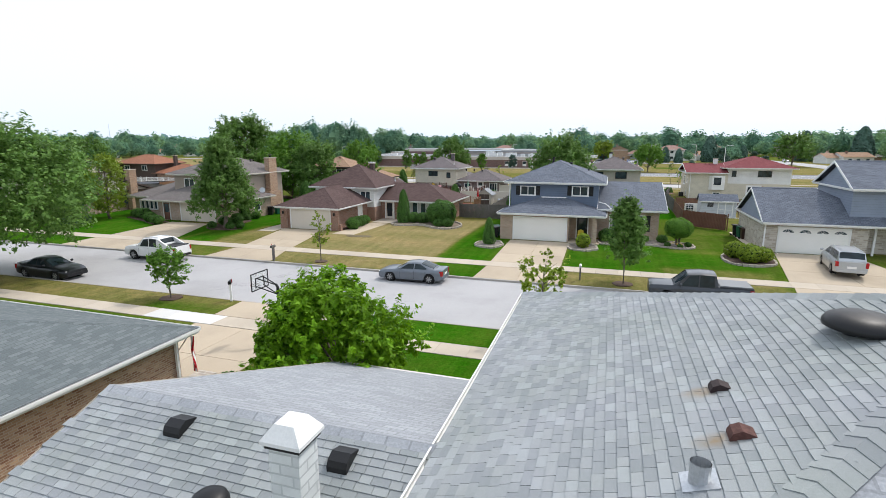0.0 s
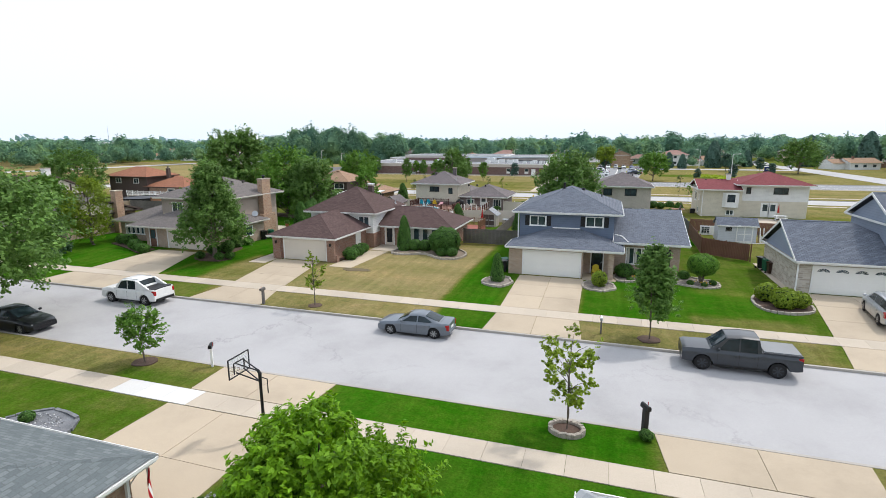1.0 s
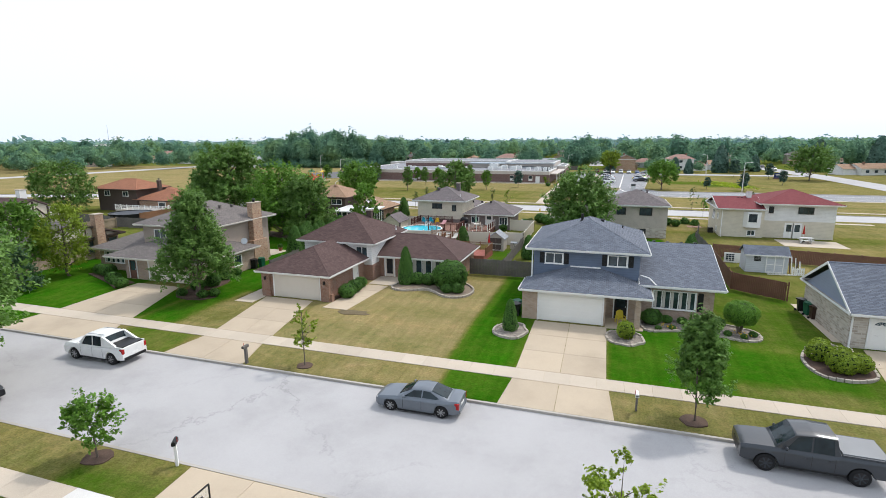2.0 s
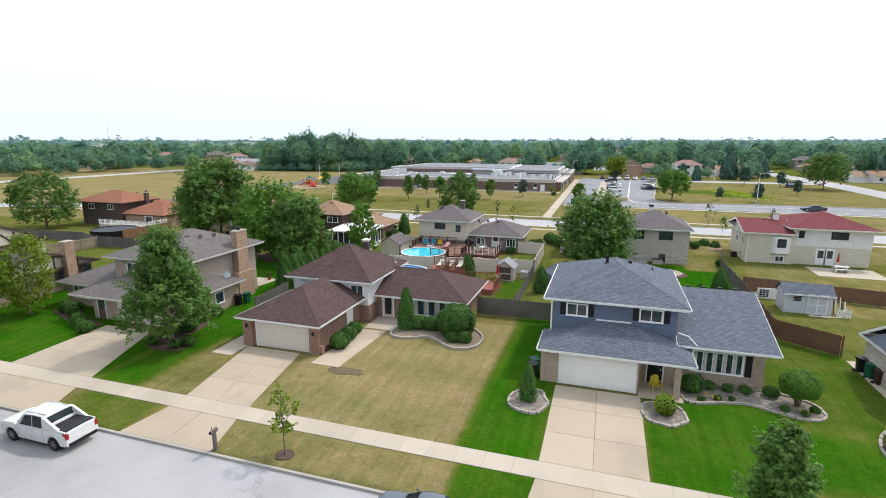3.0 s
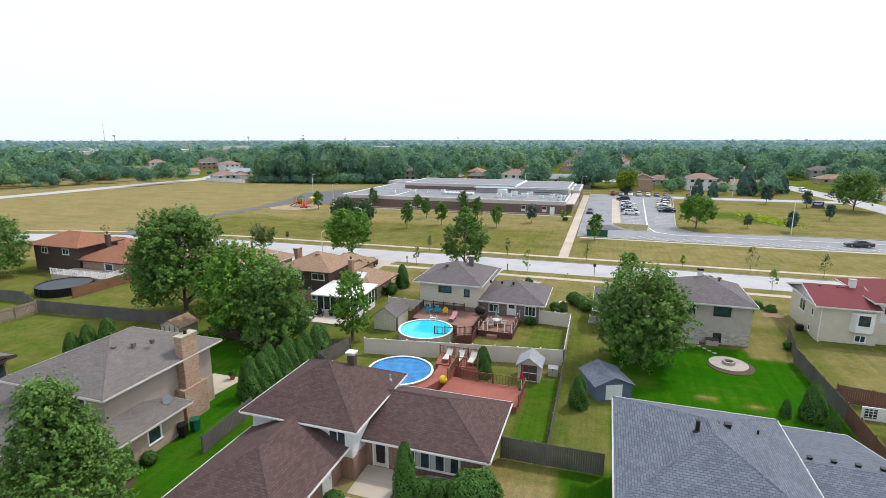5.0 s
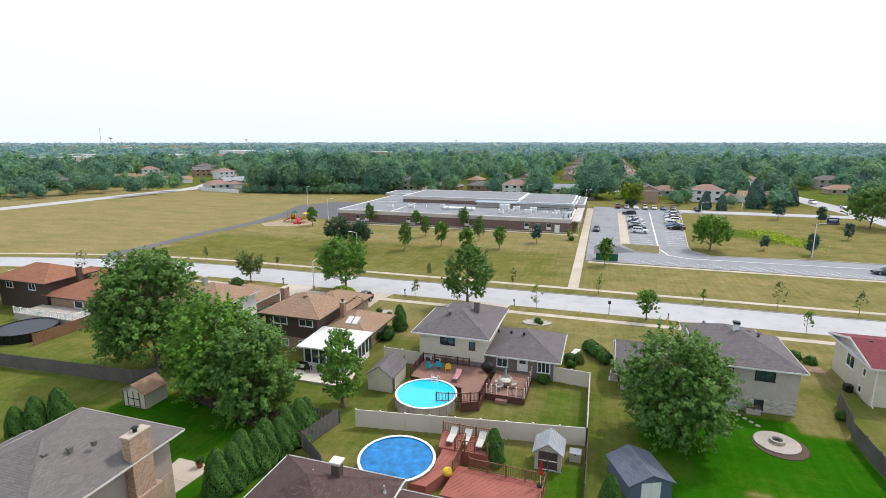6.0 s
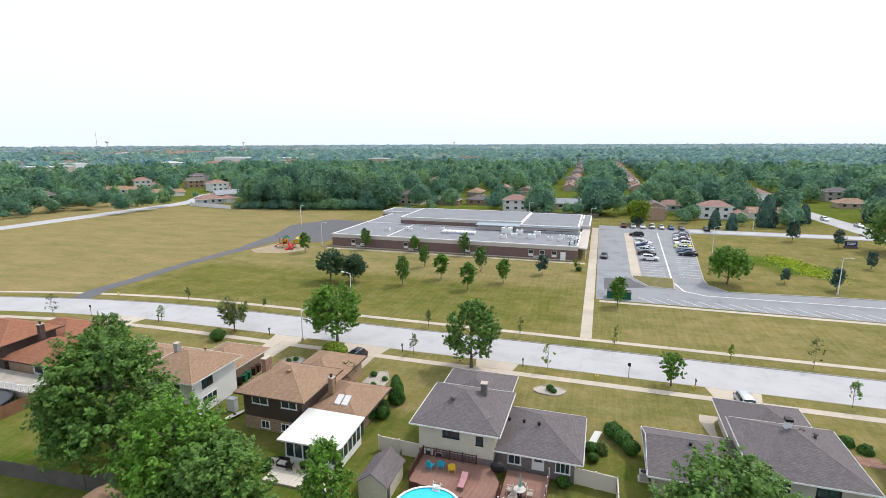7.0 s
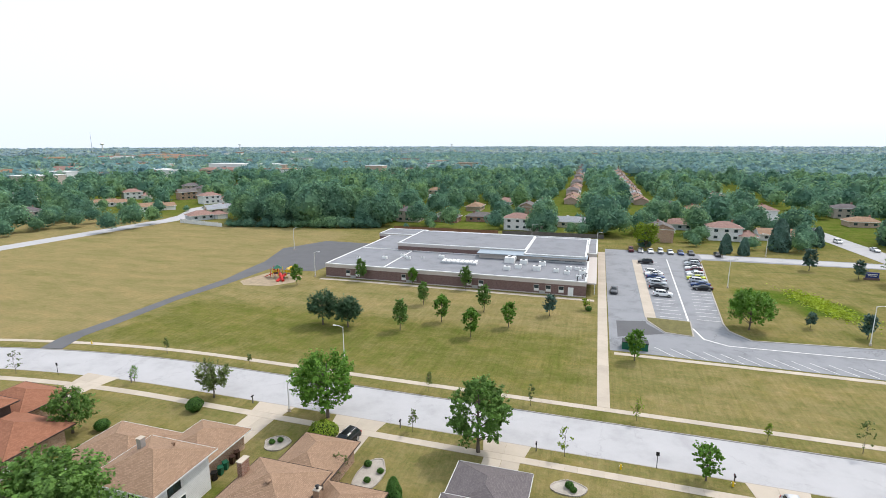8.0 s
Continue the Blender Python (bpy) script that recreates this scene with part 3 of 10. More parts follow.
solo("traffic_island", Mesh().prism([(-9.2, 182), (-6, 175), (-0.6, 174.2), (0.2, 184), (-6.5, 184.4), (-9.2, 184.4)], -0.1, 0.16), KERB, "kerbed traffic island in the car park", "traffic island", kind="structure")
solo("island_lawn", Mesh().prism([(-8.9, 182.2), (-5.9, 175.4), (-0.9, 174.6), (-0.1, 183.7), (-6.5, 184.1), (-8.9, 184.1)], 0.1, 0.19), plain("parched_grass", (0.19, 0.17, 0.06, 1), 0.95, var=0.4, scale=4, bumpy=0.5), "parched grass on the traffic island", "grass", kind="structure")
edge = [(12.6, 246), (6.7, 184.5), (6.9, 180), (10, 175.2), (33, 177.4), (70, 177.5)]
kb = Mesh()
for (xa, ya), (xb, yb) in zip(edge, edge[1:]):
    d = Vector((ya - yb, xb - xa)).normalized() * 0.14
    kb.prism([(xa - d.x, ya - d.y), (xb - d.x, yb - d.y), (xb + d.x, yb + d.y), (xa + d.x, ya + d.y)], -0.05, 0.17)
solo("kerb", kb, KERB, "pale concrete kerb round the school lawn", "kerb", kind="structure")
PAINT = plain("road_paint", (0.72, 0.71, 0.68, 1), 0.7, var=0.15)
marks = thing("parking_lines", (-6, 205, 0), "worn white painted parking lines", "road marking", kind="structure")
for k in range(22):
    y = 186 + k * 2.75
    if k % 1 == 0:
        part("line", Mesh().box(-6.0, -1.2, y, y + 0.14, 0.042, 0.048), PAINT, marks)
        part("line", Mesh().box(6.6 + (y - 184) * 0.09 - 5.0, 6.6 + (y - 184) * 0.09, y, y + 0.14, 0.042, 0.048), PAINT, marks)
for k in range(26):
    x = -9 + k * 2.9
    part("line", Mesh().prism([(x, 166.4), (x + 0.16, 166.4), (x + 3.2, 162.6), (x + 3.04, 162.6)], 0.042, 0.048), PAINT, marks)
part("line", Mesh().prism([(2.6, 250), (2.3, 250), (-0.6, 181), (0.9, 173.4), (5.0, 170.9), (70, 172.5), (70, 172.7), (5.1, 171.2), (1.2, 173.7), (-0.2, 181)], 0.042, 0.048), PAINT, marks)
part("patch", Mesh().prism([(-15.6, 180.3), (-9.4, 181.8), (-9.3, 180.2), (-6.2, 174.6), (-15.6, 170.1)], 0.0, 0.0445), ASPHALT_DARK, marks, "darker asphalt patch")
# far roads
for nm, pts, lab in (("road", [(-252, 100), (-242, 100), (-233.5, 194), (-228.5, 274), (-231, 292), (-252, 322), (-262, 400), (-270, 400), (-260, 318), (-243, 290), (-239.5, 276), (-243, 200)], "pale street at the edge of the field"),
                     ("road", [(70, 137), (80, 137), (80, 262), (74, 345), (72, 620), (64, 620), (64, 345), (70, 262)], "pale concrete street beyond the school lawn"),
                     ("road", [(14, 254.5), (72, 254.5), (72, 261), (14, 261)], "narrow street beside the school lawn"),
                     ("road", [(-14.5, 330), (-6.5, 330), (-11.5, 700), (-19.5, 700)], "street running away between rows of houses")):
    solo(nm, Mesh().prism(pts, -0.1, 0.05), ROAD, lab, "road", kind="structure")


# ---- houses ----
def face_pt(side, at, u, v, d):
    return {"S": (u, at - d, v), "N": (u, at + d, v), "E": (at + d, u, v), "W": (at - d, u, v)}[side]


def fbox(m, side, at, u0, u1, v0, v1, d0, d1):
    a, b = face_pt(side, at, u0, v0, d0), face_pt(side, at, u1, v1, d1)
    return m.box(*sorted((a[0], b[0])), *sorted((a[1], b[1])), *sorted((a[2], b[2])))


def window(h, side, at, u0, u1, v0, v1, n=2, trim=None, bars=0.07, curtain=False, sill=True, shutters=None):
    """A window in a wall face: frame, sill, and a pane for each light."""
    trim = trim or TRIM
    m = Mesh()
    fbox(m, side, at, u0 - bars, u1 + bars, v0 - bars, v0, 0.0, 0.06)
    fbox(m, side, at, u0 - bars, u1 + bars, v1, v1 + bars, 0.0, 0.06)
    w = (u1 - u0) / n
    for k in range(n + 1):
        c = u0 + k * w
        if k in (0, n):
            fbox(m, side, at, c - bars, c + bars * 0.5 if k == 0 else c + bars, v0 - 0.01, v1 + 0.01, 0.0, 0.055)
    win = part("window", m, trim, h)
    for k in range(1, n):
        c = u0 + k * w
        part("mullion", fbox(Mesh(), side, at, c - bars * 0.5, c + bars * 0.5, v0, v1, 0.0, 0.052), trim, win)
    for k in range(n):
        p = fbox(Mesh(), side, at, u0 + k * w + 0.02, u0 + (k + 1) * w - 0.02, v0, v1, 0.004, 0.02)
        part("pane", p, GLASS, win)
        if curtain:
            q = fbox(Mesh(), side, at, u0 + k * w + 0.06, u0 + k * w + w * 0.42, v0 + 0.02, v1 - 0.02, 0.02, 0.026)
            part("curtain", q, CURTAIN, win)
    if sill:
        part("sill", fbox(Mesh(), side, at, u0 - bars - 0.04, u1 + bars + 0.04, v0 - bars - 0.05, v0 - bars, 0, 0.1), trim, win)
    if shutters:
        for a in (u0 - bars - 0.42, u1 + bars + 0.03):
            s = part("shutter", fbox(Mesh(), side, at, a, a + 0.39, v0 - bars, v1 + bars, 0, 0.03), shutters, h)
            for j in range(8):
                z = v0 - bars + 0.06 + (v1 - v0 + 2 * bars - 0.12) * j / 8
                part("slat", fbox(Mesh(), side, at, a + 0.05, a + 0.34, z, z + 0.06, 0.03, 0.045), shutters, s)
    return win


def door(h, side, at, u0, u1, v0, v1, material, glazed=False, name="door"):
    m = fbox(Mesh(), side, at, u0, u1, v0, v1, 0.0, 0.03)
    d = part(name, m, material, h)
    fr = Mesh()
    fbox(fr, side, at, u0 - 0.1, u0, v0, v1 + 0.1, 0, 0.06)
    fbox(fr, side, at, u1, u1 + 0.1, v0, v1 + 0.1, 0, 0.06)
    fbox(fr, side, at, u0, u1, v1, v1 + 0.1, 0, 0.06)
    part("door_frame", fr, TRIM, d)
    if glazed:
        part("pane", fbox(Mesh(), side, at, u0 + 0.15, u1 - 0.15, v0 + 0.9, v1 - 0.15, 0.03, 0.04), GLASS, d)
    part("door_handle", fbox(Mesh(), side, at, u1 - 0.14, u1 - 0.08, v0 + 0.95, v0 + 1.08, 0.03, 0.09), STEEL, d)
    return d


def garage_door(h, side, at, u0, u1, v1, material, fans=False):
    d = part("garage_door", fbox(Mesh(), side, at, u0, u1, 0.02, v1, 0.0, 0.03), material, h, "pale panelled double garage door")
    for r in range(4):
        m = Mesh()
        a, b = 0.02 + (v1 - 0.02) * r / 4 + 0.015, 0.02 + (v1 - 0.02) * (r + 1) / 4 - 0.015
        fbox(m, side, at, u0 + 0.02, u1 - 0.02, a, b, 0.03, 0.045)
        for c in range(8):
            w = (u1 - u0) / 8
            fbox(m, side, at, u0 + c * w + 0.08, u0 + (c + 1) * w - 0.08, a + 0.07, b - 0.07, 0.045, 0.055)
        part("panel", m, material, d)
    fr = Mesh()
    fbox(fr, side, at, u0 - 0.12, u0 - 0.005, 0, v1 + 0.12, 0, 0.06)
    fbox(fr, side, at, u1 + 0.005, u1 + 0.12, 0, v1 + 0.12, 0, 0.06)
    fbox(fr, side, at, u0, u1, v1 + 0.005, v1 + 0.12, 0, 0.06)
    part("door_frame", fr, TRIM, d)
    if fans:
        for k in range(4):
            c = u0 + (k + 0.5) * (u1 - u0) / 4
            f = Mesh()
            for j in range(6):
                a0, a1 = math.pi * j / 6, math.pi * (j + 1) / 6
                f.poly(*[face_pt(side, at, c + 0.42 * math.cos(q) * s, v1 - 0.36 + 0.26 * math.sin(q) * s, 0.058) for q, s in ((a0, 0.25), (a0, 1), (a1 - 0.09, 1), (a1 - 0.09, 0.25))])
            part("pane", f, GLASS, d)


def walls(h, x0, x1, y0, y1, z0, z1, material, label=""):
    return part("wall", Mesh().box(x0, x1, y0, y1, z0, z1), material, h, label)


def eaves(h, pts, z, trim, deep=0.2):
    """Fascia round the eave and a soffit below it."""
    m = Mesh()
    n = len(pts)
    for i in range(n):
        (xa, ya), (xb, yb) = pts[i], pts[(i + 1) % n]
        m.poly((xa, ya, z - deep), (xb, yb, z - deep), (xb, yb, z - 0.02), (xa, ya, z - 0.02))
    m.poly(*[(x, y, z - deep) for x, y in reversed(pts)])
    part("fascia", m, trim, h)
    g = Mesh()
    for i in range(n):
        (xa, ya), (xb, yb) = pts[i], pts[(i + 1) % n]
        d = Vector((xb - xa, yb - ya, 0))
        if d.length < 0.3:
            continue
        o = Vector((d.y, -d.x, 0)).normalized() * 0.09
        g.poly((xa, ya, z - 0.13), (xa + o.x, ya + o.y, z - 0.1), (xb + o.x, yb + o.y, z - 0.1), (xb, yb, z - 0.13))
        g.poly((xa + o.x, ya + o.y, z - 0.1), (xa + o.x, ya + o.y, z - 0.005), (xb + o.x, yb + o.y, z - 0.005), (xb + o.x, yb + o.y, z - 0.1))
        g.poly((xa + o.x, ya + o.y, z - 0.005), (xa + o.x * 0.75, ya + o.y * 0.75, z - 0.005), (xb + o.x * 0.75, yb + o.y * 0.75, z - 0.005), (xb + o.x, yb + o.y, z - 0.005))
    part("gutter", g, trim, h)


def caps(h, lines, material):
    """Ridge and hip caps over the joints of the roof planes, one to a joint."""
    for a, b in lines:
        m = Mesh()
        a, b = Vector(a), Vector(b)
        d = (b - a).normalized()
        s = d.cross(Vector((0, 0, 1))).normalized() * 0.13
        up = Vector((0, 0, 0.03))
        m.poly(a - s - up * 1.2, a + up, b + up, b - s - up * 1.2)
        m.poly(a + up, a + s - up * 1.2, b + s - up * 1.2, b + up)
        part("ridge_cap", m, material, h)


def hip_roof(h, x0, x1, y0, y1, z, pitch, material, trim=None, label="", open_ends=""):
    """A hipped roof over the eave rectangle; a letter in open_ends makes that end a gable."""
    trim = trim or TRIM
    w, d = x1 - x0, y1 - y0
    if w <= d and not set(open_ends) & set("EW"):
        r, top = w / 2, z + w / 2 * pitch
        xm = (x0 + x1) / 2
        a = Vector((xm, y0 + (0 if "S" in open_ends else r), top))
        b = Vector((xm, y1 - (0 if "N" in open_ends else r), top))
        planes = [[(x0, y0), (x1, y0), a], [(x1, y0), (x1, y1), b, a], [(x1, y1), (x0, y1), b], [(x0, y1), (x0, y0), a, b]]
        hips = [((x0, y0, z), a), ((x1, y0, z), a), ((x1, y1, z), b), ((x0, y1, z), b)]
        ends = {"S": (0, a), "N": (2, b)}
    else:
        r, top = d / 2, z + d / 2 * pitch
        ym = (y0 + y1) / 2
        a = Vector((x0 + (0 if "W" in open_ends else r), ym, top))
        b = Vector((x1 - (0 if "E" in open_ends else r), ym, top))
        planes = [[(x0, y0), (x1, y0), b, a], [(x1, y0), (x1, y1), b], [(x1, y1), (x0, y1), a, b], [(x0, y1), (x0, y0), a]]
        hips = [((x0, y0, z), a), ((x0, y1, z), a), ((x1, y0, z), b), ((x1, y1, z), b)]
        ends = {"E": (1, b), "W": (3, a)}
    gables = []
    for k in open_ends:
        i, ap = ends[k]
        gables.append(planes[i])
        planes[i] = None
    m = Mesh()
    for p in planes:
        if p:
            m.poly(*[tuple(q) if len(q) == 3 else (q[0], q[1], z) for q in p])
    part("roof", m, material, h, label)
    lines = [(a, b)] + [(p, q) for p, q in hips if not any((Vector(p) - Vector((g[0][0], g[0][1], z))).length < 0.01 or (Vector(p) - Vector((g[1][0], g[1][1], z))).length < 0.01 for g in gables)]
    caps(h, [l for l in lines if (Vector(l[0]) - Vector(l[1])).length > 0.2], material)
    eaves(h, [(x0, y0), (x1, y0), (x1, y1), (x0, y1)], z, trim)
    for g in gables:
        (xa, ya), (xb, yb), ap = g
        ox, oy = (yb - ya) and 1, (xb - xa) and 1
        sx = 0.03 * ox * (1 if xa > (x0 + x1) / 2 else -1)
        sy = 0.03 * oy * (1 if ya > (y0 + y1) / 2 else -1)
        for ex, ey in ((xa, ya), (xb, yb)):
            rk = Mesh()
            for s in (0.0, 1.0):
                rk.poly((ex + sx * s, ey + sy * s, z - 0.2), (ap[0] + sx * s, ap[1] + sy * s, ap[2] - 0.2), (ap[0] + sx * s, ap[1] + sy * s, ap[2] + 0.02), (ex + sx * s, ey + sy * s, z + 0.02))
            rk.poly((ex, ey, z + 0.02), (ex + sx, ey + sy, z + 0.02), (ap[0] + sx, ap[1] + sy, ap[2] + 0.02), (ap[0], ap[1], ap[2] + 0.02))
            part("rake", rk, trim, h)
    return top


def gable_face(h, side, at, u0, u1, z0, ztop, material):
    """Triangle of wall below a gable."""
    um = (u0 + u1) / 2
    m = Mesh()
    for d in (0.0, -0.2):
        m.poly(face_pt(side, at, u0, z0, d), face_pt(side, at, u1, z0, d), face_pt(side, at, um, ztop, d))
    part("gable_wall", m, material, h)


def chimney(h, x0, x1, y0, y1, z0, z1, material, cap=True, flues=1):
    c = part("chimney", Mesh().box(x0, x1, y0, y1, z0, z1), material, h, "masonry chimney with a concrete cap")
    part("chimney_cap", Mesh().box(x0 - 0.06, x1 + 0.06, y0 - 0.06, y1 + 0.06, z1, z1 + 0.1), WALK, c)
    if cap:
        m = Mesh()
        cx, cy = (x0 + x1) / 2, (y0 + y1) / 2
        m.disc(cx, cy, z1 + 0.1, z1 + 0.35, 0.14)
        m.tube([(cx, cy, z1 + 0.4), (cx, cy, z1 + 0.5)], [0.26, 0.08], 10)
        m.box(cx - 0.2, cx - 0.18, cy - 0.01, cy + 0.01, z1 + 0.3, z1 + 0.42)
        m.box(cx + 0.18, cx + 0.2, cy - 0.01, cy + 0.01, z1 + 0.3, z1 + 0.42)
        part("flue_cap", m, BLACK, c)


def vent(h, x, y, z, kind="box", s=1.0, material=None):
    m = Mesh()
    if kind == "pipe":
        m.disc(x, y, z - 0.3, z + 0.4 * s, 0.07 * s)
        m.disc(x, y, z - 0.1, z + 0.06, 0.16 * s, 0.09 * s)
        part("vent_pipe", m, material or STEEL, h)
    elif kind == "dome":
        m.disc(x, y, z - 0.2, z + 0.12, 0.2 * s)
        m.tube([(x, y, z + 0.1), (x, y, z + 0.12), (x, y, z + 0.16), (x, y, z + 0.22), (x, y, z + 0.265), (x, y, z + 0.285)], [0.36 * s, 0.42 * s, 0.425 * s, 0.38 * s, 0.26 * s, 0.03], 28)
        dv = part("roof_vent", m, material or BLACK, h)
        for pl in dv.data.polygons:
            pl.use_smooth = True
    else:
        m.box(x - 0.17 * s, x + 0.17 * s, y - 0.17 * s, y + 0.17 * s, z - 0.2, z + 0.16 * s)
        m.box(x - 0.22 * s, x + 0.22 * s, y - 0.22 * s, y + 0.22 * s, z + 0.12 * s, z + 0.2 * s)
        part("roof_vent", m, material or BLACK, h)


def downspout(h, x, y, z0, z1):
    m = Mesh().box(x - 0.05, x + 0.05, y - 0.04, y + 0.04, z0, z1).box(x - 0.05, x + 0.05, y - 0.4, y - 0.04, z0, z0 + 0.08)
    part("downspout", m, TRIM, h)


# slate-blue split-level across the street
h = thing("house", (-5, 66, 0), "slate-blue two-storey house with blue-grey roof and brick base", "house")
walls(h, -9.75, -3.36, 60.1, 63.2, -0.1, 2.62, BR_TAN, "tan brick base")
walls(h, -3.36, -0.95, 62.0, 63.2, -0.1, 2.62, BR_TAN, "tan brick porch wall")
part("porch_floor", Mesh().box(-3.34, -0.6, 59.6, 61.98, -0.1, 0.06), DRIVE, h)
walls(h, -9.35, -0.95, 63.2, 73.2, -0.1, 5.15, SD_BLUE, "slate-blue lapped siding")
walls(h, -0.9, 4.6, 63.1, 76.0, -0.1, 2.85, BR_TAN, "tan brick wall")
part("porch_pier", Mesh().box(-1.25, -0.85, 59.9, 60.35, 0.06, 2.42), BR_TAN, h)
door(h, "S", 62.0, -2.7, -1.75, 0.08, 2.15, BLACK, True)
garage_door(h, "S", 60.1, -8.42, -3.6, 2.13, DOORW)
window(h, "S", 63.2, -8.35, -6.95, 4.02, 4.80, 2, shutters=BLACK)
window(h, "S", 63.2, -3.35, -1.9, 4.08, 4.86, 2, shutters=BLACK)
window(h, "S", 63.1, 0.25, 3.3, 0.95, 2.3, 5, curtain=True)
part("shutter", fbox(Mesh(), "S", 63.1, 3.45, 3.85, 0.85, 2.35, 0, 0.04), BLACK, h)
hip_roof(h, -9.95, -0.25, 62.65, 73.8, 5.3, 0.395, SH_BLUE, label="blue-grey shingle roof")
# skirt roof over the garage
sk = Mesh()
e0, e1, yb = (-9.95, 59.5, 2.62), (-0.1, 59.5, 2.62), 63.2
sk.poly(e0, e1, (-3.85, yb, 3.78), (-6.35, yb, 3.78))
sk.poly((-9.95, yb, 2.62), e0, (-6.35, yb, 3.78))
sk.poly(e1, (-0.1, yb, 2.62), (-3.85, yb, 3.78))
part("roof", sk, SH_BLUE, h, "lower blue-grey shingle roof")
caps(h, [(e0, (-6.35, yb, 3.78)), (e1, (-3.85, yb, 3.78))], SH_BLUE)
part("flashing", Mesh().box(-6.3, -3.9, 63.12, 63.19, 3.76, 3.86), TRIM, h)
eaves(h, [(-9.95, 59.5), (-0.1, 59.5), (-0.1, 63.2), (-9.95, 63.2)], 2.62, TRIM)
hip_roof(h, -0.93, 5.2, 62.15, 77.6, 2.95, 0.262, SH_BLUE, label="blue-grey shingle roof of the wing", open_ends="EW")
gable_face(h, "E", 4.6, 63.2, 76.5, 2.8, 4.78, BR_TAN)
downspout(h, -9.45, 63.1, 2.7, 5.1)
part("downspout", Mesh().tube([(-0.85, 63.0, 3.5), (-0.2, 62.9, 3.35), (0.3, 62.3, 2.95)], [0.05, 0.05, 0.05], 6), TRIM, h)
vent(h, -5.75, 67.9, 6.95, "pipe", 1.6, BLACK)
for vx in (-4.6, -4.0):
    vent(h, vx, 69.2, 6.82, "box", 0.8)
vent(h, -2.2, 70.2, 5.95, "pipe", 0.9, BLACK)
for k in range(4):
    vent(h, 0.6 + 1.15 * k, 70.6, 4.84, "box", 0.6)

# maroon-roofed split-level
h = thing("house", (-27, 68, 0), "white and brick split-level house with maroon roof", "house")
walls(h, -33.7, -27.2, 59.3, 67.0, -0.1, 2.3, BR_RED, "red-brown brick garage")
walls(h, -34.1, -26.3, 67.0, 74.8, -0.1, 3.85, SD_WHITE, "white lapped siding")
part("wall", Mesh().box(-26.28, -26.2, 66.95, 69.0, -0.1, 1.6), BR_RED, h)
part("wall", Mesh().box(-27.2, -26.2, 66.92, 66.99, -0.1, 1.6), BR_RED, h)
walls(h, -26.3, -17.8, 68.8, 75.8, -0.1, 2.25, BR_RED, "red-brown brick wing")
garage_door(h, "S", 59.3, -32.5, -27.75, 2.1, DOORT)
for px in (-33.72, -27.55):
    part("pier", Mesh().box(px, px + 0.85, 59.05, 59.29, -0.1, 2.2), BR_RED, h)
    part("wall_lamp", Mesh().box(px + 0.36, px + 0.5, 58.9, 59.05, 1.6, 1.9), BLACK, h, "small black wall lantern")
window(h, "S", 67.0, -28.0, -26.75, 2.5, 3.4, 2, trim=TRIM)
window(h, "S", 68.8, -23.6, -19.4, 0.65, 2.05, 4, curtain=True)
door(h, "S", 68.8, -25.6, -24.6, 0.05, 2.1, DOORT, True)
part("storm_door", fbox(Mesh(), "S", 68.8, -25.42, -24.78, 0.35, 1.1, 0.031, 0.045).box(-25.42, -24.78, 68.74, 68.77, 1.2, 1.95), DARKTRIM, h, "dark glazed storm door with a tan frame")
door(h, "E", -27.2, 64.6, 65.5, 0.05, 2.05, DOORW)
hip_roof(h, -34.4, -26.55, 59.0, 67.2, 2.38, 0.45, SH_MAROON, label="maroon shingle garage roof", open_ends="N")
hip_roof(h, -34.7, -25.7, 66.45, 75.35, 3.93, 0.56, SH_MAROON, label="maroon shingle upper roof")
hip_roof(h, -26.28, -17.25, 68.2, 76.3, 2.33, 0.44, SH_MAROON, label="maroon shingle wing roof", open_ends="W")
chimney(h, -29.25, -28.7, 72.1, 72.6, 4.5, 6.45, SD_BROWN, cap=False)
part("chimney_hood", Mesh().prism([(-29.35, 72.0), (-28.6, 72.0), (-28.6, 72.7), (-29.35, 72.7)], 6.6, 6.68).box(-29.2, -28.75, 72.15, 72.55, 6.5, 6.6), WHITEMETAL, h, "pale metal chimney hood")
vent(h, -26.3, 73.4, 4.3, "pipe", 1.0)
vent(h, -30.6, 72.2, 5.5, "pipe", 0.7)
part("planter", Mesh().box(-27.15, -26.5, 59.2, 59.6, -0.1, 0.65), BR_RED, h)

# taupe two-storey house with a brick chimney
h = thing("house", (-49, 66, 0), "taupe two-storey house with brown-grey roof and brick chimney", "house")
walls(h, -52.0, -43.3, 63.3, 73.3, -0.1, 5.3, SD_TAUPE, "taupe stucco upper wall")
walls(h, -51.5, -41.6, 60.2, 68.2, -0.1, 2.4, BR_TAN, "tan brick ground floor")
walls(h, -58.0, -51.4, 62.6, 73.0, -0.1, 2.4, BR_TAN, "tan brick wing")
part("wall", Mesh().box(-43.28, -43.2, 63.4, 73.2, -0.1, 2.3), BR_TAN, h)
garage_door(h, "S", 60.2, -48.3, -43.4, 2.13, DOORT)
window(h, "S", 62.6, -57.2, -54.4, 0.9, 2.0, 4, curtain=True)
window(h, "S", 63.3, -50.4, -48.9, 3.6, 4.7, 2)
window(h, "S", 63.3, -46.5, -45.0, 3.6, 4.7, 2)
door(h, "S", 60.2, -50.9, -50.0, 0.05, 2.1, FENCE_R, True)
window(h, "E", -41.6, 64.9, 66.0, 0.9, 1.9, 1)
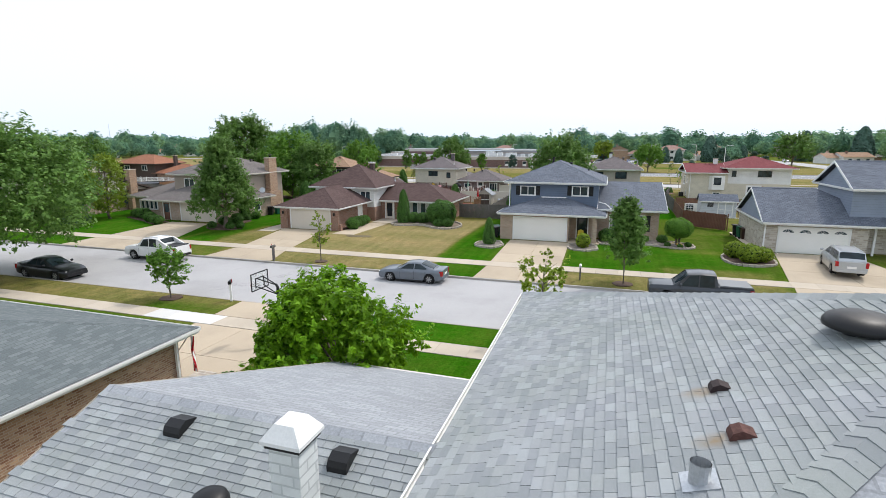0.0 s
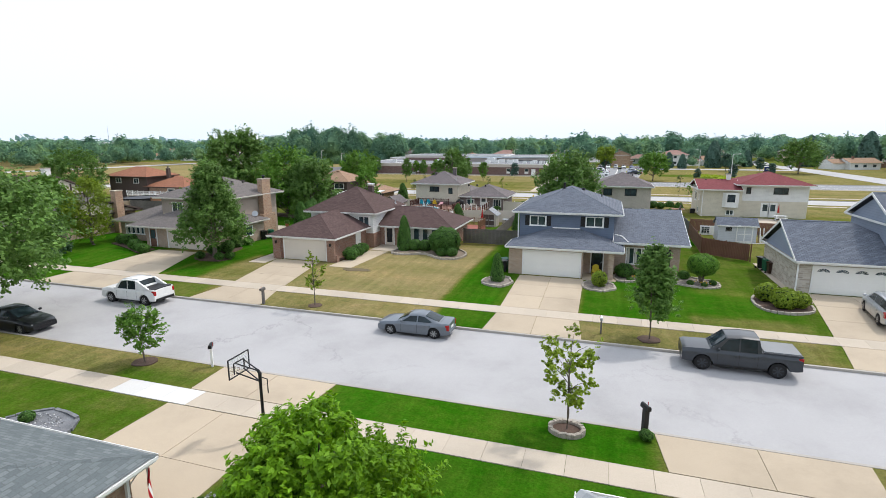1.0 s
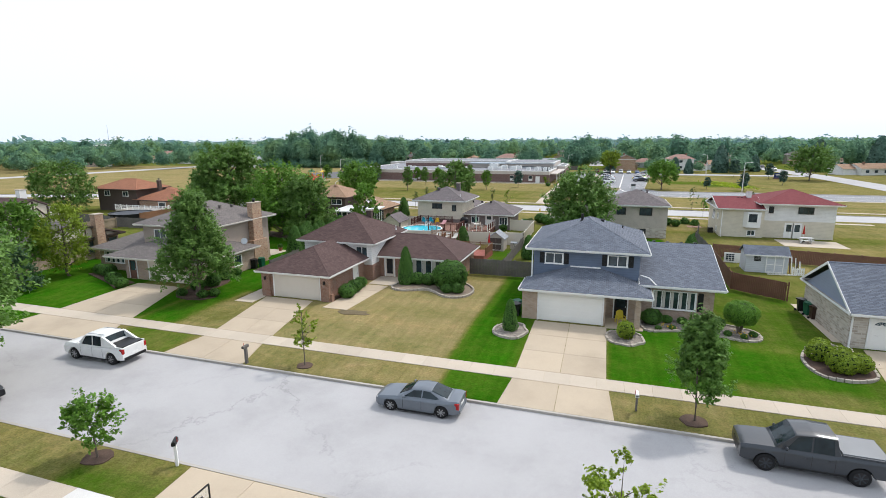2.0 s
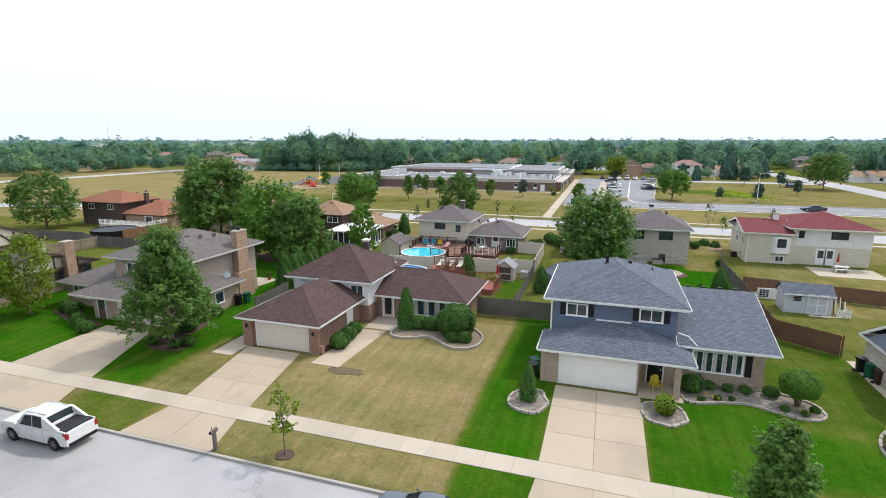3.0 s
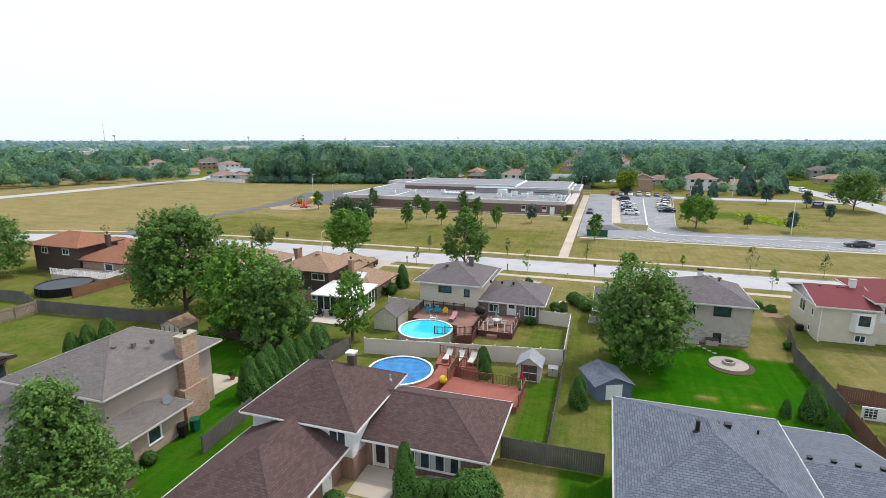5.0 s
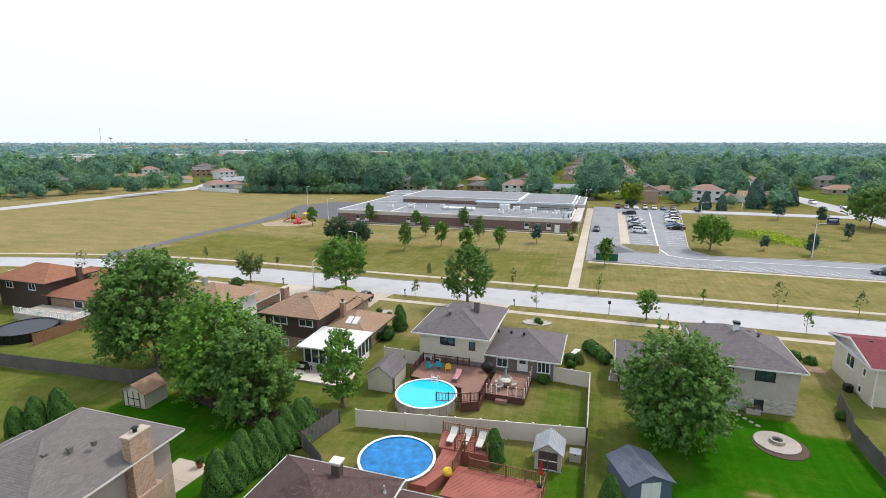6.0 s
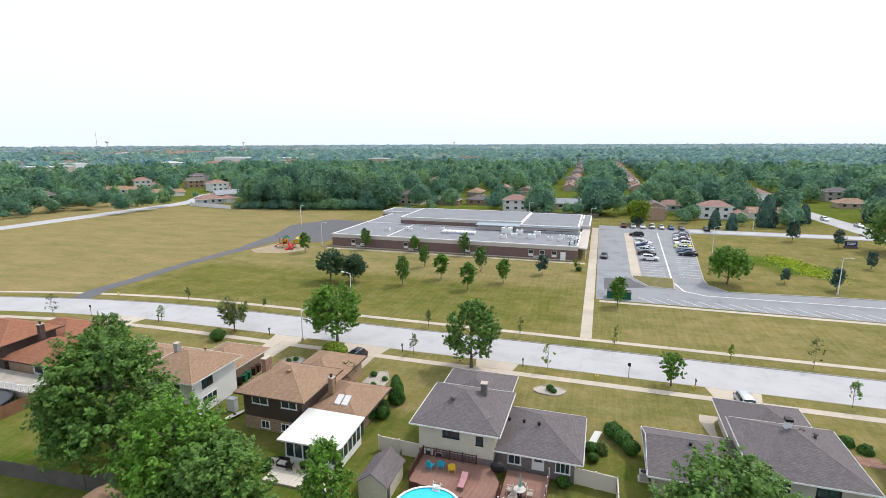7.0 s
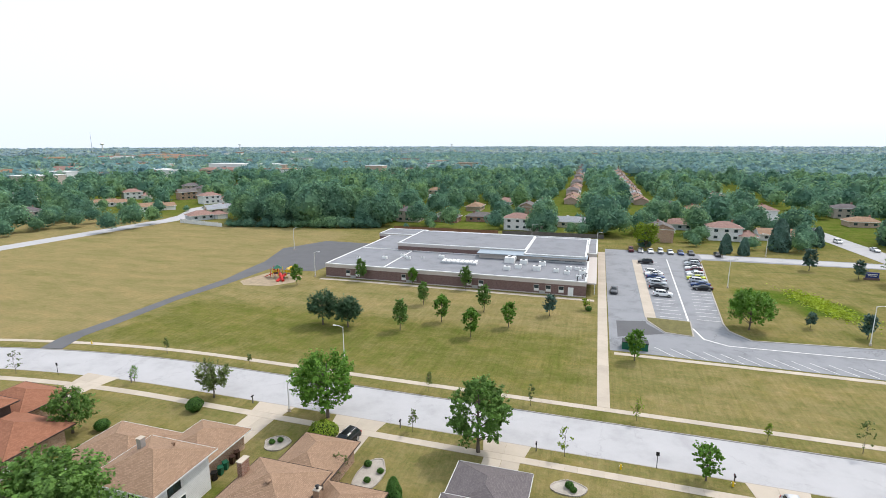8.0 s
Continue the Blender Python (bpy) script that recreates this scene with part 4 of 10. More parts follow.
hip_roof(h, -52.7, -42.55, 62.7, 74.0, 5.35, 0.40, SH_TAUPE, label="brown-grey shingle upper roof", trim=GUTTER)
hip_roof(h, -53.2, -41.0, 59.2, 68.6, 2.5, 0.36, SH_TAUPE, label="brown-grey shingle lower roof", trim=GUTTER)
hip_roof(h, -58.6, -50.5, 61.9, 73.6, 2.5, 0.38, SH_TAUPE, label="brown-grey shingle wing roof", trim=GUTTER)
chimney(h, -43.2, -42.5, 69.6, 71.2, -0.1, 7.1, BR_MIX)
part("chimney_base", Mesh().box(-43.2, -42.3, 69.2, 71.6, -0.1, 2.8), BR_MIX, h)
for k in range(3):
    vent(h, -46.4 + 0.8 * k, 67.0 + 1.0 * k, 6.86, "box", 0.7, FENCE_W)
vent(h, -54.3, 67.6, 3.9, "pipe", 1.2)
part("satellite_dish", Mesh().tube([(-42.1, 67.4, 3.1), (-42.0, 67.2, 3.2)], [0.3, 0.36], 14).disc(-42.2, 67.5, 2.7, 3.1, 0.03), STEEL, h)

# half-timbered house at the end of the view
h = thing("house", (-72, 64, 0), "half-timbered cream house with brick chimney and maroon roof", "house")
walls(h, -83, -69.9, 59.0, 69.0, -0.1, 5.0, SD_CREAM)
hip_roof(h, -83.6, -69.5, 58.4, 69.6, 5.0, 0.43, SH_MAROON, open_ends="E", trim=SD_BROWN)
gable_face(h, "E", -69.7, 58.9, 69.1, 4.95, 7.2, SD_CREAM)
part("timber", fbox(Mesh(), "E", -69.7, 58.9, 69.1, 4.8, 5.0, 0, 0.05), SD_BROWN, h)
for k in range(5):
    u = 60.6 + 1.7 * k
    part("timber", fbox(Mesh(), "E", -69.7, u - 0.1, u + 0.1, 2.8, 7.1 - 0.44 * abs(u - 64), 0, 0.06), SD_BROWN, h)
for u0, u1 in ((61.0, 62.2), (65.6, 64.4), (68.4, 67.4)):
    part("timber", Mesh().tube([(-69.68, u0, 5.0), (-69.68, u1, 6.3 - 0.2 * abs(u1 - 64))], [0.1, 0.1], 4), SD_BROWN, h)
chimney(h, -73.2, -72.5, 64.6, 65.4, 6.5, 8.3, WHITEMETAL, cap=False)
walls(h, -69.9, -63.5, 57.4, 69.6, -0.1, 2.7, BR_TAN, "tan brick wing")
hip_roof(h, -69.9, -62.9, 56.8, 70.2, 2.75, 0.31, SH_TAUPE, open_ends="EW", trim=SD_BROWN)
gable_face(h, "E", -63.3, 57.4, 69.6, 2.7, 4.55, SD_CREAM)
for u in (65.2, 67.8):
    part("timber", fbox(Mesh(), "E", -63.3, u - 0.08, u + 0.08, 0.6, 4.5 - 0.31 * abs(u - 63.5), 0, 0.05), SD_BROWN, h)
window(h, "E", -63.3, 65.4, 67.6, 0.9, 2.2, 2, trim=SD_BROWN)
window(h, "E", -63.3, 68.1, 69.2, 0.9, 2.2, 1, trim=SD_BROWN)
chimney(h, -63.25, -62.45, 66.0, 67.1, -0.1, 5.45, BR_MIX, cap=False)

# blue-grey house with stone gable
h = thing("house", (18, 66, 0), "pale blue-grey house with stone garage and fan-light door", "house")
walls(h, 12.5, 19.9, 60.7, 69.2, -0.1, 2.5, STONE, "tan stone garage")
walls(h, 18.6, 30, 61.2, 68.6, 2.5, 5.35, SD_GREYBLUE, "blue-grey siding")
walls(h, 19.9, 30, 62.4, 68.6, -0.1, 2.5, STONE)
gable_face(h, "W", 12.5, 60.8, 69.1, 2.5, 4.6, SD_GREYBLUE)
for px in (20.5, 23.4):
    part("porch_post", Mesh().box(px, px + 0.16, 61.3, 61.46, -0.1, 2.5), TRIM, h)
garage_door(h, "S", 60.7, 13.7, 18.6, 2.1, DOORW, fans=True)
hip_roof(h, 12.25, 22.0, 60.1, 69.7, 2.6, 0.52, SH_BLUE, open_ends="W", label="blue-grey shingle garage roof")
hip_roof(h, 18.3, 31, 60.6, 69.2, 5.45, 0.48, SH_BLUE, open_ends="W", label="blue-grey shingle upper roof")
gable_face(h, "W", 18.6, 61.2, 68.6, 5.35, 7.15, SD_GREYBLUE)
window(h, "S", 61.2, 21.9, 23.5, 3.7, 4.9, 2, shutters=plain("red_shutter", (0.22, 0.012, 0.02, 1), 0.5))
window(h, "S", 62.4, 22.0, 25.0, 0.9, 2.0, 3)
downspout(h, 12.62, 60.62, 0.0, 2.4)

# grey-brown house with pool deck
h = thing("house", (-26, 106, 0), "cream and grey-brick split-level with grey-brown roof", "house")
walls(h, -33.6, -25.9, 99.9, 107.6, 1.55, 4.5, SD_CREAM, "cream lapped siding")
walls(h, -33.6, -25.9, 99.92, 107.6, -0.1, 1.55, BR_GREY, "grey brick lower wall")
walls(h, -25.9, -18.2, 100.9, 108.6, -0.1, 2.4, BR_GREY, "grey brick wing")
walls(h, -34.2, -27.0, 107.6, 116.4, -0.1, 2.4, BR_GREY, "grey brick garage")
window(h, "S", 99.9, -31.0, -29.4, 3.3, 4.0, 2, trim=DARKTRIM)
window(h, "S", 99.9, -27.6, -27.0, 3.0, 3.8, 1, trim=DARKTRIM)
window(h, "S", 99.92, -31.8, -31.1, 0.2, 1.3, 1)
door(h, "S", 99.92, -33.0, -32.2, 0.0, 1.5, DOORW, True)
window(h, "S", 100.9, -24.6, -23.4, 1.0, 1.9, 2)
door(h, "S", 100.9, -22.2, -21.2, 0.7, 2.3, DOORW, True)
window(h, "S", 100.9, -20.0, -18.7, 0.9, 2.0, 3)
hip_roof(h, -34.3, -25.2, 99.2, 108.4, 4.6, 0.42, SH_PLUM, label="grey-brown upper roof")
hip_roof(h, -26.0, -17.5, 100.2, 109.2, 2.5, 0.42, SH_PLUM, label="grey-brown wing roof")
hip_roof(h, -34.8, -26.2, 107.0, 117.0, 2.5, 0.42, SH_PLUM, label="grey-brown garage roof")
chimney(h, -28.3, -27.7, 104.6, 105.2, 5.6, 7.0, SH_PLUM, cap=False)
for k in range(3):
    vent(h, -25.0 + 1.5 * k, 103.6, 4.15, "box", 0.7)
vent(h, -30.7, 102.4, 6.15, "dome", 0.7, SH_PLUM)
vent(h, -26.6, 101.0, 5.1, "pipe")

# tan house with grey-brown roof
h = thing("house", (-1, 106, 0), "tan two-storey house with stone base and grey-brown roof", "house")
walls(h, -3.4, 4.75, 100.3, 108.6, 1.5, 4.7, SD_TAN, "tan siding")
walls(h, -3.4, 4.75, 100.32, 108.6, -0.1, 1.5, STONE, "pale stone base")
walls(h, -11.2, -3.4, 101.0, 108.0, -0.1, 2.5, SD_TAN)
walls(h, -2.9, 4.4, 108.6, 117.0, -0.1, 2.5, STONE)
window(h, "S", 100.3, 1.0, 2.6, 3.4, 4.3, 2, trim=DARKTRIM)
window(h, "S", 100.32, 1.2, 1.9, 0.3, 1.2, 1, trim=DARKTRIM)
window(h, "S", 100.3, -2.2, -1.0, 3.4, 4.3, 2, trim=DARKTRIM)
window(h, "S", 101.0, -9.0, -7.0, 1.0, 2.0, 3)
hip_roof(h, -4.0, 5.1, 99.6, 109.3, 4.8, 0.42, SH_PLUM, label="grey-brown upper roof")
hip_roof(h, -11.9, -3.0, 100.3, 108.8, 2.6, 0.40, SH_PLUM, open_ends="W")
hip_roof(h, -3.6, 5.1, 108.6, 117.7, 2.6, 0.42, SH_PLUM)
gable_face(h, "W", -11.2, 101, 108, 2.55, 3.95, SD_TAN)
chimney(h, -0.2, 0.3, 105.2, 105.7, 5.5, 7.15, WHITEMETAL, cap=False)
part("chimney_hood", Mesh().box(-0.26, 0.36, 105.14, 105.76, 7.15, 7.4), BLACK, h)
for k in range(3):
    vent(h, 0.3 + 0.9 * k, 106.0 - 0.5 * k, 6.3, "dome", 0.6, SH_PLUM)
    vent(h, -5.2 - 1.4 * k, 104.0, 4.2, "box", 0.7)

# white house with red roof
h = thing("house", (19, 110, 0), "white two-storey house with dark red roof", "house")
walls(h, 18.2, 27.2, 105.6, 114, 2.5, 5.0, SD_WHITE, "white siding")
walls(h, 18.2, 27.2, 105.62, 114, -0.1, 2.5, SD_CREAM)
walls(h, 12.5, 18.2, 104.9, 114.0, -0.1, 4.15, SD_CREAM, "cream raised wing")
window(h, "S", 105.6, 22.6, 24.4, 3.7, 4.5, 3, trim=DARKTRIM)
window(h, "S", 105.6, 18.9, 19.4, 3.7, 4.5, 1, trim=DARKTRIM)
part("bay", Mesh().prism([(15.5, 104.88), (15.9, 104.4), (17.4, 104.4), (17.8, 104.88)], 1.5, 3.75), TRIM, h, "white three-sided bay window")
window(h, "S", 104.4, 16.05, 17.25, 2.3, 3.5, 1, sill=False)
window(h, "S", 104.9, 16.2, 17.2, 0.35, 1.0, 2)
for dx in (21.15, 22.2):
    door(h, "S", 105.62, dx, dx + 0.95, 0.08, 2.15, DOORW, True, "patio_door")
window(h, "W", 12.5, 109.0, 110.8, 2.1, 3.4, 2)
window(h, "W", 12.5, 106.4, 107.0, 2.5, 3.2, 1)
window(h, "W", 12.5, 106.8, 107.4, 0.5, 1.1, 1)
downspout(h, 12.7, 104.86, 0.0, 4.0)
gable_face(h, "W", 12.52, 104.9, 114.0, 4.1, 5.3, SD_CREAM)
hip_roof(h, 17.4, 27.8, 104.6, 115.0, 5.05, 0.34, SH_RED, label="dark red upper roof")
hip_roof(h, 11.9, 18.15, 104.3, 114.6, 4.25, 0.25, SH_RED, label="dark red wing roof", open_ends="EW")
chimney(h, 16.6, 17.2, 109.0, 109.6, 5.0, 6.3, WHITEMETAL, cap=False)
for vx in (13.6, 15.4, 15.9):
    vent(h, vx, 109.0, 5.4, "box", 0.55)
part("condenser", Mesh().box(11.5, 12.2, 107.6, 108.3, 0.0, 0.75), BLACK, h, "dark air-conditioning unit")

# brown house with tan roof and white sunroom
h = thing("house", (-48, 106, 0), "dark brown house with tan roof and white sunroom", "house")
walls(h, -54.8, -47.2, 100.1, 107.5, 1.6, 4.5, SD_BROWN, "dark brown siding")
walls(h, -54.8, -47.2, 100.12, 107.5, -0.1, 1.6, BR_MIX, "brick lower wall")
walls(h, -47.2, -41.6, 101.0, 108.7, -0.1, 2.4, BR_MIX)
walls(h, -54.6, -48.2, 107.5, 116.5, -0.1, 2.4, BR_MIX, "brick garage")
window(h, "S", 100.1, -53.6, -51.6, 3.3, 4.1, 2)
window(h, "S", 100.1, -49.8, -47.9, 3.3, 4.1, 2)
window(h, "S", 100.12, -52.6, -51.6, 0.4, 1.2, 2)
window(h, "S", 100.12, -50.0, -49.0, 0.4, 1.2, 2)
hip_roof(h, -55.5, -46.5, 99.4, 108.2, 4.6, 0.42, SH_TAN, label="tan shingle upper roof", trim=SD_BROWN)
hip_roof(h, -47.8, -40.6, 100.6, 109.4, 2.5, 0.44, SH_TAN, label="tan shingle wing roof", trim=SD_BROWN)
hip_roof(h, -55.2, -47.6, 107.4, 117.1, 2.5, 0.44, SH_TAN, label="tan shingle garage roof", trim=SD_BROWN)
chimney(h, -55.4, -54.8, 104.4, 105.6, -0.1, 6.4, BR_RED, cap=False)
chimney(h, -46.2, -45.6, 104.0, 104.6, 3.5, 5.4, SH_TAN)
for k in range(2):
    part("skylight", Mesh().prism([(-44.6 + k * 0.9, 102.4), (-43.9 + k * 0.9, 102.4), (-43.9 + k * 0.9, 103.6), (-44.6 + k * 0.9, 103.6)], lambda x, y: 2.5 + (y - 100.6) * 0.44, lambda x, y: 2.62 + (y - 100.6) * 0.44), LAMP_W, h)
vent(h, -50.6, 103.0, 6.1, "dome", 0.7, SH_TAN)
sr = part("sunroom", Mesh().box(-46.6, -40.6, 95.8, 96.0, 0.2, 0.7).box(-40.8, -40.6, 96, 100.9, 0.2, 0.7).box(-46.6, -46.4, 96, 100.2, 0.2, 0.7).box(-46.6, -40.6, 95.8, 100.9, 0.0, 0.2), TRIM, h, "white sunroom with a flat roof")
for k in range(7):
    part("post", Mesh().box(-46.6 + k * 0.97, -46.45 + k * 0.97, 95.8, 95.95, 0.7, 2.6), TRIM, sr)
    if k < 6:
        part("pane", Mesh().box(-46.45 + k * 0.97, -45.63 + k * 0.97, 95.86, 95.9, 0.7, 2.55), GLASS, sr)
for k in range(6):
    part("post", Mesh().box(-40.75, -40.6, 96.0 + k * 0.95, 96.12 + k * 0.95, 0.7, 2.6), TRIM, sr)
    part("pane", Mesh().box(-40.7, -40.66, 96.12 + k * 0.95, 96.95 + k * 0.95, 0.7, 2.55), GLASS, sr)
part("flat_roof", Mesh().prism([(-47.1, 95.2), (-40.1, 95.4), (-40.2, 101.2), (-47.1, 101.2)], lambda x, y: 2.62 + (y - 95) * 0.05, lambda x, y: 2.78 + (y - 95) * 0.05), WHITEMETAL, sr)
part("stoop", Mesh().box(-48.6, -40.0, 94.2, 95.75, -0.05, 0.25), WALK, h)

# white house with tan roof
h = thing("house", (-67, 106, 0), "white two-storey house with tan roof", "house")
walls(h, -69.6, -61.7, 99.8, 107.2, -0.1, 4.7, SD_WHITE, "white siding")
walls(h, -69.6, -63.2, 107.2, 115.0, -0.1, 2.5, BR_MIX, "brick garage")
walls(h, -79.4, -69.6, 103.0, 111.5, -0.1, 2.5, BR_MIX)
window(h, "E", -61.7, 101.4, 103.0, 3.2, 4.2, 2, trim=DARKTRIM)
window(h, "E", -61.7, 101.2, 103.6, 0.9, 2.0, 3)
window(h, "S", 99.8, -65.2, -63.4, 3.2, 4.1, 2)
hip_roof(h, -70.4, -61.0, 99.1, 107.9, 4.8, 0.42, SH_TAN, label="tan shingle upper roof")
hip_roof(h, -70.2, -62.4, 106.6, 115.6, 2.6, 0.42, SH_TAN, label="tan shingle garage roof")
hip_roof(h, -80.2, -68.5, 102.4, 112.2, 2.6, 0.40, SH_TAN)
chimney(h, -68.2, -67.6, 104.0, 104.6, 5.6, 7.0, STEEL, cap=False)
vent(h, -64.6, 105.5, 6.2, "dome", 0.6, SH_TAN)

# brown house with rust roof
h = thing("house", (-96, 106, 0), "dark brown house with rust-coloured roof", "house")
walls(h, -106.5, -96, 101.5, 109, -0.1, 4.5, SD_BROWN, "dark brown siding")
walls(h, -96, -86.5, 102.0, 109, -0.1, 2.4, BR_MIX, "brick wing")
walls(h, -104.5, -95.5, 109, 116, -0.1, 2.4, BR_MIX)
window(h, "S", 101.5, -104.6, -103.2, 3.2, 4.1, 2)
window(h, "S", 101.5, -99.6, -98.2, 3.2, 4.1, 2)
door(h, "S", 102.0, -91.0, -89.2, 0.05, 2.1, DOORW, True, "patio_door")
hip_roof(h, -107.3, -95.2, 100.8, 109.8, 4.6, 0.42, SH_RUST, label="rust shingle upper roof", trim=SD_BROWN)
hip_roof(h, -97.0, -85.8, 101.3, 110.2, 2.5, 0.42, SH_RUST, label="rust shingle wing roof", trim=SD_BROWN)
hip_roof(h, -105.2, -94.8, 109, 117, 2.5, 0.40, SH_RUST, trim=SD_BROWN)
chimney(h, -94.6, -94.0, 105.5, 106.2, 4, 6.2, SD_BROWN)

# neighbour's house with the dark roof, beside the camera's start
h = thing("house", (-20, 20, 0), "brick house with green-grey roof and white gutters", "house")
walls(h, -27.0, -14.3, 6, 25.6, -0.3, 2.5, BR_MIX, "mottled red and tan brick wall")
hip_roof(h, -27.6, -13.8, 5.2, 26.1, 2.62, 0.30, SH_DKGREY, label="green-grey shingle roof")
downspout(h, -14.2, 25.4, -0.2, 2.5)

# house under the camera's start: two grey roofs
h = thing("house", (0, 18, 0), "house with pale grey shingle roofs and white gutters", "house")
walls(h, -1.45, 11.0, 13.3, 23.75, -0.3, 5.4, SD_CREAM, "cream upper wall")
walls(h, -6.75, -1.45, 11.4, 23.85, -0.3, 2.9, BR_TAN, "tan brick wall")
PITCH, YR, ZR = 0.37, 17.55, 5.48
hip_roof(h, -1.9, 11.6, 12.83, 24.2, 5.5, PITCH, SH_GREY, label="pale grey shingle roof")
lowroof = Mesh()
lowroof.poly((-7.15, 24.25, 3.0), (-1.46, 24.25, 3.0), (-1.46, YR, ZR), (-7.15, YR, ZR))
lowroof.poly((-1.46, 10.85, 3.0), (-7.15, 10.85, 3.0), (-7.15, YR, ZR), (-1.46, YR, ZR))
part("roof", lowroof, SH_GREY, h, "lower pale grey shingle roof")
caps(h, [((-7.15, YR, ZR), (-1.9, YR, ZR))], SH_GREY)
part("gutter", Mesh().box(-7.15, -1.9, 24.25, 24.36, 2.86, 2.98), GUTTER, h)
rk = Mesh()
for ya, za, yb2, zb2 in ((24.25, 3.0, YR, ZR), (10.85, 3.0, YR, ZR)):
    rk.poly((-7.17, ya, za - 0.22), (-7.17, yb2, zb2 - 0.22), (-7.17, yb2, zb2 + 0.01), (-7.17, ya, za + 0.01))
part("rake", rk, GUTTER, h)
gable_face(h, "W", -6.77, 11.4, 23.85, 2.9, 5.2, BR_TAN)
chim = part("chimney", Mesh().box(-3.275, -2.925, 16.2, 16.55, 4.6, 6.05), BR_WHITE, h, "white-painted brick chimney")
part("chimney_band", Mesh().box(-3.305, -2.895, 16.17, 16.58, 6.05, 6.1), DARKTRIM, chim)
hood = Mesh()
x0, x1, y0, y1 = -3.335, -2.865, 16.14, 16.61
hood.poly((x0, y0, 6.14), (x1, y0, 6.14), (x1 - 0.12, y0 + 0.1, 6.3), (x0 + 0.12, y0 + 0.1, 6.3))
hood.poly((x1, y0, 6.14), (x1, y1, 6.14), (x1 - 0.12, y1 - 0.1, 6.3), (x1 - 0.12, y0 + 0.1, 6.3))
hood.poly((x1, y1, 6.14), (x0, y1, 6.14), (x0 + 0.12, y1 - 0.1, 6.3), (x1 - 0.12, y1 - 0.1, 6.3))
hood.poly((x0, y1, 6.14), (x0, y0, 6.14), (x0 + 0.12, y0 + 0.1, 6.3), (x0 + 0.12, y1 - 0.1, 6.3))
hood.poly((x0 + 0.12, y0 + 0.1, 6.3), (x1 - 0.12, y0 + 0.1, 6.3), (x1 - 0.12, y1 - 0.1, 6.3), (x0 + 0.12, y1 - 0.1, 6.3))
hood.box(x0, x1, y0, y1, 6.1, 6.14)
part("chimney_hood", hood, WHITEMETAL, chim, "pale metal chimney hood")


def slant_vent(name, x, y, zf, down, s, material, label):
    """A low hooded vent on a slope; down is the plan direction of the fall."""
    d = Vector((down[0], down[1], 0))
    q = Vector((-d.y, d.x, 0))
    m = Mesh()
    c = Vector((x, y, 0))
    prof = [(-0.2, 0.0), (-0.2, 0.05), (0.02, 0.19), (0.16, 0.17), (0.2, 0.1), (0.2, 0.0)]
    for sgn in (-1, 1):
        m.poly(*[tuple(c + d * a * s + q * 0.16 * s * sgn + Vector((0, 0, zf((c + d * a * s).x, (c + d * a * s).y) + z * s))) for a, z in (prof if sgn > 0 else prof[::-1])])
    for (a, za), (b, zb) in zip(prof, prof[1:]):
        pts = []
        for t_, zz, sg in ((a, za, -1), (a, za, 1), (b, zb, 1), (b, zb, -1)):
            p = c + d * t_ * s
            pts.append(tuple(p + q * 0.16 * s * sg + Vector((0, 0, zf(p.x, p.y) + zz * s))))
        m.poly(*pts)
    part(name, m, material, h, label)


def z_hi(x, y):
    return 5.5 + PITCH * (x + 1.9)


def z_back(x, y):
    return ZR - PITCH * (YR - y)


RUST = plain("rusty_metal", (0.13, 0.06, 0.05, 1), 0.8, 0.2, var=0.4, scale=4)
for vx, vy in ((-5.42, 17.14), (-2.97, 17.14)):
    slant_vent("roof_vent", vx, vy, z_back, (0, -1), 0.81, BLACK, "black hooded roof vent")
slant_vent("roof_vent", 1.07, 17.76, z_hi, (-1, 0), 0.46, plain("dark_rusty_metal", (0.045, 0.03, 0.03, 1), 0.7, 0.2, var=0.4, scale=4), "dark rusted hooded roof vent")
slant_vent("roof_vent", 1.08, 16.86, z_hi, (-1, 0), 0.5, RUST, "rusty hooded roof vent")
vent(h, 2.5, 18.5, 7.05, "dome", 0.85)
vent(h, -4.15, 16.25, 5.02, "dome", 0.5)
pipe = Mesh().tube([(0.68, 16.3, 6.3), (0.68, 16.3, 6.64)], [0.08, 0.08], 14, cap=False).tube([(0.68, 16.3, 6.64), (0.68, 16.3, 6.3)], [0.069, 0.069], 14, cap=False)
pipe.prism([(0.55, 16.17), (0.81, 16.17), (0.81, 16.43), (0.55, 16.43)], lambda x, y: z_hi(x, y), lambda x, y: z_hi(x, y) + 0.03)
part("vent_pipe", pipe, STEEL, h, "bent galvanised vent pipe")
# dried rust runs below the two small vents


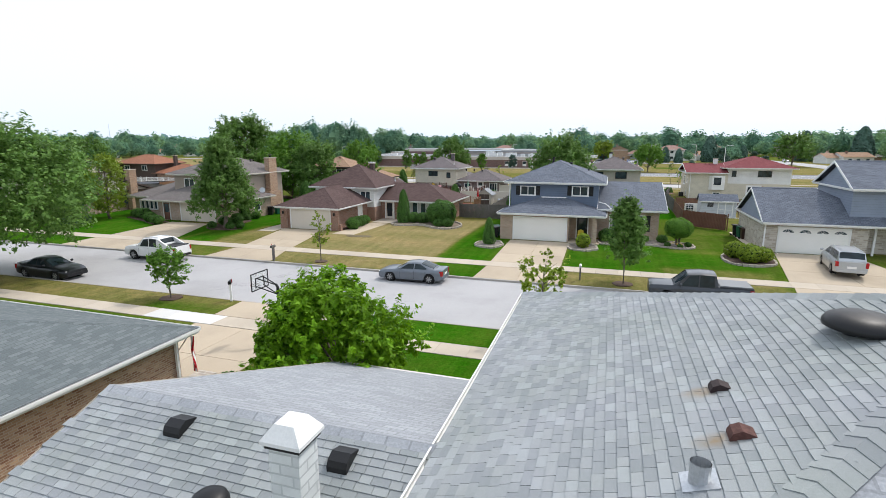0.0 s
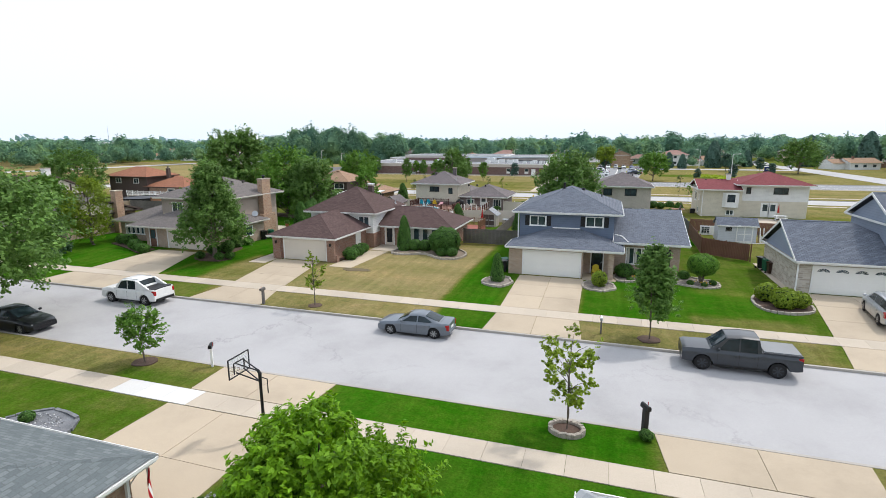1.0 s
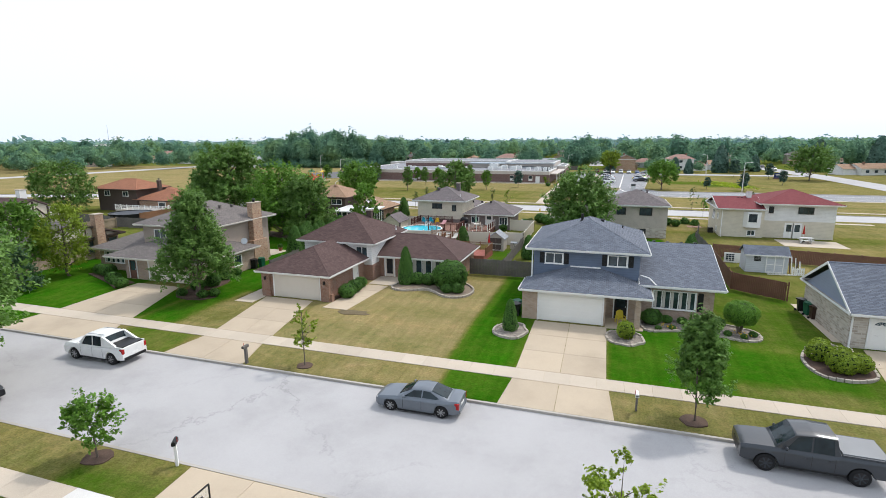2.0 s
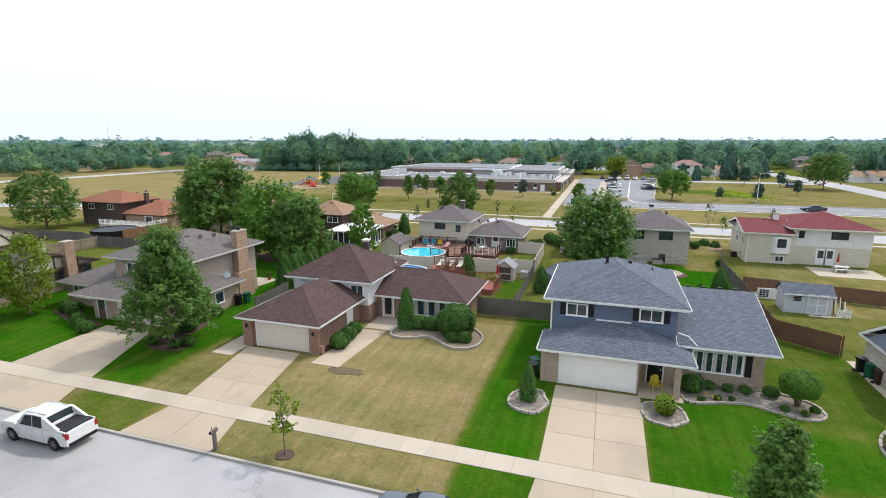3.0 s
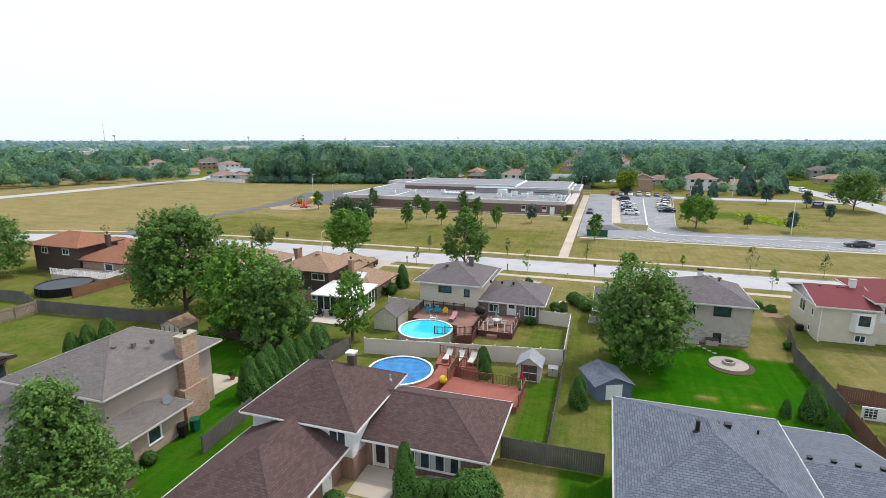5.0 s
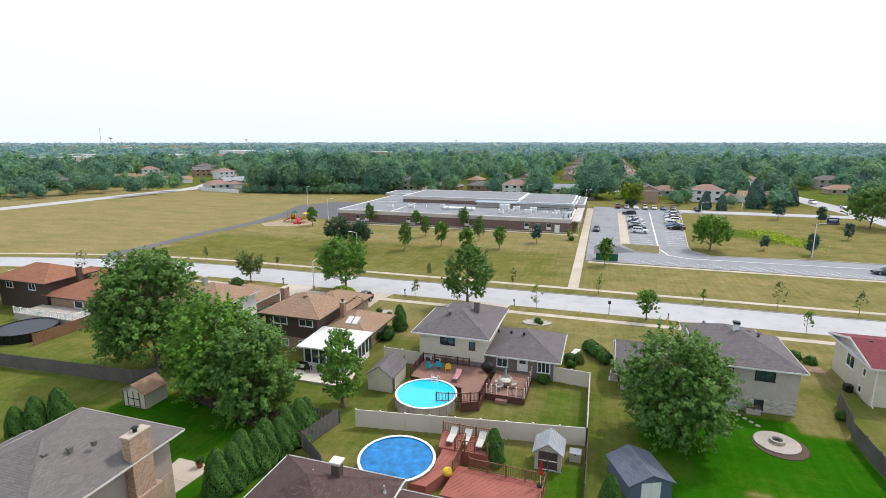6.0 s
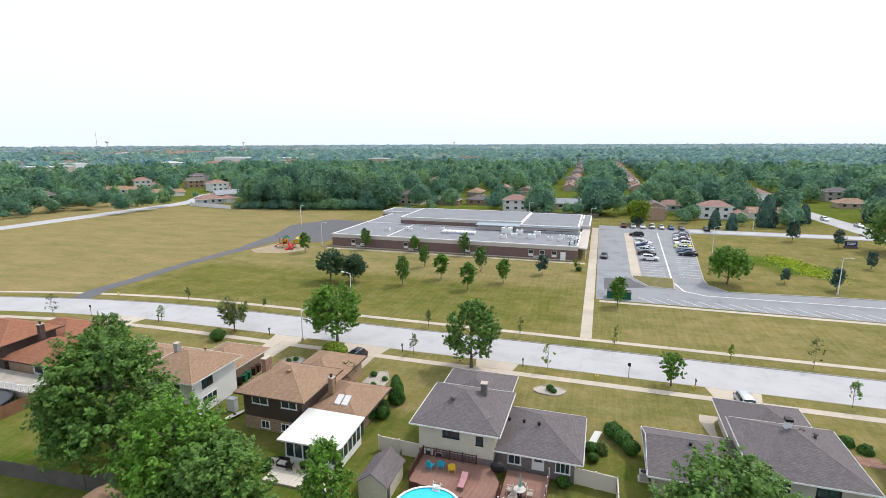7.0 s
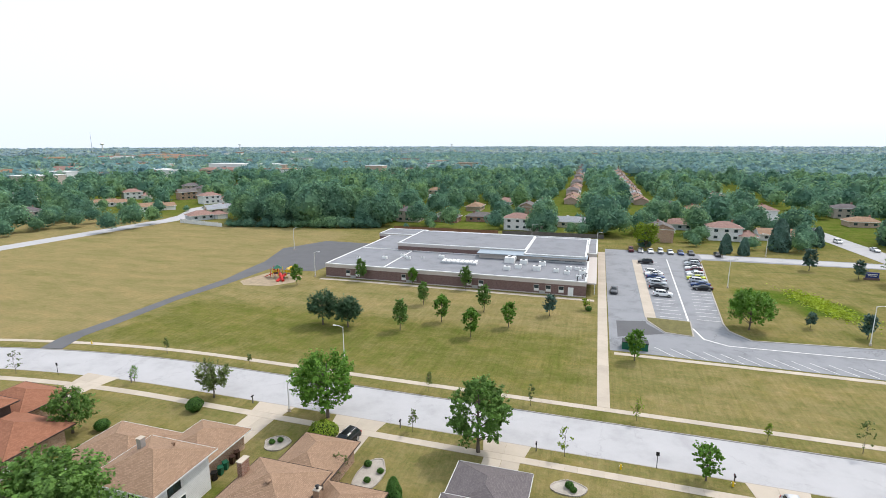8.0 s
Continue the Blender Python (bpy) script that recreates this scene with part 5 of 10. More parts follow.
# ---- fences, sheds, pools, decks ----
def fence(pts, material, label, height=1.8, board=0.145, gap=0.012, cap=False, posts=2.4, z=0.0, group="garden fences"):
    """A board fence along a line: posts, rails and each board."""
    top = thing("fence", (pts[0][0], pts[0][1], z), label, "fence", group)
    loc = Vector(top.location)
    for (xa, ya), (xb, yb) in zip(pts, pts[1:]):
        a, b = Vector((xa, ya, z)), Vector((xb, yb, z))
        d = (b - a)
        n = d.normalized()
        s = Vector((-n.y, n.x, 0))
        ang = math.atan2(n.y, n.x)
        count = max(1, int(d.length / (board + gap)))
        bm = Mesh().box(0, board, -0.012, 0.012, 0.05, height)
        me = bm.data("board")
        me.materials.append(material)
        add_uv(me)
        for k in range(count):
            ob = new("board", me)
            ob.parent = top
            ob.location = a + n * k * (board + gap) + Vector((0, 0, random.uniform(-0.02, 0.02))) - loc
            ob.rotation_euler = (0, 0, ang)
        for k in range(int(d.length / posts) + 1):
            p = a + n * min(k * posts, d.length) + s * 0.07
            part("post", Mesh().box(p.x - 0.05, p.x + 0.05, p.y - 0.05, p.y + 0.05, z, z + height + 0.08), material, top)
        for hgt in (0.35, height - 0.3):
            q0, q1 = a + s * 0.03, b + s * 0.03
            part("rail", Mesh().prism([(q0.x, q0.y), (q1.x, q1.y), (q1.x + s.x * 0.04, q1.y + s.y * 0.04), (q0.x + s.x * 0.04, q0.y + s.y * 0.04)], z + hgt, z + hgt + 0.09), material, top)
    return top


fence([(-17.3, 72.3), (-10.2, 72.4)], FENCE_W, "weathered grey board fence between two houses", 1.75)
fence([(-34.2, 78.9), (-37.6, 81.4), (-36.6, 85.9)], FENCE_W, "weathered grey board fence behind the maroon-roofed house", 1.7)
fence([(-36.6, 86.2), (-42.4, 85.8)], FENCE_W, "weathered picket fence under the trees", 1.2, 0.09, 0.06)
fence([(-38.0, 66.2), (-38.4, 72.3)], FENCE_W, "grey board fence beside the side lawn", 1.5)
fence([(8.2, 97.5), (8.3, 85.5)], FENCE_W, "weathered grey board fence beside the back lawn", 1.7)
fence([(8.3, 85.4), (8.0, 74.0), (11.9, 71.2)], FENCE_R, "red-brown stained board fence", 1.7)
fence([(9.5, 104), (8.5, 98.2)], FENCE_W, "weathered board fence beside the tan house", 1.7)
fence([(9.0, 89.2), (28, 85.5)], FENCE_R, "red-brown stained board fence behind the red-roofed house", 1.6)
FENCE_T = plain("tan_wood", (0.36, 0.29, 0.21, 1), 0.85, var=0.25, scale=3)
fence([(-82.3, 85.0), (-61.8, 86.4), (-59.4, 87.6)], FENCE_W, "dark weathered board fence behind the gardens", 1.7)
fence([(-83.6, 90.8), (-83.4, 101.0)], FENCE_B, "brown stained board fence round a pool deck", 1.6)
fence([(-81.9, 84.6), (-82.6, 77.4)], FENCE_T, "pale tan board fence between two gardens", 1.7)
fence([(-105, 86.2), (-88.4, 87.4), (-82.6, 85.0)], FENCE_W, "grey board fence along the back gardens", 1.6)
fence([(-34.1, 93.2), (-35.2, 99.2)], FENCE_W, "dark grey board fence beside the garden shed", 1.6)


def vinyl_fence(pts, label, height=1.75):
    top = thing("fence", (pts[0][0], pts[0][1], 0), label, "fence", "garden fences")
    for (xa, ya), (xb, yb) in zip(pts, pts[1:]):
        a, b = Vector((xa, ya, 0)), Vector((xb, yb, 0))
        d, n = b - a, (b - a).normalized()
        s = Vector((-n.y, n.x, 0)) * 0.025
        cnt = max(1, round(d.length / 2.4))
        for k in range(cnt + 1):
            p = a + d * k / cnt
            po = part("post", Mesh().box(p.x - 0.065, p.x + 0.065, p.y - 0.065, p.y + 0.065, 0, height + 0.1), VINYL, top)
            part("post_cap", Mesh().tube([(p.x, p.y, height + 0.1), (p.x, p.y, height + 0.16)], [0.11, 0.02], 4), TRIM, po)
            if k < cnt:
                q0, q1 = p, a + d * (k + 1) / cnt
                part("panel", Mesh().prism([tuple((q0 - s)[:2]), tuple((q1 - s)[:2]), tuple((q1 + s)[:2]), tuple((q0 + s)[:2])], 0.06, height), VINYL, top)
                part("rail", Mesh().prism([tuple((q0 - s * 1.8)[:2]), tuple((q1 - s * 1.8)[:2]), tuple((q1 + s * 1.8)[:2]), tuple((q0 + s * 1.8)[:2])], height - 0.12, height + 0.02), VINYL, top)


vinyl_fence([(-34.8, 86.0), (-14.3, 89.2), (-14.4, 100.4), (-18.2, 100.8)], "cream vinyl panel fence round a pool garden")
fence([(-14.1, 72.6), (-14.2, 89.0)], FENCE_W, "low weathered grey board fence along a garden", 1.3, 0.19)
vinyl_fence([(-38.3, 100.4), (-33.6, 100.2)], "cream vinyl panel fence beside the house", 1.7)


def shed(x0, x1, y0, y1, wall_h, ridge, axis, wmat, rmat, label, dside, dmat, trim=None, door_at=None):
    s = thing("garden_shed", ((x0 + x1) / 2, (y0 + y1) / 2, 0), label, "shed", "garden sheds")
    part("wall", Mesh().box(x0, x1, y0, y1, -0.05, wall_h), wmat, s)
    o = 0.2
    r = Mesh()
    e = Mesh()
    if axis == "y":
        xm = (x0 + x1) / 2
        k = (ridge - wall_h) / ((x1 - x0) / 2)
        zl = wall_h - o * k
        r.poly((x0 - o, y1 + o, zl), (x0 - o, y0 - o, zl), (xm, y0 - o, ridge), (xm, y1 + o, ridge))
        r.poly((x1 + o, y0 - o, zl), (x1 + o, y1 + o, zl), (xm, y1 + o, ridge), (xm, y0 - o, ridge))
        for yy in (y0 - 0.002, y1 + 0.002):
            e.poly((x0, yy, wall_h), (x1, yy, wall_h), (xm, yy, ridge - 0.03))
    else:
        ym = (y0 + y1) / 2
        k = (ridge - wall_h) / ((y1 - y0) / 2)
        zl = wall_h - o * k
        r.poly((x0 - o, y0 - o, zl), (x1 + o, y0 - o, zl), (x1 + o, ym, ridge), (x0 - o, ym, ridge))
        r.poly((x1 + o, y1 + o, zl), (x0 - o, y1 + o, zl), (x0 - o, ym, ridge), (x1 + o, ym, ridge))
        for xx in (x0 - 0.002, x1 + 0.002):
            e.poly((xx, y0, wall_h), (xx, y1, wall_h), (xx, ym, ridge - 0.03))
    rb = Mesh()
    rb.v, rb.f = list(r.v), list(r.f)
    for f in r.f:
        rb.poly(*[(r.v[i][0], r.v[i][1], r.v[i][2] - 0.07) for i in reversed(f)])
    for f in r.f:
        for a, b in zip(f, f[1:] + f[:1]):
            va, vb = r.v[a], r.v[b]
            rb.poly((va[0], va[1], va[2] - 0.07), (vb[0], vb[1], vb[2] - 0.07), vb, va)
    part("roof", rb, rmat, s)
    part("gable_wall", e, wmat, s)
    at = {"S": y0, "N": y1, "E": x1, "W": x0}[dside]
    lo, hi = (x0, x1) if dside in "SN" else (y0, y1)
    mid = door_at or (lo + hi) / 2
    for a, b in ((mid - 0.75, mid - 0.01), (mid + 0.01, mid + 0.75)):
        dd = part("door", fbox(Mesh(), dside, at, a, b, 0.05, min(1.85, wall_h - 0.05), 0.0, 0.035), dmat, s)
        part("door_trim", fbox(fbox(Mesh(), dside, at, a + 0.04, b - 0.04, 0.9, 0.98, 0.035, 0.05), dside, at, a + 0.04, b - 0.04, 0.1, 0.18, 0.035, 0.05), trim or dmat, dd)
    return s


shed(-18.2, -16.1, 84.75, 86.9, 1.75, 2.5, "y", SD_TAN, SH_GREY, "small tan shed with dark double doors by the fence", "S", SD_BROWN, TRIM)
sb = shed(-11.9, -8.6, 83.4, 87.0, 1.5, 2.2, "y", SD_BLUE, SH_BLUE, "slate-blue shed with pale door on the lawn", "S", DOORW)
sb.rotation_euler = (0, 0, radians(24))
cs = shed(-59.0, -56.1, 82.6, 85.2, 1.75, 2.5, "y", SD_CREAM, SH_TAN, "cream shed with brown-trimmed double doors and tan roof", "S", SD_CREAM, SD_BROWN)
for u in (-58.32, -57.58, -56.84):
    part("door_frame", fbox(Mesh(), "S", 82.6, u - 0.05, u + 0.05, 0.05, 1.72, 0.04, 0.06), SD_BROWN, cs)
for u in (-58.97, -56.2):
    part("corner_board", fbox(Mesh(), "S", 82.6, u, u + 0.09, 0.0, 1.74, 0.0, 0.02), SD_BROWN, cs)
shed(-37.0, -34.2, 93.0, 97.0, 1.9, 2.9, "y", SD_CREAM, SH_PLUM, "cream shed with grey roof near the pool", "S", SD_CREAM)
ws = shed(11.0, 15.0, 82.1, 84.6, 2.0, 2.75, "x", SD_PALE, SH_BLUE, "pale grey garden shed with white double doors", "S", SD_PALE, TRIM, 13.75)
for u0, u1, v0, v1 in ((12.9, 13.0, 0.02, 1.95), (14.5, 14.6, 0.02, 1.95), (13.7, 13.8, 0.02, 1.95), (12.9, 14.6, 1.88, 1.98), (12.9, 14.6, 0.0, 0.08)):
    part("door_frame", fbox(Mesh(), "S", 82.1, u0, u1, v0, v1, 0.036, 0.06), TRIM, ws)
part("eave_board", fbox(Mesh(), "S", 81.9, 10.8, 15.2, 1.82, 1.95, 0.0, 0.03), TRIM, ws)
lv = part("window", fbox(Mesh(), "S", 82.1, 11.75, 12.4, 1.25, 1.75, 0, 0.03), DARKTRIM, ws, "dark louvred window")
for k in range(3):
    part("louvre", fbox(Mesh(), "S", 82.1, 11.75, 12.4, 1.36 + 0.14 * k, 1.38 + 0.14 * k, 0.03, 0.06), STEEL, lv)
wp_ = thing("old_window", (10.8, 86.4, 0), "white panel with a small lattice window leaning at the fence", "window")
part("panel", Mesh().box(-1.05, 1.05, 0, 0.08, 0, 1.15), TRIM, wp_, local=True)
part("pane", Mesh().box(-0.9, 0.05, -0.02, 0, 0.2, 1.0), GLASS, wp_, local=True)
for k in range(4):
    part("glazing_bar", Mesh().box(-0.9 + 0.3 * k, -0.86 + 0.3 * k, -0.04, -0.02, 0.18, 1.02), TRIM, wp_, local=True)
for k in range(3):
    part("glazing_bar", Mesh().box(-0.9, 0.05, -0.045, -0.021, 0.32 + 0.25 * k, 0.35 + 0.25 * k), TRIM, wp_, local=True)
rk_ = random.Random(77)
wpk = thing("old_fence_panel", (15.9, 81.7, 0), "white picket panel propped beside the shed", "fence panel")
for k in range(6):
    part("picket", Mesh().prism([(-0.6 + 0.2 * k, 0), (-0.46 + 0.2 * k, 0), (-0.46 + 0.2 * k, 0.03), (-0.6 + 0.2 * k, 0.03)], 0, 0.85 + rk_.uniform(-0.08, 0.08)), TRIM, wpk, local=True)
for z in (0.2, 0.6):
    part("rail", Mesh().box(-0.62, 0.56, 0.03, 0.06, z, z + 0.08), TRIM, wpk, local=True)
for k in range(6):
    px, py = 15.35 + 0.2 * k, 82.5 + rk_.uniform(-0.2, 0.3)
    solo("loose_board", Mesh().tube([(px, py, 0), (px + rk_.uniform(-0.3, 0.3), py + 0.5, rk_.uniform(1.1, 1.7))], [0.05, 0.05], 4), TRIM if k % 2 else SD_BROWN, "loose plank leaning beside the shed", "plank", loc=(px, py, 0), group="planks beside the shed")
for k in range(2):
    solo("loose_board", Mesh().prism([(13.0 + 1.1 * k, 81.4), (14.9 + 0.9 * k, 81.6 + 0.1 * k), (14.9 + 0.9 * k, 81.72 + 0.1 * k), (13.0 + 1.1 * k, 81.52)], 0.0, 0.06), TRIM, "white board lying on the grass", "plank", loc=(13.0 + 1.1 * k, 81.4, 0), group="planks beside the shed")



def pool(cx, cy, r, top, wmat, water, label, rim=TRIM):
    p = thing("swimming_pool", (cx, cy, 0), label, "swimming pool", "garden pools")
    side = Mesh()
    n = 24
    for k in range(n):
        a0, a1 = 2 * math.pi * k / n, 2 * math.pi * (k + 1) / n
        side.poly((cx + r * math.cos(a0), cy + r * math.sin(a0), 0), (cx + r * math.cos(a1), cy + r * math.sin(a1), 0), (cx + r * math.cos(a1), cy + r * math.sin(a1), top), (cx + r * math.cos(a0), cy + r * math.sin(a0), top))
    part("pool_wall", side, wmat, p)
    for k in range(n):
        a = 2 * math.pi * k / n
        part("upright", Mesh().box(cx + (r + 0.03) * math.cos(a) - 0.05, cx + (r + 0.03) * math.cos(a) + 0.05, cy + (r + 0.03) * math.sin(a) - 0.05, cy + (r + 0.03) * math.sin(a) + 0.05, 0, top), wmat, p)
        b = 2 * math.pi * (k + 1) / n
        part("rim", Mesh().prism([((r + s) * math.cos(q) + cx, (r + s) * math.sin(q) + cy) for s, q in ((-0.12, a), (0.1, a), (0.1, b), (-0.12, b))], top - 0.03, top + 0.02), rim, p)
    part("water", Mesh().prism([(cx + (r - 0.05) * math.cos(2 * math.pi * k / n), cy + (r - 0.05) * math.sin(2 * math.pi * k / n)) for k in range(n)], top - 0.2, top - 0.08), water, p)
    return p


pl = pool(-30.0, 91.9, 3.05, 1.25, WHITESTONE, WATER, "round above-ground pool with clear turquoise water")
lad = Mesh().tube([(-30.4, 94.6, 0.9), (-30.4, 94.9, 1.9), (-30.3, 95.4, 1.3)], [0.035] * 3, 6).tube([(-29.7, 94.5, 0.9), (-29.7, 94.8, 1.9), (-29.6, 95.3, 1.3)], [0.035] * 3, 6)
for k in range(4):
    lad.box(-30.4, -29.7, 94.35 + 0.1 * k, 94.55 + 0.1 * k, 0.95 + 0.2 * k, 1.0 + 0.2 * k)
part("ladder", lad, TRIM, pl)
pool(-28.7, 81.1, 3.05, 1.25, WHITESTONE, COVER_B, "round above-ground pool under a wrinkled blue cover")
pool(-88.4, 93.2, 3.6, 1.25, BLACK, COVER_K, "round above-ground pool under a dark cover", BLACK)


def deck(pts, z, material, label, rails=(), rail_mat=RAIL, skirt=None, white=False, board_dir="x"):
    """A raised deck: boards, skirt, and railings along the given sides."""
    d = thing("deck", (pts[0][0], pts[0][1], 0), label, "deck", "garden decks")
    part("platform", Mesh().prism(pts, z - 0.2, z - 0.035), skirt or rail_mat, d)
    xs, ys = [p[0] for p in pts], [p[1] for p in pts]
    step = 0.15
    # boards clipped to the outline by scan lines
    k = min(ys)
    while k < max(ys) - 0.02:
        ym = k + step / 2
        cut = []
        for (xa, ya), (xb, yb) in zip(pts, pts[1:] + pts[:1]):
            if (ya - ym) * (yb - ym) < 0:
                cut.append(xa + (xb - xa) * (ym - ya) / (yb - ya))
        cut.sort()
        for a, b in zip(cut[::2], cut[1::2]):
            part("board", Mesh().box(a, b, k, k + step - 0.012, z - 0.035, z), material, d)
        k += step
    sk = Mesh()
    for (xa, ya), (xb, yb) in zip(pts, pts[1:] + pts[:1]):
        sk.poly((xa, ya, 0), (xb, yb, 0), (xb, yb, z - 0.2), (xa, ya, z - 0.2))
    part("skirt", sk, skirt or rail_mat, d)
    for a, b in rails:
        a, b = Vector((a[0], a[1], z)), Vector((b[0], b[1], z))
        v = b - a
        n = v.normalized()
        s = Vector((-n.y, n.x, 0)) * 0.03
        r = part("railing", Mesh().prism([tuple((a - s)[:2]), tuple((b - s)[:2]), tuple((b + s)[:2]), tuple((a + s)[:2])], z + 0.9, z + 0.96).prism([tuple((a - s)[:2]), tuple((b - s)[:2]), tuple((b + s)[:2]), tuple((a + s)[:2])], z + 0.1, z + 0.15), rail_mat, d)
        for j in range(max(2, int(v.length / 1.6) + 1) + 1):
            p = a + v * j / max(2, int(v.length / 1.6) + 1)
            part("post", Mesh().box(p.x - 0.05, p.x + 0.05, p.y - 0.05, p.y + 0.05, z, z + 1.05), TRIM if white else rail_mat, r)
        for j in range(int(v.length / 0.14)):
            p = a + n * (j * 0.14 + 0.07)
            part("baluster", Mesh().box(p.x - 0.015, p.x + 0.015, p.y - 0.015, p.y + 0.015, z + 0.15, z + 0.9), rail_mat, r)
    return d


deck([(-33.0, 95.4), (-27.0, 94.4), (-26.2, 91.4), (-24.6, 92.2), (-24.6, 97.0), (-26.0, 99.6), (-33.0, 99.6)], 1.05, DECK, "red-brown pool deck with dark railings", [((-33, 99.5), (-27.5, 99.5)), ((-33, 95.4), (-33, 99.5)), ((-26.2, 91.4), (-24.6, 92.2)), ((-24.6, 92.2), (-24.6, 96.2)), ((-28.6, 90.0 + 0.9), (-26.3, 91.4))])
dk = deck([(-24.5, 94.6), (-20.5, 94.6), (-20.5, 100.2), (-24.5, 100.2)], 0.75, DECK, "low wooden deck with white posts behind the house", [((-24.4, 94.65), (-23.4, 94.65)), ((-22.2, 94.65), (-20.55, 94.65)), ((-20.55, 94.7), (-20.55, 100.0))], white=True)
part("step", Mesh().box(-23.4, -22.2, 94.1, 94.6, 0, 0.4), DECK, dk)
deck([(-27.6, 78.7), (-25.4, 78.7), (-24.0, 82.0), (-24.0, 85.0), (-26.0, 85.6), (-25.6, 83.0), (-25.7, 80.4)], 1.05, DECK_R, "brick-red pool deck with brown railings", [((-24.0, 81.0), (-24.0, 84.8))], rail_mat=FENCE_B, skirt=DECK_R)
deck([(-26.0, 83.6), (-21.8, 83.6), (-21.8, 86.0), (-26.4, 86.0)], 1.15, DECK_R, "raised brick-red sun deck with brown railings", [((-26.3, 85.9), (-21.9, 85.9)), ((-21.85, 83.7), (-21.85, 85.9)), ((-24.6, 83.65), (-22.9, 83.65))], rail_mat=FENCE_B, skirt=DECK_R)
deck([(-24.4, 78.7), (-17.3, 78.7), (-17.0, 82.2), (-24.0, 82.4)], 0.6, DECK_R, "wide brick-red garden deck with railings", [((-23.0, 82.3), (-17.1, 82.15)), ((-17.15, 78.9), (-17.05, 82.1))], rail_mat=FENCE_B, skirt=DECK_R)
deck([(-97, 97.2), (-85, 97.2), (-85, 101.4), (-97, 101.4)], 1.0, WHITESTONE, "pale deck with white railings beside the covered pool", [((-97, 97.25), (-85, 97.25)), ((-85.05, 97.3), (-85.05, 101.3))], rail_mat=TRIM, skirt=WHITESTONE)
# deck furniture
def lounger(x, y, z, mat, label):
    l = thing("sun_lounger", (x, y, z), label, "sun lounger", "loungers on the decks")
    part("frame", Mesh().box(x - 0.3, x + 0.3, y - 0.9, y + 0.3, z + 0.28, z + 0.33), FENCE_B, l)
    part("backrest", Mesh().prism([(x - 0.3, y + 0.3), (x + 0.3, y + 0.3), (x + 0.3, y + 0.95), (x - 0.3, y + 0.95)], lambda a, b: z + 0.28 + (b - y - 0.3) * 0.6, lambda a, b: z + 0.34 + (b - y - 0.3) * 0.6), mat, l)
    part("cushion", Mesh().box(x - 0.28, x + 0.28, y - 0.88, y + 0.3, z + 0.33, z + 0.4), mat, l)
    for dx in (-0.26, 0.22):
        for dy in (-0.85, 0.2):
            part("leg", Mesh().box(x + dx, x + dx + 0.04, y + dy, y + dy + 0.04, z, z + 0.28), FENCE_B, l)


for k in range(3):
    lounger(-25.2 + 1.25 * k, 84.9, 1.15, CURTAIN, "cream-cushioned lounger on the red deck")
lounger(-28.0, 96.2, 1.05, plain("striped_pink", (0.55, 0.28, 0.30, 1), 0.8, var=0.3), "pink lounger on the pool deck")


def garden_chair(x, y, z, turn, mat, label):
    c = thing("garden_chair", (x, y, z), label, "chair", "chairs on the pool deck")
    part("seat", Mesh().prism([(-0.28, -0.25), (0.28, -0.25), (0.26, 0.3), (-0.26, 0.3)], lambda a, b: 0.36 - b * 0.15, lambda a, b: 0.41 - b * 0.15), mat, c, local=True)
    bk = Mesh()
    for k in range(5):
        w = -0.28 + 0.112 * k
        bk.prism([(w, 0.24), (w + 0.1, 0.24), (w + 0.1, 0.28), (w, 0.28)], 0.3, lambda a, b: 1.02 - 3 * (a * a) * 0.6)
    part("backrest", bk, mat, c, local=True)
    for sx in (-0.33, 0.27):
        part("armrest", Mesh().box(sx, sx + 0.08, -0.32, 0.3, 0.55, 0.58), mat, c, local=True)
        part("leg", Mesh().box(sx, sx + 0.05, -0.3, -0.24, 0, 0.55), mat, c, local=True)
        part("leg", Mesh().box(sx, sx + 0.05, 0.24, 0.3, 0, 0.55), mat, c, local=True)
    c.rotation_euler = (0, 0, radians(turn))


CYAN = plain("turquoise_plastic", (0.02, 0.36, 0.50, 1), 0.4)
YELL = plain("yellow_plastic", (0.75, 0.50, 0.03, 1), 0.4)
garden_chair(-31.6, 97.6, 1.05, 160, CYAN, "turquoise slatted plastic garden chair")
garden_chair(-30.6, 98.0, 1.05, 180, CYAN, "turquoise slatted plastic garden chair")
garden_chair(-29.5, 97.8, 1.05, 200, YELL, "yellow slatted plastic garden chair")
for dx, dy, tn in ((-0.9, 0.2, -90), (0.9, 0.1, 90), (0.1, 1.0, 180), (-0.5, -0.9, -20)):
    garden_chair(-22.8 + dx, 96.6 + dy, 0.75, tn, SD_TAN, "tan garden chair at the parasol table")
tb = thing("garden_table", (-22.8, 96.6, 0.75), "round garden table on the low deck", "table")
part("tabletop", Mesh().disc(0, 0, 0.7, 0.74, 0.55, sides=18), CURTAIN, tb, local=True)
part("leg", Mesh().disc(0, 0, 0, 0.7, 0.05), STEEL, tb, local=True)


def parasol(x, y, z, mat, label, r=0.17, hgt=2.3):
    p = thing("parasol", (x, y, z), label, "parasol", "garden parasols")
    part("pole", Mesh().disc(0, 0, 0, hgt, 0.025, sides=8), TRIM, p, local=True)
    part("base", Mesh().disc(0, 0, 0, 0.08, 0.25, sides=12), BLACK, p, local=True)
    part("canopy", Mesh().tube([(0, 0, hgt * 0.45), (0, 0, hgt * 0.55), (0, 0, hgt)], [r, r * 0.85, 0.03], 8), mat, p, local=True)


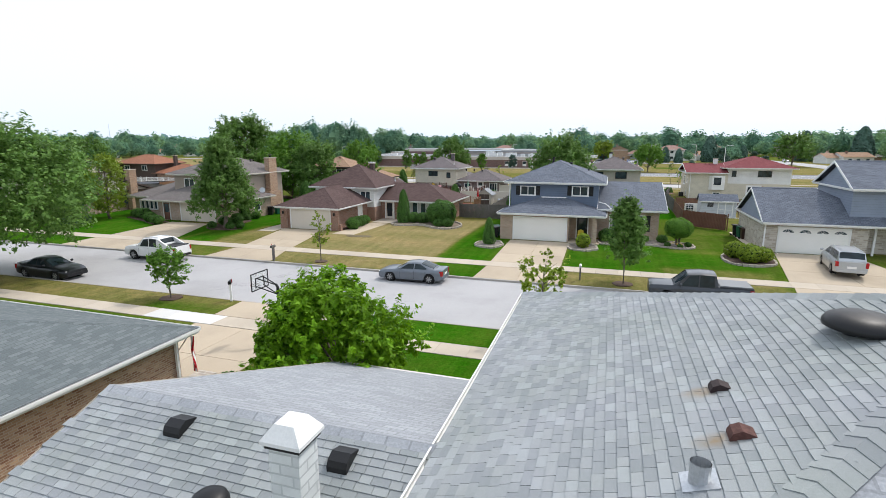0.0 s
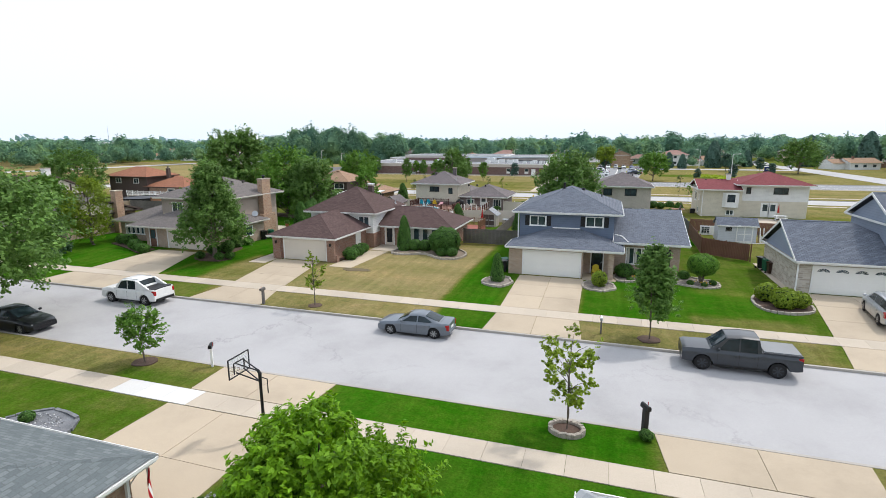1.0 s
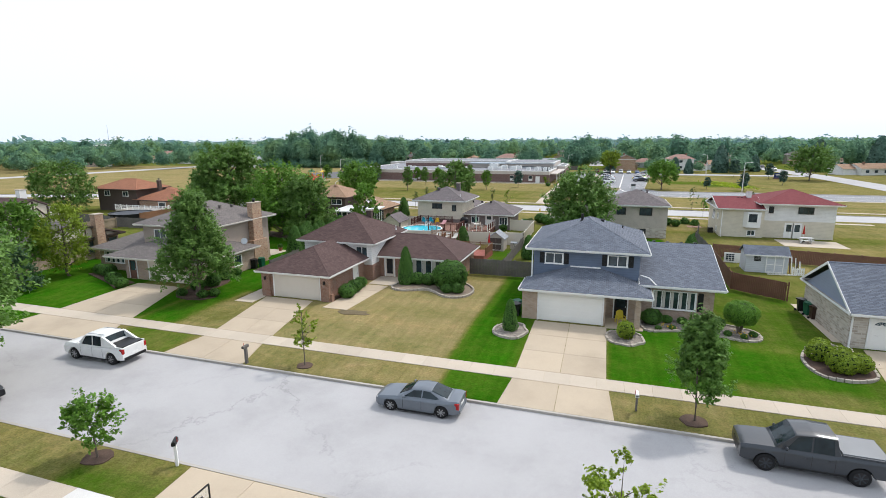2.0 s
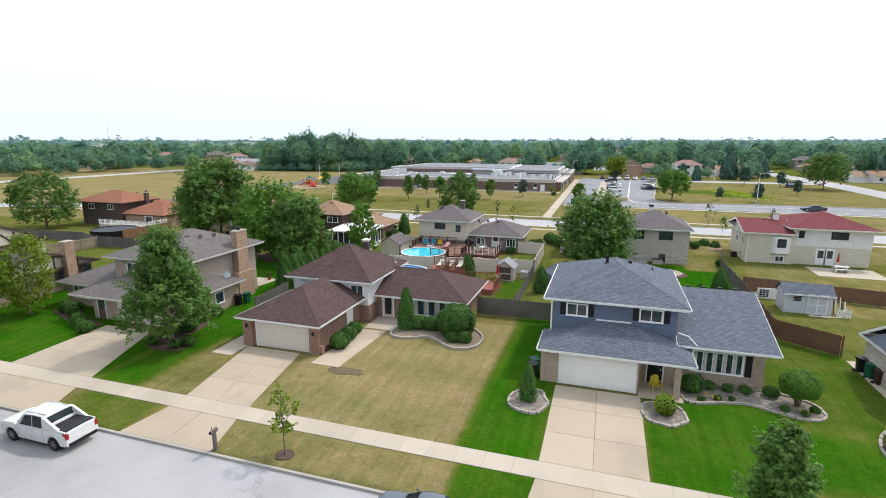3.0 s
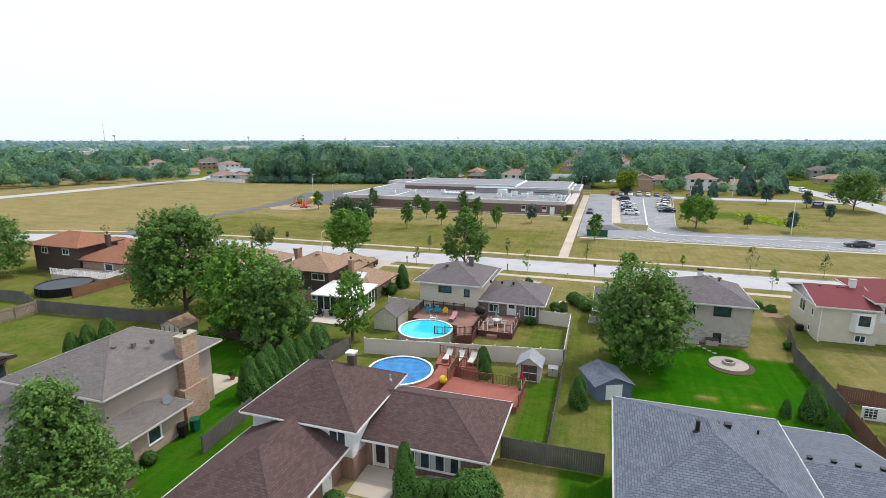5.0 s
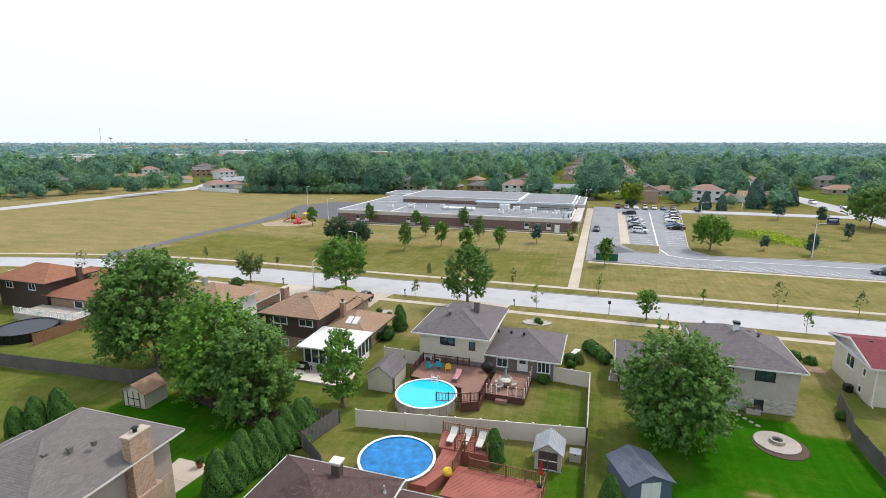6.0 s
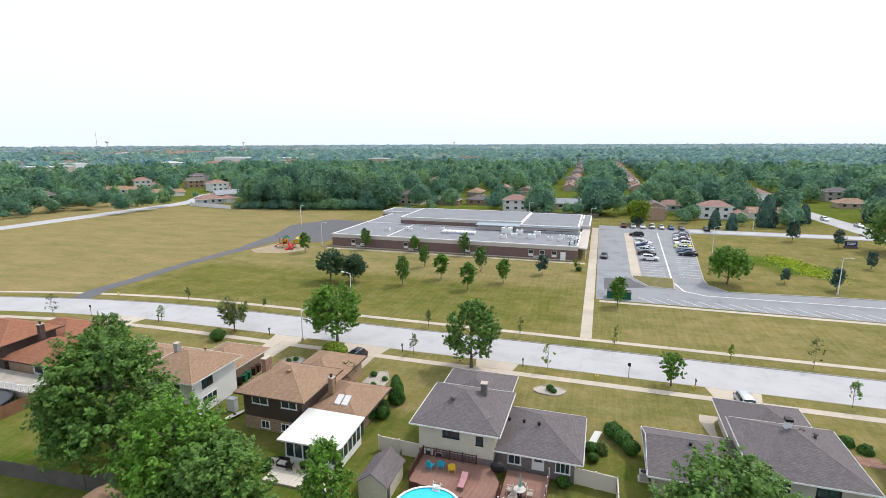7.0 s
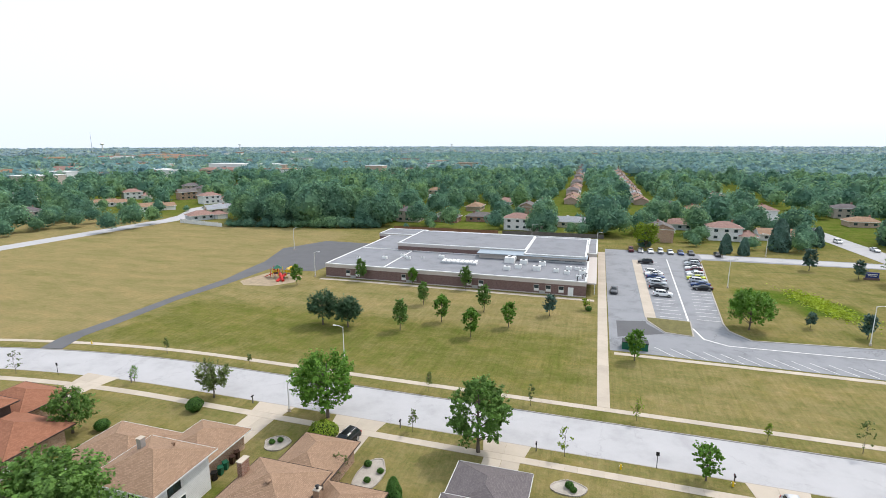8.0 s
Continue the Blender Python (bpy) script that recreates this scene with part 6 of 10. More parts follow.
parasol(-22.8, 96.6, 0.75, plain("sage_cloth", (0.22, 0.36, 0.28, 1), 0.9), "folded sage-green parasol over the table")
parasol(-17.4, 81.9, 0.6, plain("red_cloth", (0.42, 0.02, 0.02, 1), 0.9), "folded red parasol on the deck")
parasol(22.8, 103.2, 0.05, plain("crimson_cloth", (0.42, 0.03, 0.02, 1), 0.9), "folded red parasol on the patio")
fl = Mesh().ball((-24.4, 80.9, 1.0), 0.42, 7, 12, (1, 1, 0.85))
solo("beach_ball", fl, YELL, "large yellow inflatable ball on the deck", "inflatable toy", loc=(-24.4, 80.9, 0.6))
gr = thing("barbecue", (-25.3, 98.9, 1.05), "black covered barbecue grill on the deck", "barbecue")
part("cover", Mesh().ball((0, 0, 0.55), 0.6, 6, 12, (1.2, 0.7, 0.95)), BLACK, gr, local=True)
pt = thing("picnic_table", (22.8, 102.0, 0.05), "small white picnic table on the patio", "table")
part("tabletop", Mesh().box(-0.8, 0.8, -0.4, 0.4, 0.7, 0.75), TRIM, pt, local=True)
for dy in (-0.75, 0.5):
    part("bench", Mesh().box(-0.8, 0.8, dy, dy + 0.25, 0.42, 0.46), TRIM, pt, local=True)
for dx in (-0.6, 0.55):
    part("leg", Mesh().box(dx, dx + 0.05, -0.7, 0.7, 0.3, 0.42).box(dx, dx + 0.05, -0.35, 0.35, 0.0, 0.7), TRIM, pt, local=True)
# fire pit on its round patio
fp = thing("fire_pit", (1.7, 94.7, 0), "round stone patio with a fire pit in the lawn", "fire pit")
part("patio", Mesh().disc(1.7, 94.7, -0.05, 0.14, 1.8, sides=28), WHITESTONE, fp)
part("bed", Mesh().disc(1.85, 94.35, -0.05, 0.05, 2.15, sides=28), MULCH, fp)
for k in range(12):
    a0, a1 = 2 * math.pi * k / 12 + 0.03, 2 * math.pi * (k + 1) / 12 - 0.03
    part("stone", Mesh().prism([(1.7 + r * math.cos(a), 94.7 + r * math.sin(a)) for r, a in ((0.42, a0), (0.62, a0), (0.62, a1), (0.42, a1))], 0.14, 0.42), WHITESTONE, fp)
part("ash_bed", Mesh().disc(1.7, 94.7, 0.14, 0.2, 0.42, sides=16), BLACK, fp)
for k in range(5):
    solo("stepping_stone", Mesh().disc(-0.8 + 0.42 * k, 99.6 - 0.55 * k, 0, 0.05, 0.22, sides=7), WHITESTONE, "flat pale stepping stone in the lawn", "stepping stone", loc=(-0.8 + 0.42 * k, 99.6 - 0.55 * k, 0), group="stepping stones")
bx = thing("storage_box", (-1.0, 99.9, 0), "grey garden storage box against the wall", "storage box")
part("box", Mesh().box(-1.7, -0.3, 99.6, 100.25, 0, 0.55), CURTAIN, bx)
part("lid", Mesh().box(-1.75, -0.25, 99.55, 100.27, 0.55, 0.63), STEEL, bx)


# ---- street furniture ----
def mailbox(x, y, z, post, boxm, label, turn=0, wide=0.1, hgt=1.1):
    m = thing("mailbox", (x, y, z), label, "mailbox", "kerbside mailboxes")
    part("post", Mesh().box(-wide / 2, wide / 2, -wide / 2, wide / 2, 0, hgt + 0.1), post, m, local=True)
    b = Mesh().box(-0.28, 0.22, -0.09, 0.09, hgt, hgt + 0.12)
    b.tube([(-0.28, 0, hgt + 0.12), (0.22, 0, hgt + 0.12)], [0.09, 0.09], 10)
    part("box", b, boxm, m, local=True)
    part("flag", Mesh().box(-0.05, -0.02, 0.09, 0.11, hgt + 0.05, hgt + 0.3), LAMP_R, m, local=True)
    m.rotation_euler = (0, 0, radians(turn))


mailbox(-25.85, 46.85, -0.38, FENCE_W, FENCE_W, "weathered wooden mailbox at the kerb", 90, 0.16)
mailbox(-21.6, 36.75, -0.38, TRIM, BLACK, "black mailbox on a white post", -60, 0.12)
mailbox(0.3, 36.7, -0.38, BLACK, BLACK, "black mailbox on a thick dark post", -60, 0.2, 1.15)
mailbox(-1.6, 47.9, -0.3, FENCE_W, TRIM, "small white mailbox at the kerb", 90, 0.1, 0.9)
for x, y in ((-69.8, 125.4), (-45.6, 125.4), (-26.8, 125.4), (-4.0, 125.4), (-93.6, 125.4)):
    mailbox(x, y, -0.04, FENCE_W, BLACK, "dark mailbox on a post at the kerb", 90, 0.12)
hp = thing("basketball_hoop", (-14.55, 31.8, -0.28), "black pole basketball hoop with clear backboard", "basketball hoop")
part("pole", Mesh().tube([(0, 0, 0), (0, 0, 2.75), (-0.1, 0, 2.9)], [0.075, 0.07, 0.06], 8), BLACK, hp, local=True)
arm = Mesh()
for y in (-0.22, 0.22):
    arm.tube([(0, 0, 2.85), (-0.95, y, 3.15)], [0.03, 0.03], 5).tube([(0, 0, 2.4), (-0.95, y, 2.75)], [0.03, 0.03], 5)
arm.tube([(0.05, 0, 2.6), (0.25, 0.1, 2.5), (0.25, 0.1, 1.9)], [0.025] * 3, 5)
part("arm", arm, BLACK, hp, local=True)
bf = Mesh()
for a, b in (((-0.98, -0.6, 2.6), (-0.98, 0.6, 2.6)), ((-0.98, -0.6, 3.4), (-0.98, 0.6, 3.4)), ((-0.98, -0.6, 2.6), (-0.98, -0.6, 3.4)), ((-0.98, 0.6, 2.6), (-0.98, 0.6, 3.4)), ((-0.98, -0.3, 2.7), (-0.98, -0.3, 3.15)), ((-0.98, 0.3, 2.7), (-0.98, 0.3, 3.15)), ((-0.98, -0.3, 3.15), (-0.98, 0.3, 3.15))):
    bf.tube([a, b], [0.03, 0.03], 5)
bb = part("backboard_frame", bf, BLACK, hp, local=True)
CLEAR, _, cb = base_mat("clear_board", 0.05)
cb.inputs["Transmission Weight"].default_value, cb.inputs["Base Color"].default_value, cb.inputs["IOR"].default_value = 0.9, (0.9, 0.92, 0.92, 1), 1.05
part("backboard", Mesh().box(-0.985, -0.975, -0.59, 0.59, 2.61, 3.39), CLEAR, bb, local=True)
ring = [(-1.25 + 0.23 * math.cos(a), 0.23 * math.sin(a), 2.75) for a in np.linspace(0, 2 * math.pi, 15)]
part("rim", Mesh().tube(ring, [0.014] * 15, 5, cap=False), FENCE_R, bb, local=True)
hp.rotation_euler = (0, 0, radians(0))


def lamp_post(x, y, hgt, label, arm=1.6, turn=0, mat=None):
    l = thing("street_lamp", (x, y, 0), label, "street lamp", "tall lamps")
    part("pole", Mesh().tube([(0, 0, 0), (0, 0, hgt)], [0.11, 0.06], 8), mat or WHITEMETAL, l, local=True)
    part("base", Mesh().disc(0, 0, 0, 0.5, 0.25, sides=10), WALK, l, local=True)
    part("arm", Mesh().tube([(0, 0, hgt - 0.1), (arm * 0.6, 0, hgt + 0.15), (arm, 0, hgt + 0.15)], [0.05] * 3, 6), mat or WHITEMETAL, l, local=True)
    part("lantern", Mesh().box(arm - 0.1, arm + 0.5, -0.13, 0.13, hgt + 0.08, hgt + 0.22), mat or WHITEMETAL, l, local=True)
    l.rotation_euler = (0, 0, radians(turn))


for x, y, hh, tn in ((-62.4, 141.0, 7.5, 180), (-100.5, 195.2, 7.5, 0), (-128.4, 227.3, 8, 90), (14.2, 216.6, 8, 0), (31.5, 179.4, 8, 0), (35.9, 263.9, 8, 180), (-45, 263, 8, 0), (-20.6, 250, 8, 0), (-63.0, 124.8, 5, 90)):
    lamp_post(x, y, hh, "tall pale metal lamp post", 1.4, tn)
for x, y in ((-12.3, 126.0), (-108.2, 124.0)):
    g = thing("street_sign", (x, y, 0), "small sign on a thin post at the kerb", "sign", "kerb signs")
    part("post", Mesh().disc(0, 0, 0, 2.2, 0.04, sides=6), BLACK, g, local=True)
    part("board", Mesh().box(-0.2, 0.2, -0.02, 0.02, 1.7, 2.2), BLACK, g, local=True)
for x, y in ((-16.5, 124.6), (-115.6, 136.2), (-4.2, 125.0)):
    g = thing("fire_hydrant", (x, y, -0.03), "small yellow and white fire hydrant", "fire hydrant", "hydrants")
    part("barrel", Mesh().tube([(0, 0, 0), (0, 0, 0.5), (0, 0, 0.62), (0, 0, 0.7)], [0.13, 0.13, 0.1, 0.03], 10), YELL, g, local=True)
    part("outlet", Mesh().tube([(-0.22, 0, 0.42), (0.22, 0, 0.42)], [0.06, 0.06], 8), TRIM, g, local=True)
# flag on the neighbour's corner
fg = thing("flag", (-14.62, 25.75, 2.2), "striped red and white flag hanging from a short pole", "flag")
part("pole", Mesh().tube([(0, 0, -0.6), (0.35, 0.5, 0.2)], [0.02, 0.02], 6), TRIM, fg, local=True)
for k in range(9):
    st = Mesh()
    for j in range(8):
        za, zb = 0.15 - j * 0.17, 0.15 - (j + 1) * 0.17
        ox = lambda z, i: 0.3 + 0.05 * i + 0.04 * math.sin(z * 5 + i * 0.9)
        oy = lambda z, i: 0.45 - 0.04 * i + 0.05 * math.cos(z * 4 + i * 1.3)
        st.poly((ox(za, k), oy(za, k), za), (ox(za, k + 1), oy(za, k + 1), za), (ox(zb, k + 1), oy(zb, k + 1), zb), (ox(zb, k), oy(zb, k), zb))
    part("stripe", st, plain("flag_red", (0.42, 0.012, 0.02, 1), 0.8) if k % 2 == 0 else TRIM, fg, local=True)
cn = Mesh()
for i in range(4):
    cn.poly((0.29 + 0.05 * i, 0.455 - 0.04 * i, 0.16), (0.34 + 0.05 * i, 0.415 - 0.04 * i, 0.16), (0.34 + 0.05 * i, 0.41 - 0.04 * i, -0.5), (0.29 + 0.05 * i, 0.45 - 0.04 * i, -0.5))
part("canton", cn, plain("flag_blue", (0.012, 0.02, 0.12, 1), 0.8), fg, local=True)


# ---- bins ----
def bin_(x, y, z, mat, label, turn=0):
    b = thing("wheelie_bin", (x, y, z), label, "bin", "household bins")
    part("body", Mesh().tube([(0, 0, 0.05), (0, 0, 1.0)], [0.33, 0.42], 4), mat, b, local=True)
    part("lid", Mesh().prism([(-0.32, -0.36), (0.32, -0.36), (0.32, 0.34), (-0.32, 0.34)], 1.0, lambda p, q: 1.06 + (q + 0.36) * 0.05), mat, b, local=True)
    for s in (-0.3, 0.24):
        part("wheel", Mesh().tube([(s, 0.28, 0.1), (s + 0.06, 0.28, 0.1)], [0.1, 0.1], 8), RUBBER, b, local=True)
    b.rotation_euler = (0, 0, radians(turn))


GREENP = plain("green_plastic", (0.012, 0.11, 0.06, 1), 0.5)
BROWNP = plain("brown_plastic", (0.05, 0.025, 0.018, 1), 0.5)
for x, y, z, mt, lb in ((12.2, 68.6, 0, BLACK, "black wheelie bin on a side path"), (12.4, 67.6, 0, GREENP, "green wheelie bin on a side path"), (12.5, 66.6, 0, BROWNP, "brown wheelie bin on a side path"), (-10.3, 61.3, 0, GREENP, "green wheelie bin beside the garage"), (-10.3, 60.5, 0, BLACK, "dark wheelie bin beside the garage"), (-41.2, 67.6, 0, BLACK, "black wheelie bin beside the brick wall"), (-40.9, 68.5, 0, GREENP, "green wheelie bin beside the brick wall"),
                        (-62.4, 108.5, 0, BLACK, "black wheelie bin beside the garage"), (-62.4, 109.6, 0, GREENP, "green wheelie bin beside the garage"), (-62.5, 110.6, 0, GREENP, "green wheelie bin beside the garage"), (-62.5, 111.8, 0, BROWNP, "brown wheelie bin beside the garage"), (-62.6, 112.8, 0, BROWNP, "brown wheelie bin beside the garage")):
    bin_(x, y, z, mt, lb, random.uniform(-20, 20) + 45)
strip("side_path", span(61.5, 70.5, 5, 12.0, 12.65), WALK, "narrow concrete path beside the stone garage", "garden path")
dm = thing("skip_container", (-12.6, 164.6, 0.04), "dark green rubbish container beside the lot", "skip")
part("body", Mesh().prism([(-15.0, 163.6), (-10.3, 163.6), (-10.3, 165.6), (-15.0, 165.6)], 0.045, 1.5), GREENP, dm)
part("lid", Mesh().box(-15.05, -10.25, 163.5, 165.7, 1.5, 1.58), BLACK, dm)

garden_chair(-2.2, 60.9, 0.06, 20, plain("yellow_plastic", (0.62, 0.5, 0.05, 1), 0.5), "yellow chair on the front porch")

# stone pillar, crumpled cover and bin at the brick neighbour's corner
pl = thing("stone_pillar", (-13.95, 26.1, -0.3), "stacked brown stone pillar at the corner of the brick house", "pillar")
rp = random.Random(8)
for k in range(6):
    for sx, sy in ((-0.16, -0.16), (0.16, 0.16)) if k % 2 else ((-0.16, 0.16), (0.16, -0.16)):
        w = rp.uniform(0.13, 0.18)
        part("stone", Mesh().box(sx - w, sx + w, -0.33 if k % 2 else sy - 0.17, 0.33 if k % 2 else sy + 0.17, 0.16 * k, 0.16 * k + 0.15), STONE, pl, local=True)
part("cap", Mesh().box(-0.38, 0.38, -0.38, 0.38, 0.96, 1.04), STONE, pl, local=True)
tarp = Mesh()
nu, nv = 26, 8
for i in range(nu + 1):
    for j in range(nv + 1):
        u, v = i / nu, j / nv
        ridge = math.sin(math.pi * v) * (0.26 + 0.16 * math.sin(u * 9)) * math.sin(math.pi * min(1, u * 1.3 + 0.05))
        tarp.v.append((0.75 * v + 0.12 * math.sin(u * 17 + v * 5), 2.3 * u, max(0.0, ridge + 0.07 * math.sin(u * 31 + v * 13) * math.sin(math.pi * v)) + 0.015))
for i in range(nu):
    for j in range(nv):
        q = i * (nv + 1) + j
        tarp.f.append((q, q + 1, q + nv + 2, q + nv + 1))
solo("crumpled_cover", tarp, plain("brown_cover", (0.24, 0.115, 0.085, 1), 0.6, var=0.3, scale=1.5), "crumpled reddish-brown cover lying along the brick wall", "tarpaulin", loc=(-14.25, 23.6, -0.28))
bin_(-13.75, 22.9, -0.28, plain("dark_green_plastic", (0.012, 0.05, 0.035, 1), 0.5), "dark green bin beside the brick wall", 80)
# loose grey pebbles in the two gravel beds
pb = Mesh()
for k in range(1500):
    if k < 1000:
        y = rp.uniform(24.1, 28.2)
        x = rp.uniform(-14.1, -12.4 - 0.16 * abs(y - 26.4))
    else:
        an, rd = rp.uniform(0, 6.283), 1.75 * math.sqrt(rp.random())
        x, y = -24.4 + rd * math.cos(an), 28.6 + rd * math.sin(an)
    r, zc = rp.uniform(0.03, 0.065), -0.2
    i = len(pb.v)
    pb.v += [(x - r, y, zc), (x, y - r * 0.8, zc), (x + r, y, zc), (x, y + r * 0.8, zc), (x, y, zc + r * 0.7)]
    pb.f += [(i, i + 1, i + 4), (i + 1, i + 2, i + 4), (i + 2, i + 3, i + 4), (i + 3, i, i + 4)]
pbm, pt, pbb = base_mat("grey_pebbles", 0.85)
pt.links.new(ramp(pt, pt.nodes.new("ShaderNodeNewGeometry").outputs["Random Per Island"], [(0.0, grey(0.12)), (0.5, (0.27, 0.28, 0.30, 1)), (1.0, grey(0.55))]), pbb.inputs["Base Color"])
solo("pebbles", pb, pbm, "loose grey and white pebbles in the gravel beds", "gravel", "stuff")
# terrace before the white sunroom
tr = thing("terrace", (-44, 94, 0), "pale grey boarded terrace before the white sunroom", "deck")
for k in range(16):
    part("board", Mesh().box(-47.0 + 0.46 * k, -46.56 + 0.46 * k, 92.4, 95.75, 0.0, 0.22), VINYL, tr)
garden_chair(-45.3, 94.6, 0.22, 190, BLACK, "black chair on the sunroom terrace")
garden_chair(-42.4, 94.7, 0.22, 170, FENCE_B, "brown chair on the sunroom terrace")


# ---- school ----
sc = thing("school", (-60, 215, 0), "low brick school with flat pale roofs", "school")
BAND = plain("pale_band", (0.50, 0.45, 0.41, 1), 0.7, var=0.08)


def flat_block(x0, x1, y0, y1, z1, band=1.1, roof=ROOFMEM, wall=BR_SCHOOL):
    part("wall", Mesh().box(x0, x1, y0, y1, -0.1, z1 - band), wall, sc)
    part("fascia", Mesh().box(x0 - 0.08, x1 + 0.08, y0 - 0.08, y1 + 0.08, z1 - band, z1 - 0.12), BAND, sc)
    part("coping", Mesh().box(x0 - 0.14, x1 + 0.14, y0 - 0.14, y0 + 0.35, z1 - 0.12, z1 + 0.12).box(x0 - 0.14, x1 + 0.14, y1 - 0.35, y1 + 0.14, z1 - 0.12, z1 + 0.12).box(x0 - 0.14, x0 + 0.35, y0, y1, z1 - 0.12, z1 + 0.12).box(x1 - 0.35, x1 + 0.14, y0, y1, z1 - 0.12, z1 + 0.12), WHITEMETAL, sc)
    part("roof", Mesh().box(x0, x1, y0, y1, z1 - 0.12, z1 - 0.02), roof, sc)


flat_block(-97.6, -22.7, 196.6, 221, 4.0)
flat_block(-97.6, -84, 221, 246, 4.0)
flat_block(-102.0, -86, 246, 258, 4.6)
flat_block(-84.2, -41.7, 221.0, 246.0, 6.4, 1.0)
flat_block(-41.6, -23.5, 217.0, 246.0, 6.1, 1.4, wall=STEEL)
flat_block(-23.4, -20.4, 232, 258, 4.2)
flat_block(-84, -23, 246, 258, 4.4)
part("clerestory", Mesh().box(-55.5, -23.6, 217.2, 221.0, 4.0, 5.7), BAND, sc)
part("window_band", Mesh().box(-36, -24.6, 216.93, 217.0, 4.5, 5.1), GLASS, sc)
part("metal_roof", Mesh().prism([(-56, 216.0), (-23, 216.0), (-23, 221.2), (-56, 221.2)], lambda x, y: 5.6 + (y - 216) * 0.05, lambda x, y: 5.75 + (y - 216) * 0.05), plain("blue_metal", (0.36, 0.42, 0.47, 1), 0.4, 0.4), sc)
for x in (-90.3, -87.2, -72.8, -69.6, -53.6, -50.3, -35.3, -32.2, -28.9):
    wi = part("window", Mesh().box(x - 0.7, x + 0.7, 196.52, 196.6, 0.7, 2.5), BAND, sc)
    part("pane", Mesh().box(x - 0.6, x + 0.6, 196.49, 196.52, 0.8, 1.45), WHITEMETAL, wi)
    part("pane", Mesh().box(x - 0.6, x + 0.6, 196.49, 196.52, 1.5, 2.4), GLASS, wi)
part("door", Mesh().box(-27.2, -25.8, 196.5, 196.6, 0, 2.3), TRIM, sc)
part("base_course", Mesh().box(-97.7, -22.6, 196.54, 196.6, -0.1, 0.25), BAND, sc)
for x in (-88.7, -71.2, -52, -33.8):
    part("unit_vent", Mesh().box(x - 0.8, x + 0.8, 196.4, 196.6, 0.2, 0.9), STEEL, sc)
for k in range(6):
    part("canopy_post", Mesh().disc(-20.6, 200 + k * 6, 0, 2.9, 0.1, sides=6), WHITEMETAL, sc)
part("canopy", Mesh().box(-22.7, -20.2, 199, 232, 2.9, 3.2), BAND, sc)
RT = [(-91, 205, .6), (-83, 207, .9), (-79, 212, .8), (-76, 209, .8), (-77.5, 210.5, .6), (-72, 211, .5), (-66.5, 213, 1), (-44.5, 204, 1.1), (-45.2, 213, 1.8), (-41.8, 207, 1.1), (-41, 212.5, 1.3), (-36.4, 206, 1.3), (-35.5, 212, 1.2), (-31, 205.5, .9), (-28, 204, .9), (-27.8, 209, 1), (-25.6, 209.5, .8), (-24, 205, 1.0), (-23.9, 209, .8), (-24.8, 200.5, .8), (-45, 215.5, 1.6)]
for x, y, s in RT:
    u = part("roof_unit", Mesh().box(x - s * 0.8, x + s * 0.8, y - s * 0.6, y + s * 0.6, 3.98, 4.0 + s * 0.95).box(x - s * 0.6, x + s * 0.6, y - s * 0.4, y + s * 0.4, 4.0 + s * 0.95, 4.05 + s * 0.95), WHITEMETAL, sc)
    part("fan_grille", Mesh().disc(x, y, 4.05 + s * 0.95, 4.1 + s * 0.95, s * 0.32, sides=10), BLACK, u)
for k in range(8):
    part("skylight", Mesh().box(-64.6 + k * 1.35, -63.7 + k * 1.35, 207.0, 210.0, 3.98, 4.7), TRIM, sc)
part("skylight_kerb", Mesh().box(-65, -54, 206.6, 207, 3.98, 4.5), STEEL, sc)
for a in (-2, 0.6, 2.1):
    part("vent_pipe", Mesh().tube([(-24 + a * 0.5, 199.5 + a, 4), (-24 + a * 0.5, 199.5 + a, 5.1), (-23.7 + a * 0.5, 199.5 + a, 5.2)], [0.12] * 3, 6), BLACK, sc)
part("roof_divider", Mesh().box(-79.2, -78.8, 197, 221, 3.98, 4.12), WHITEMETAL, sc)

# playground
solo("play_area", Mesh().prism([(-118.9, 184.6), (-115, 181.2), (-107, 182.6), (-103, 187.6), (-103.8, 193.6), (-108.6, 196.3), (-116.8, 195.4)], -0.1, 0.03), plain("wood_chips", (0.42, 0.33, 0.22, 1), 0.95, var=0.35, scale=3), "wood-chip play area beside the school", "play area", kind="structure")
pg = thing("climbing_frame", (-110, 190.5, 0), "red and yellow playground frame with slides", "climbing frame")
REDP = plain("red_plastic", (0.55, 0.02, 0.015, 1), 0.35)
for x, y in ((-111.5, 190), (-109.5, 190), (-111.5, 192), (-109.5, 192), (-107.5, 191), (-107.5, 193)):
    part("post", Mesh().disc(x, y, 0, 3.2, 0.08, sides=6), YELL, pg)
part("platform", Mesh().box(-111.5, -109.5, 190, 192, 1.4, 1.5).box(-109.5, -107.5, 191, 193, 1.1, 1.2), BROWNP, pg)
part("roof", Mesh().tube([(-110.5, 191, 3.0), (-110.5, 191, 3.9)], [1.7, 0.1], 4), GREENP, pg)
part("slide", Mesh().prism([(-114.6, 190.2), (-111.5, 190.2), (-111.5, 191.0), (-114.6, 191.0)], lambda x, y: 0.1 + (x + 114.6) * 0.42, lambda x, y: 0.3 + (x + 114.6) * 0.45), REDP, pg)
part("slide", Mesh().tube([(-109, 190, 1.6), (-108, 188.8, 1.2), (-107, 188, 0.5), (-106.4, 187.6, 0.3)], [0.4] * 4, 8), REDP, pg)
part("panel", Mesh().box(-111.6, -111.4, 190, 192, 1.6, 2.3).box(-109.5, -107.6, 193, 193.1, 1.3, 2.0), YELL, pg)
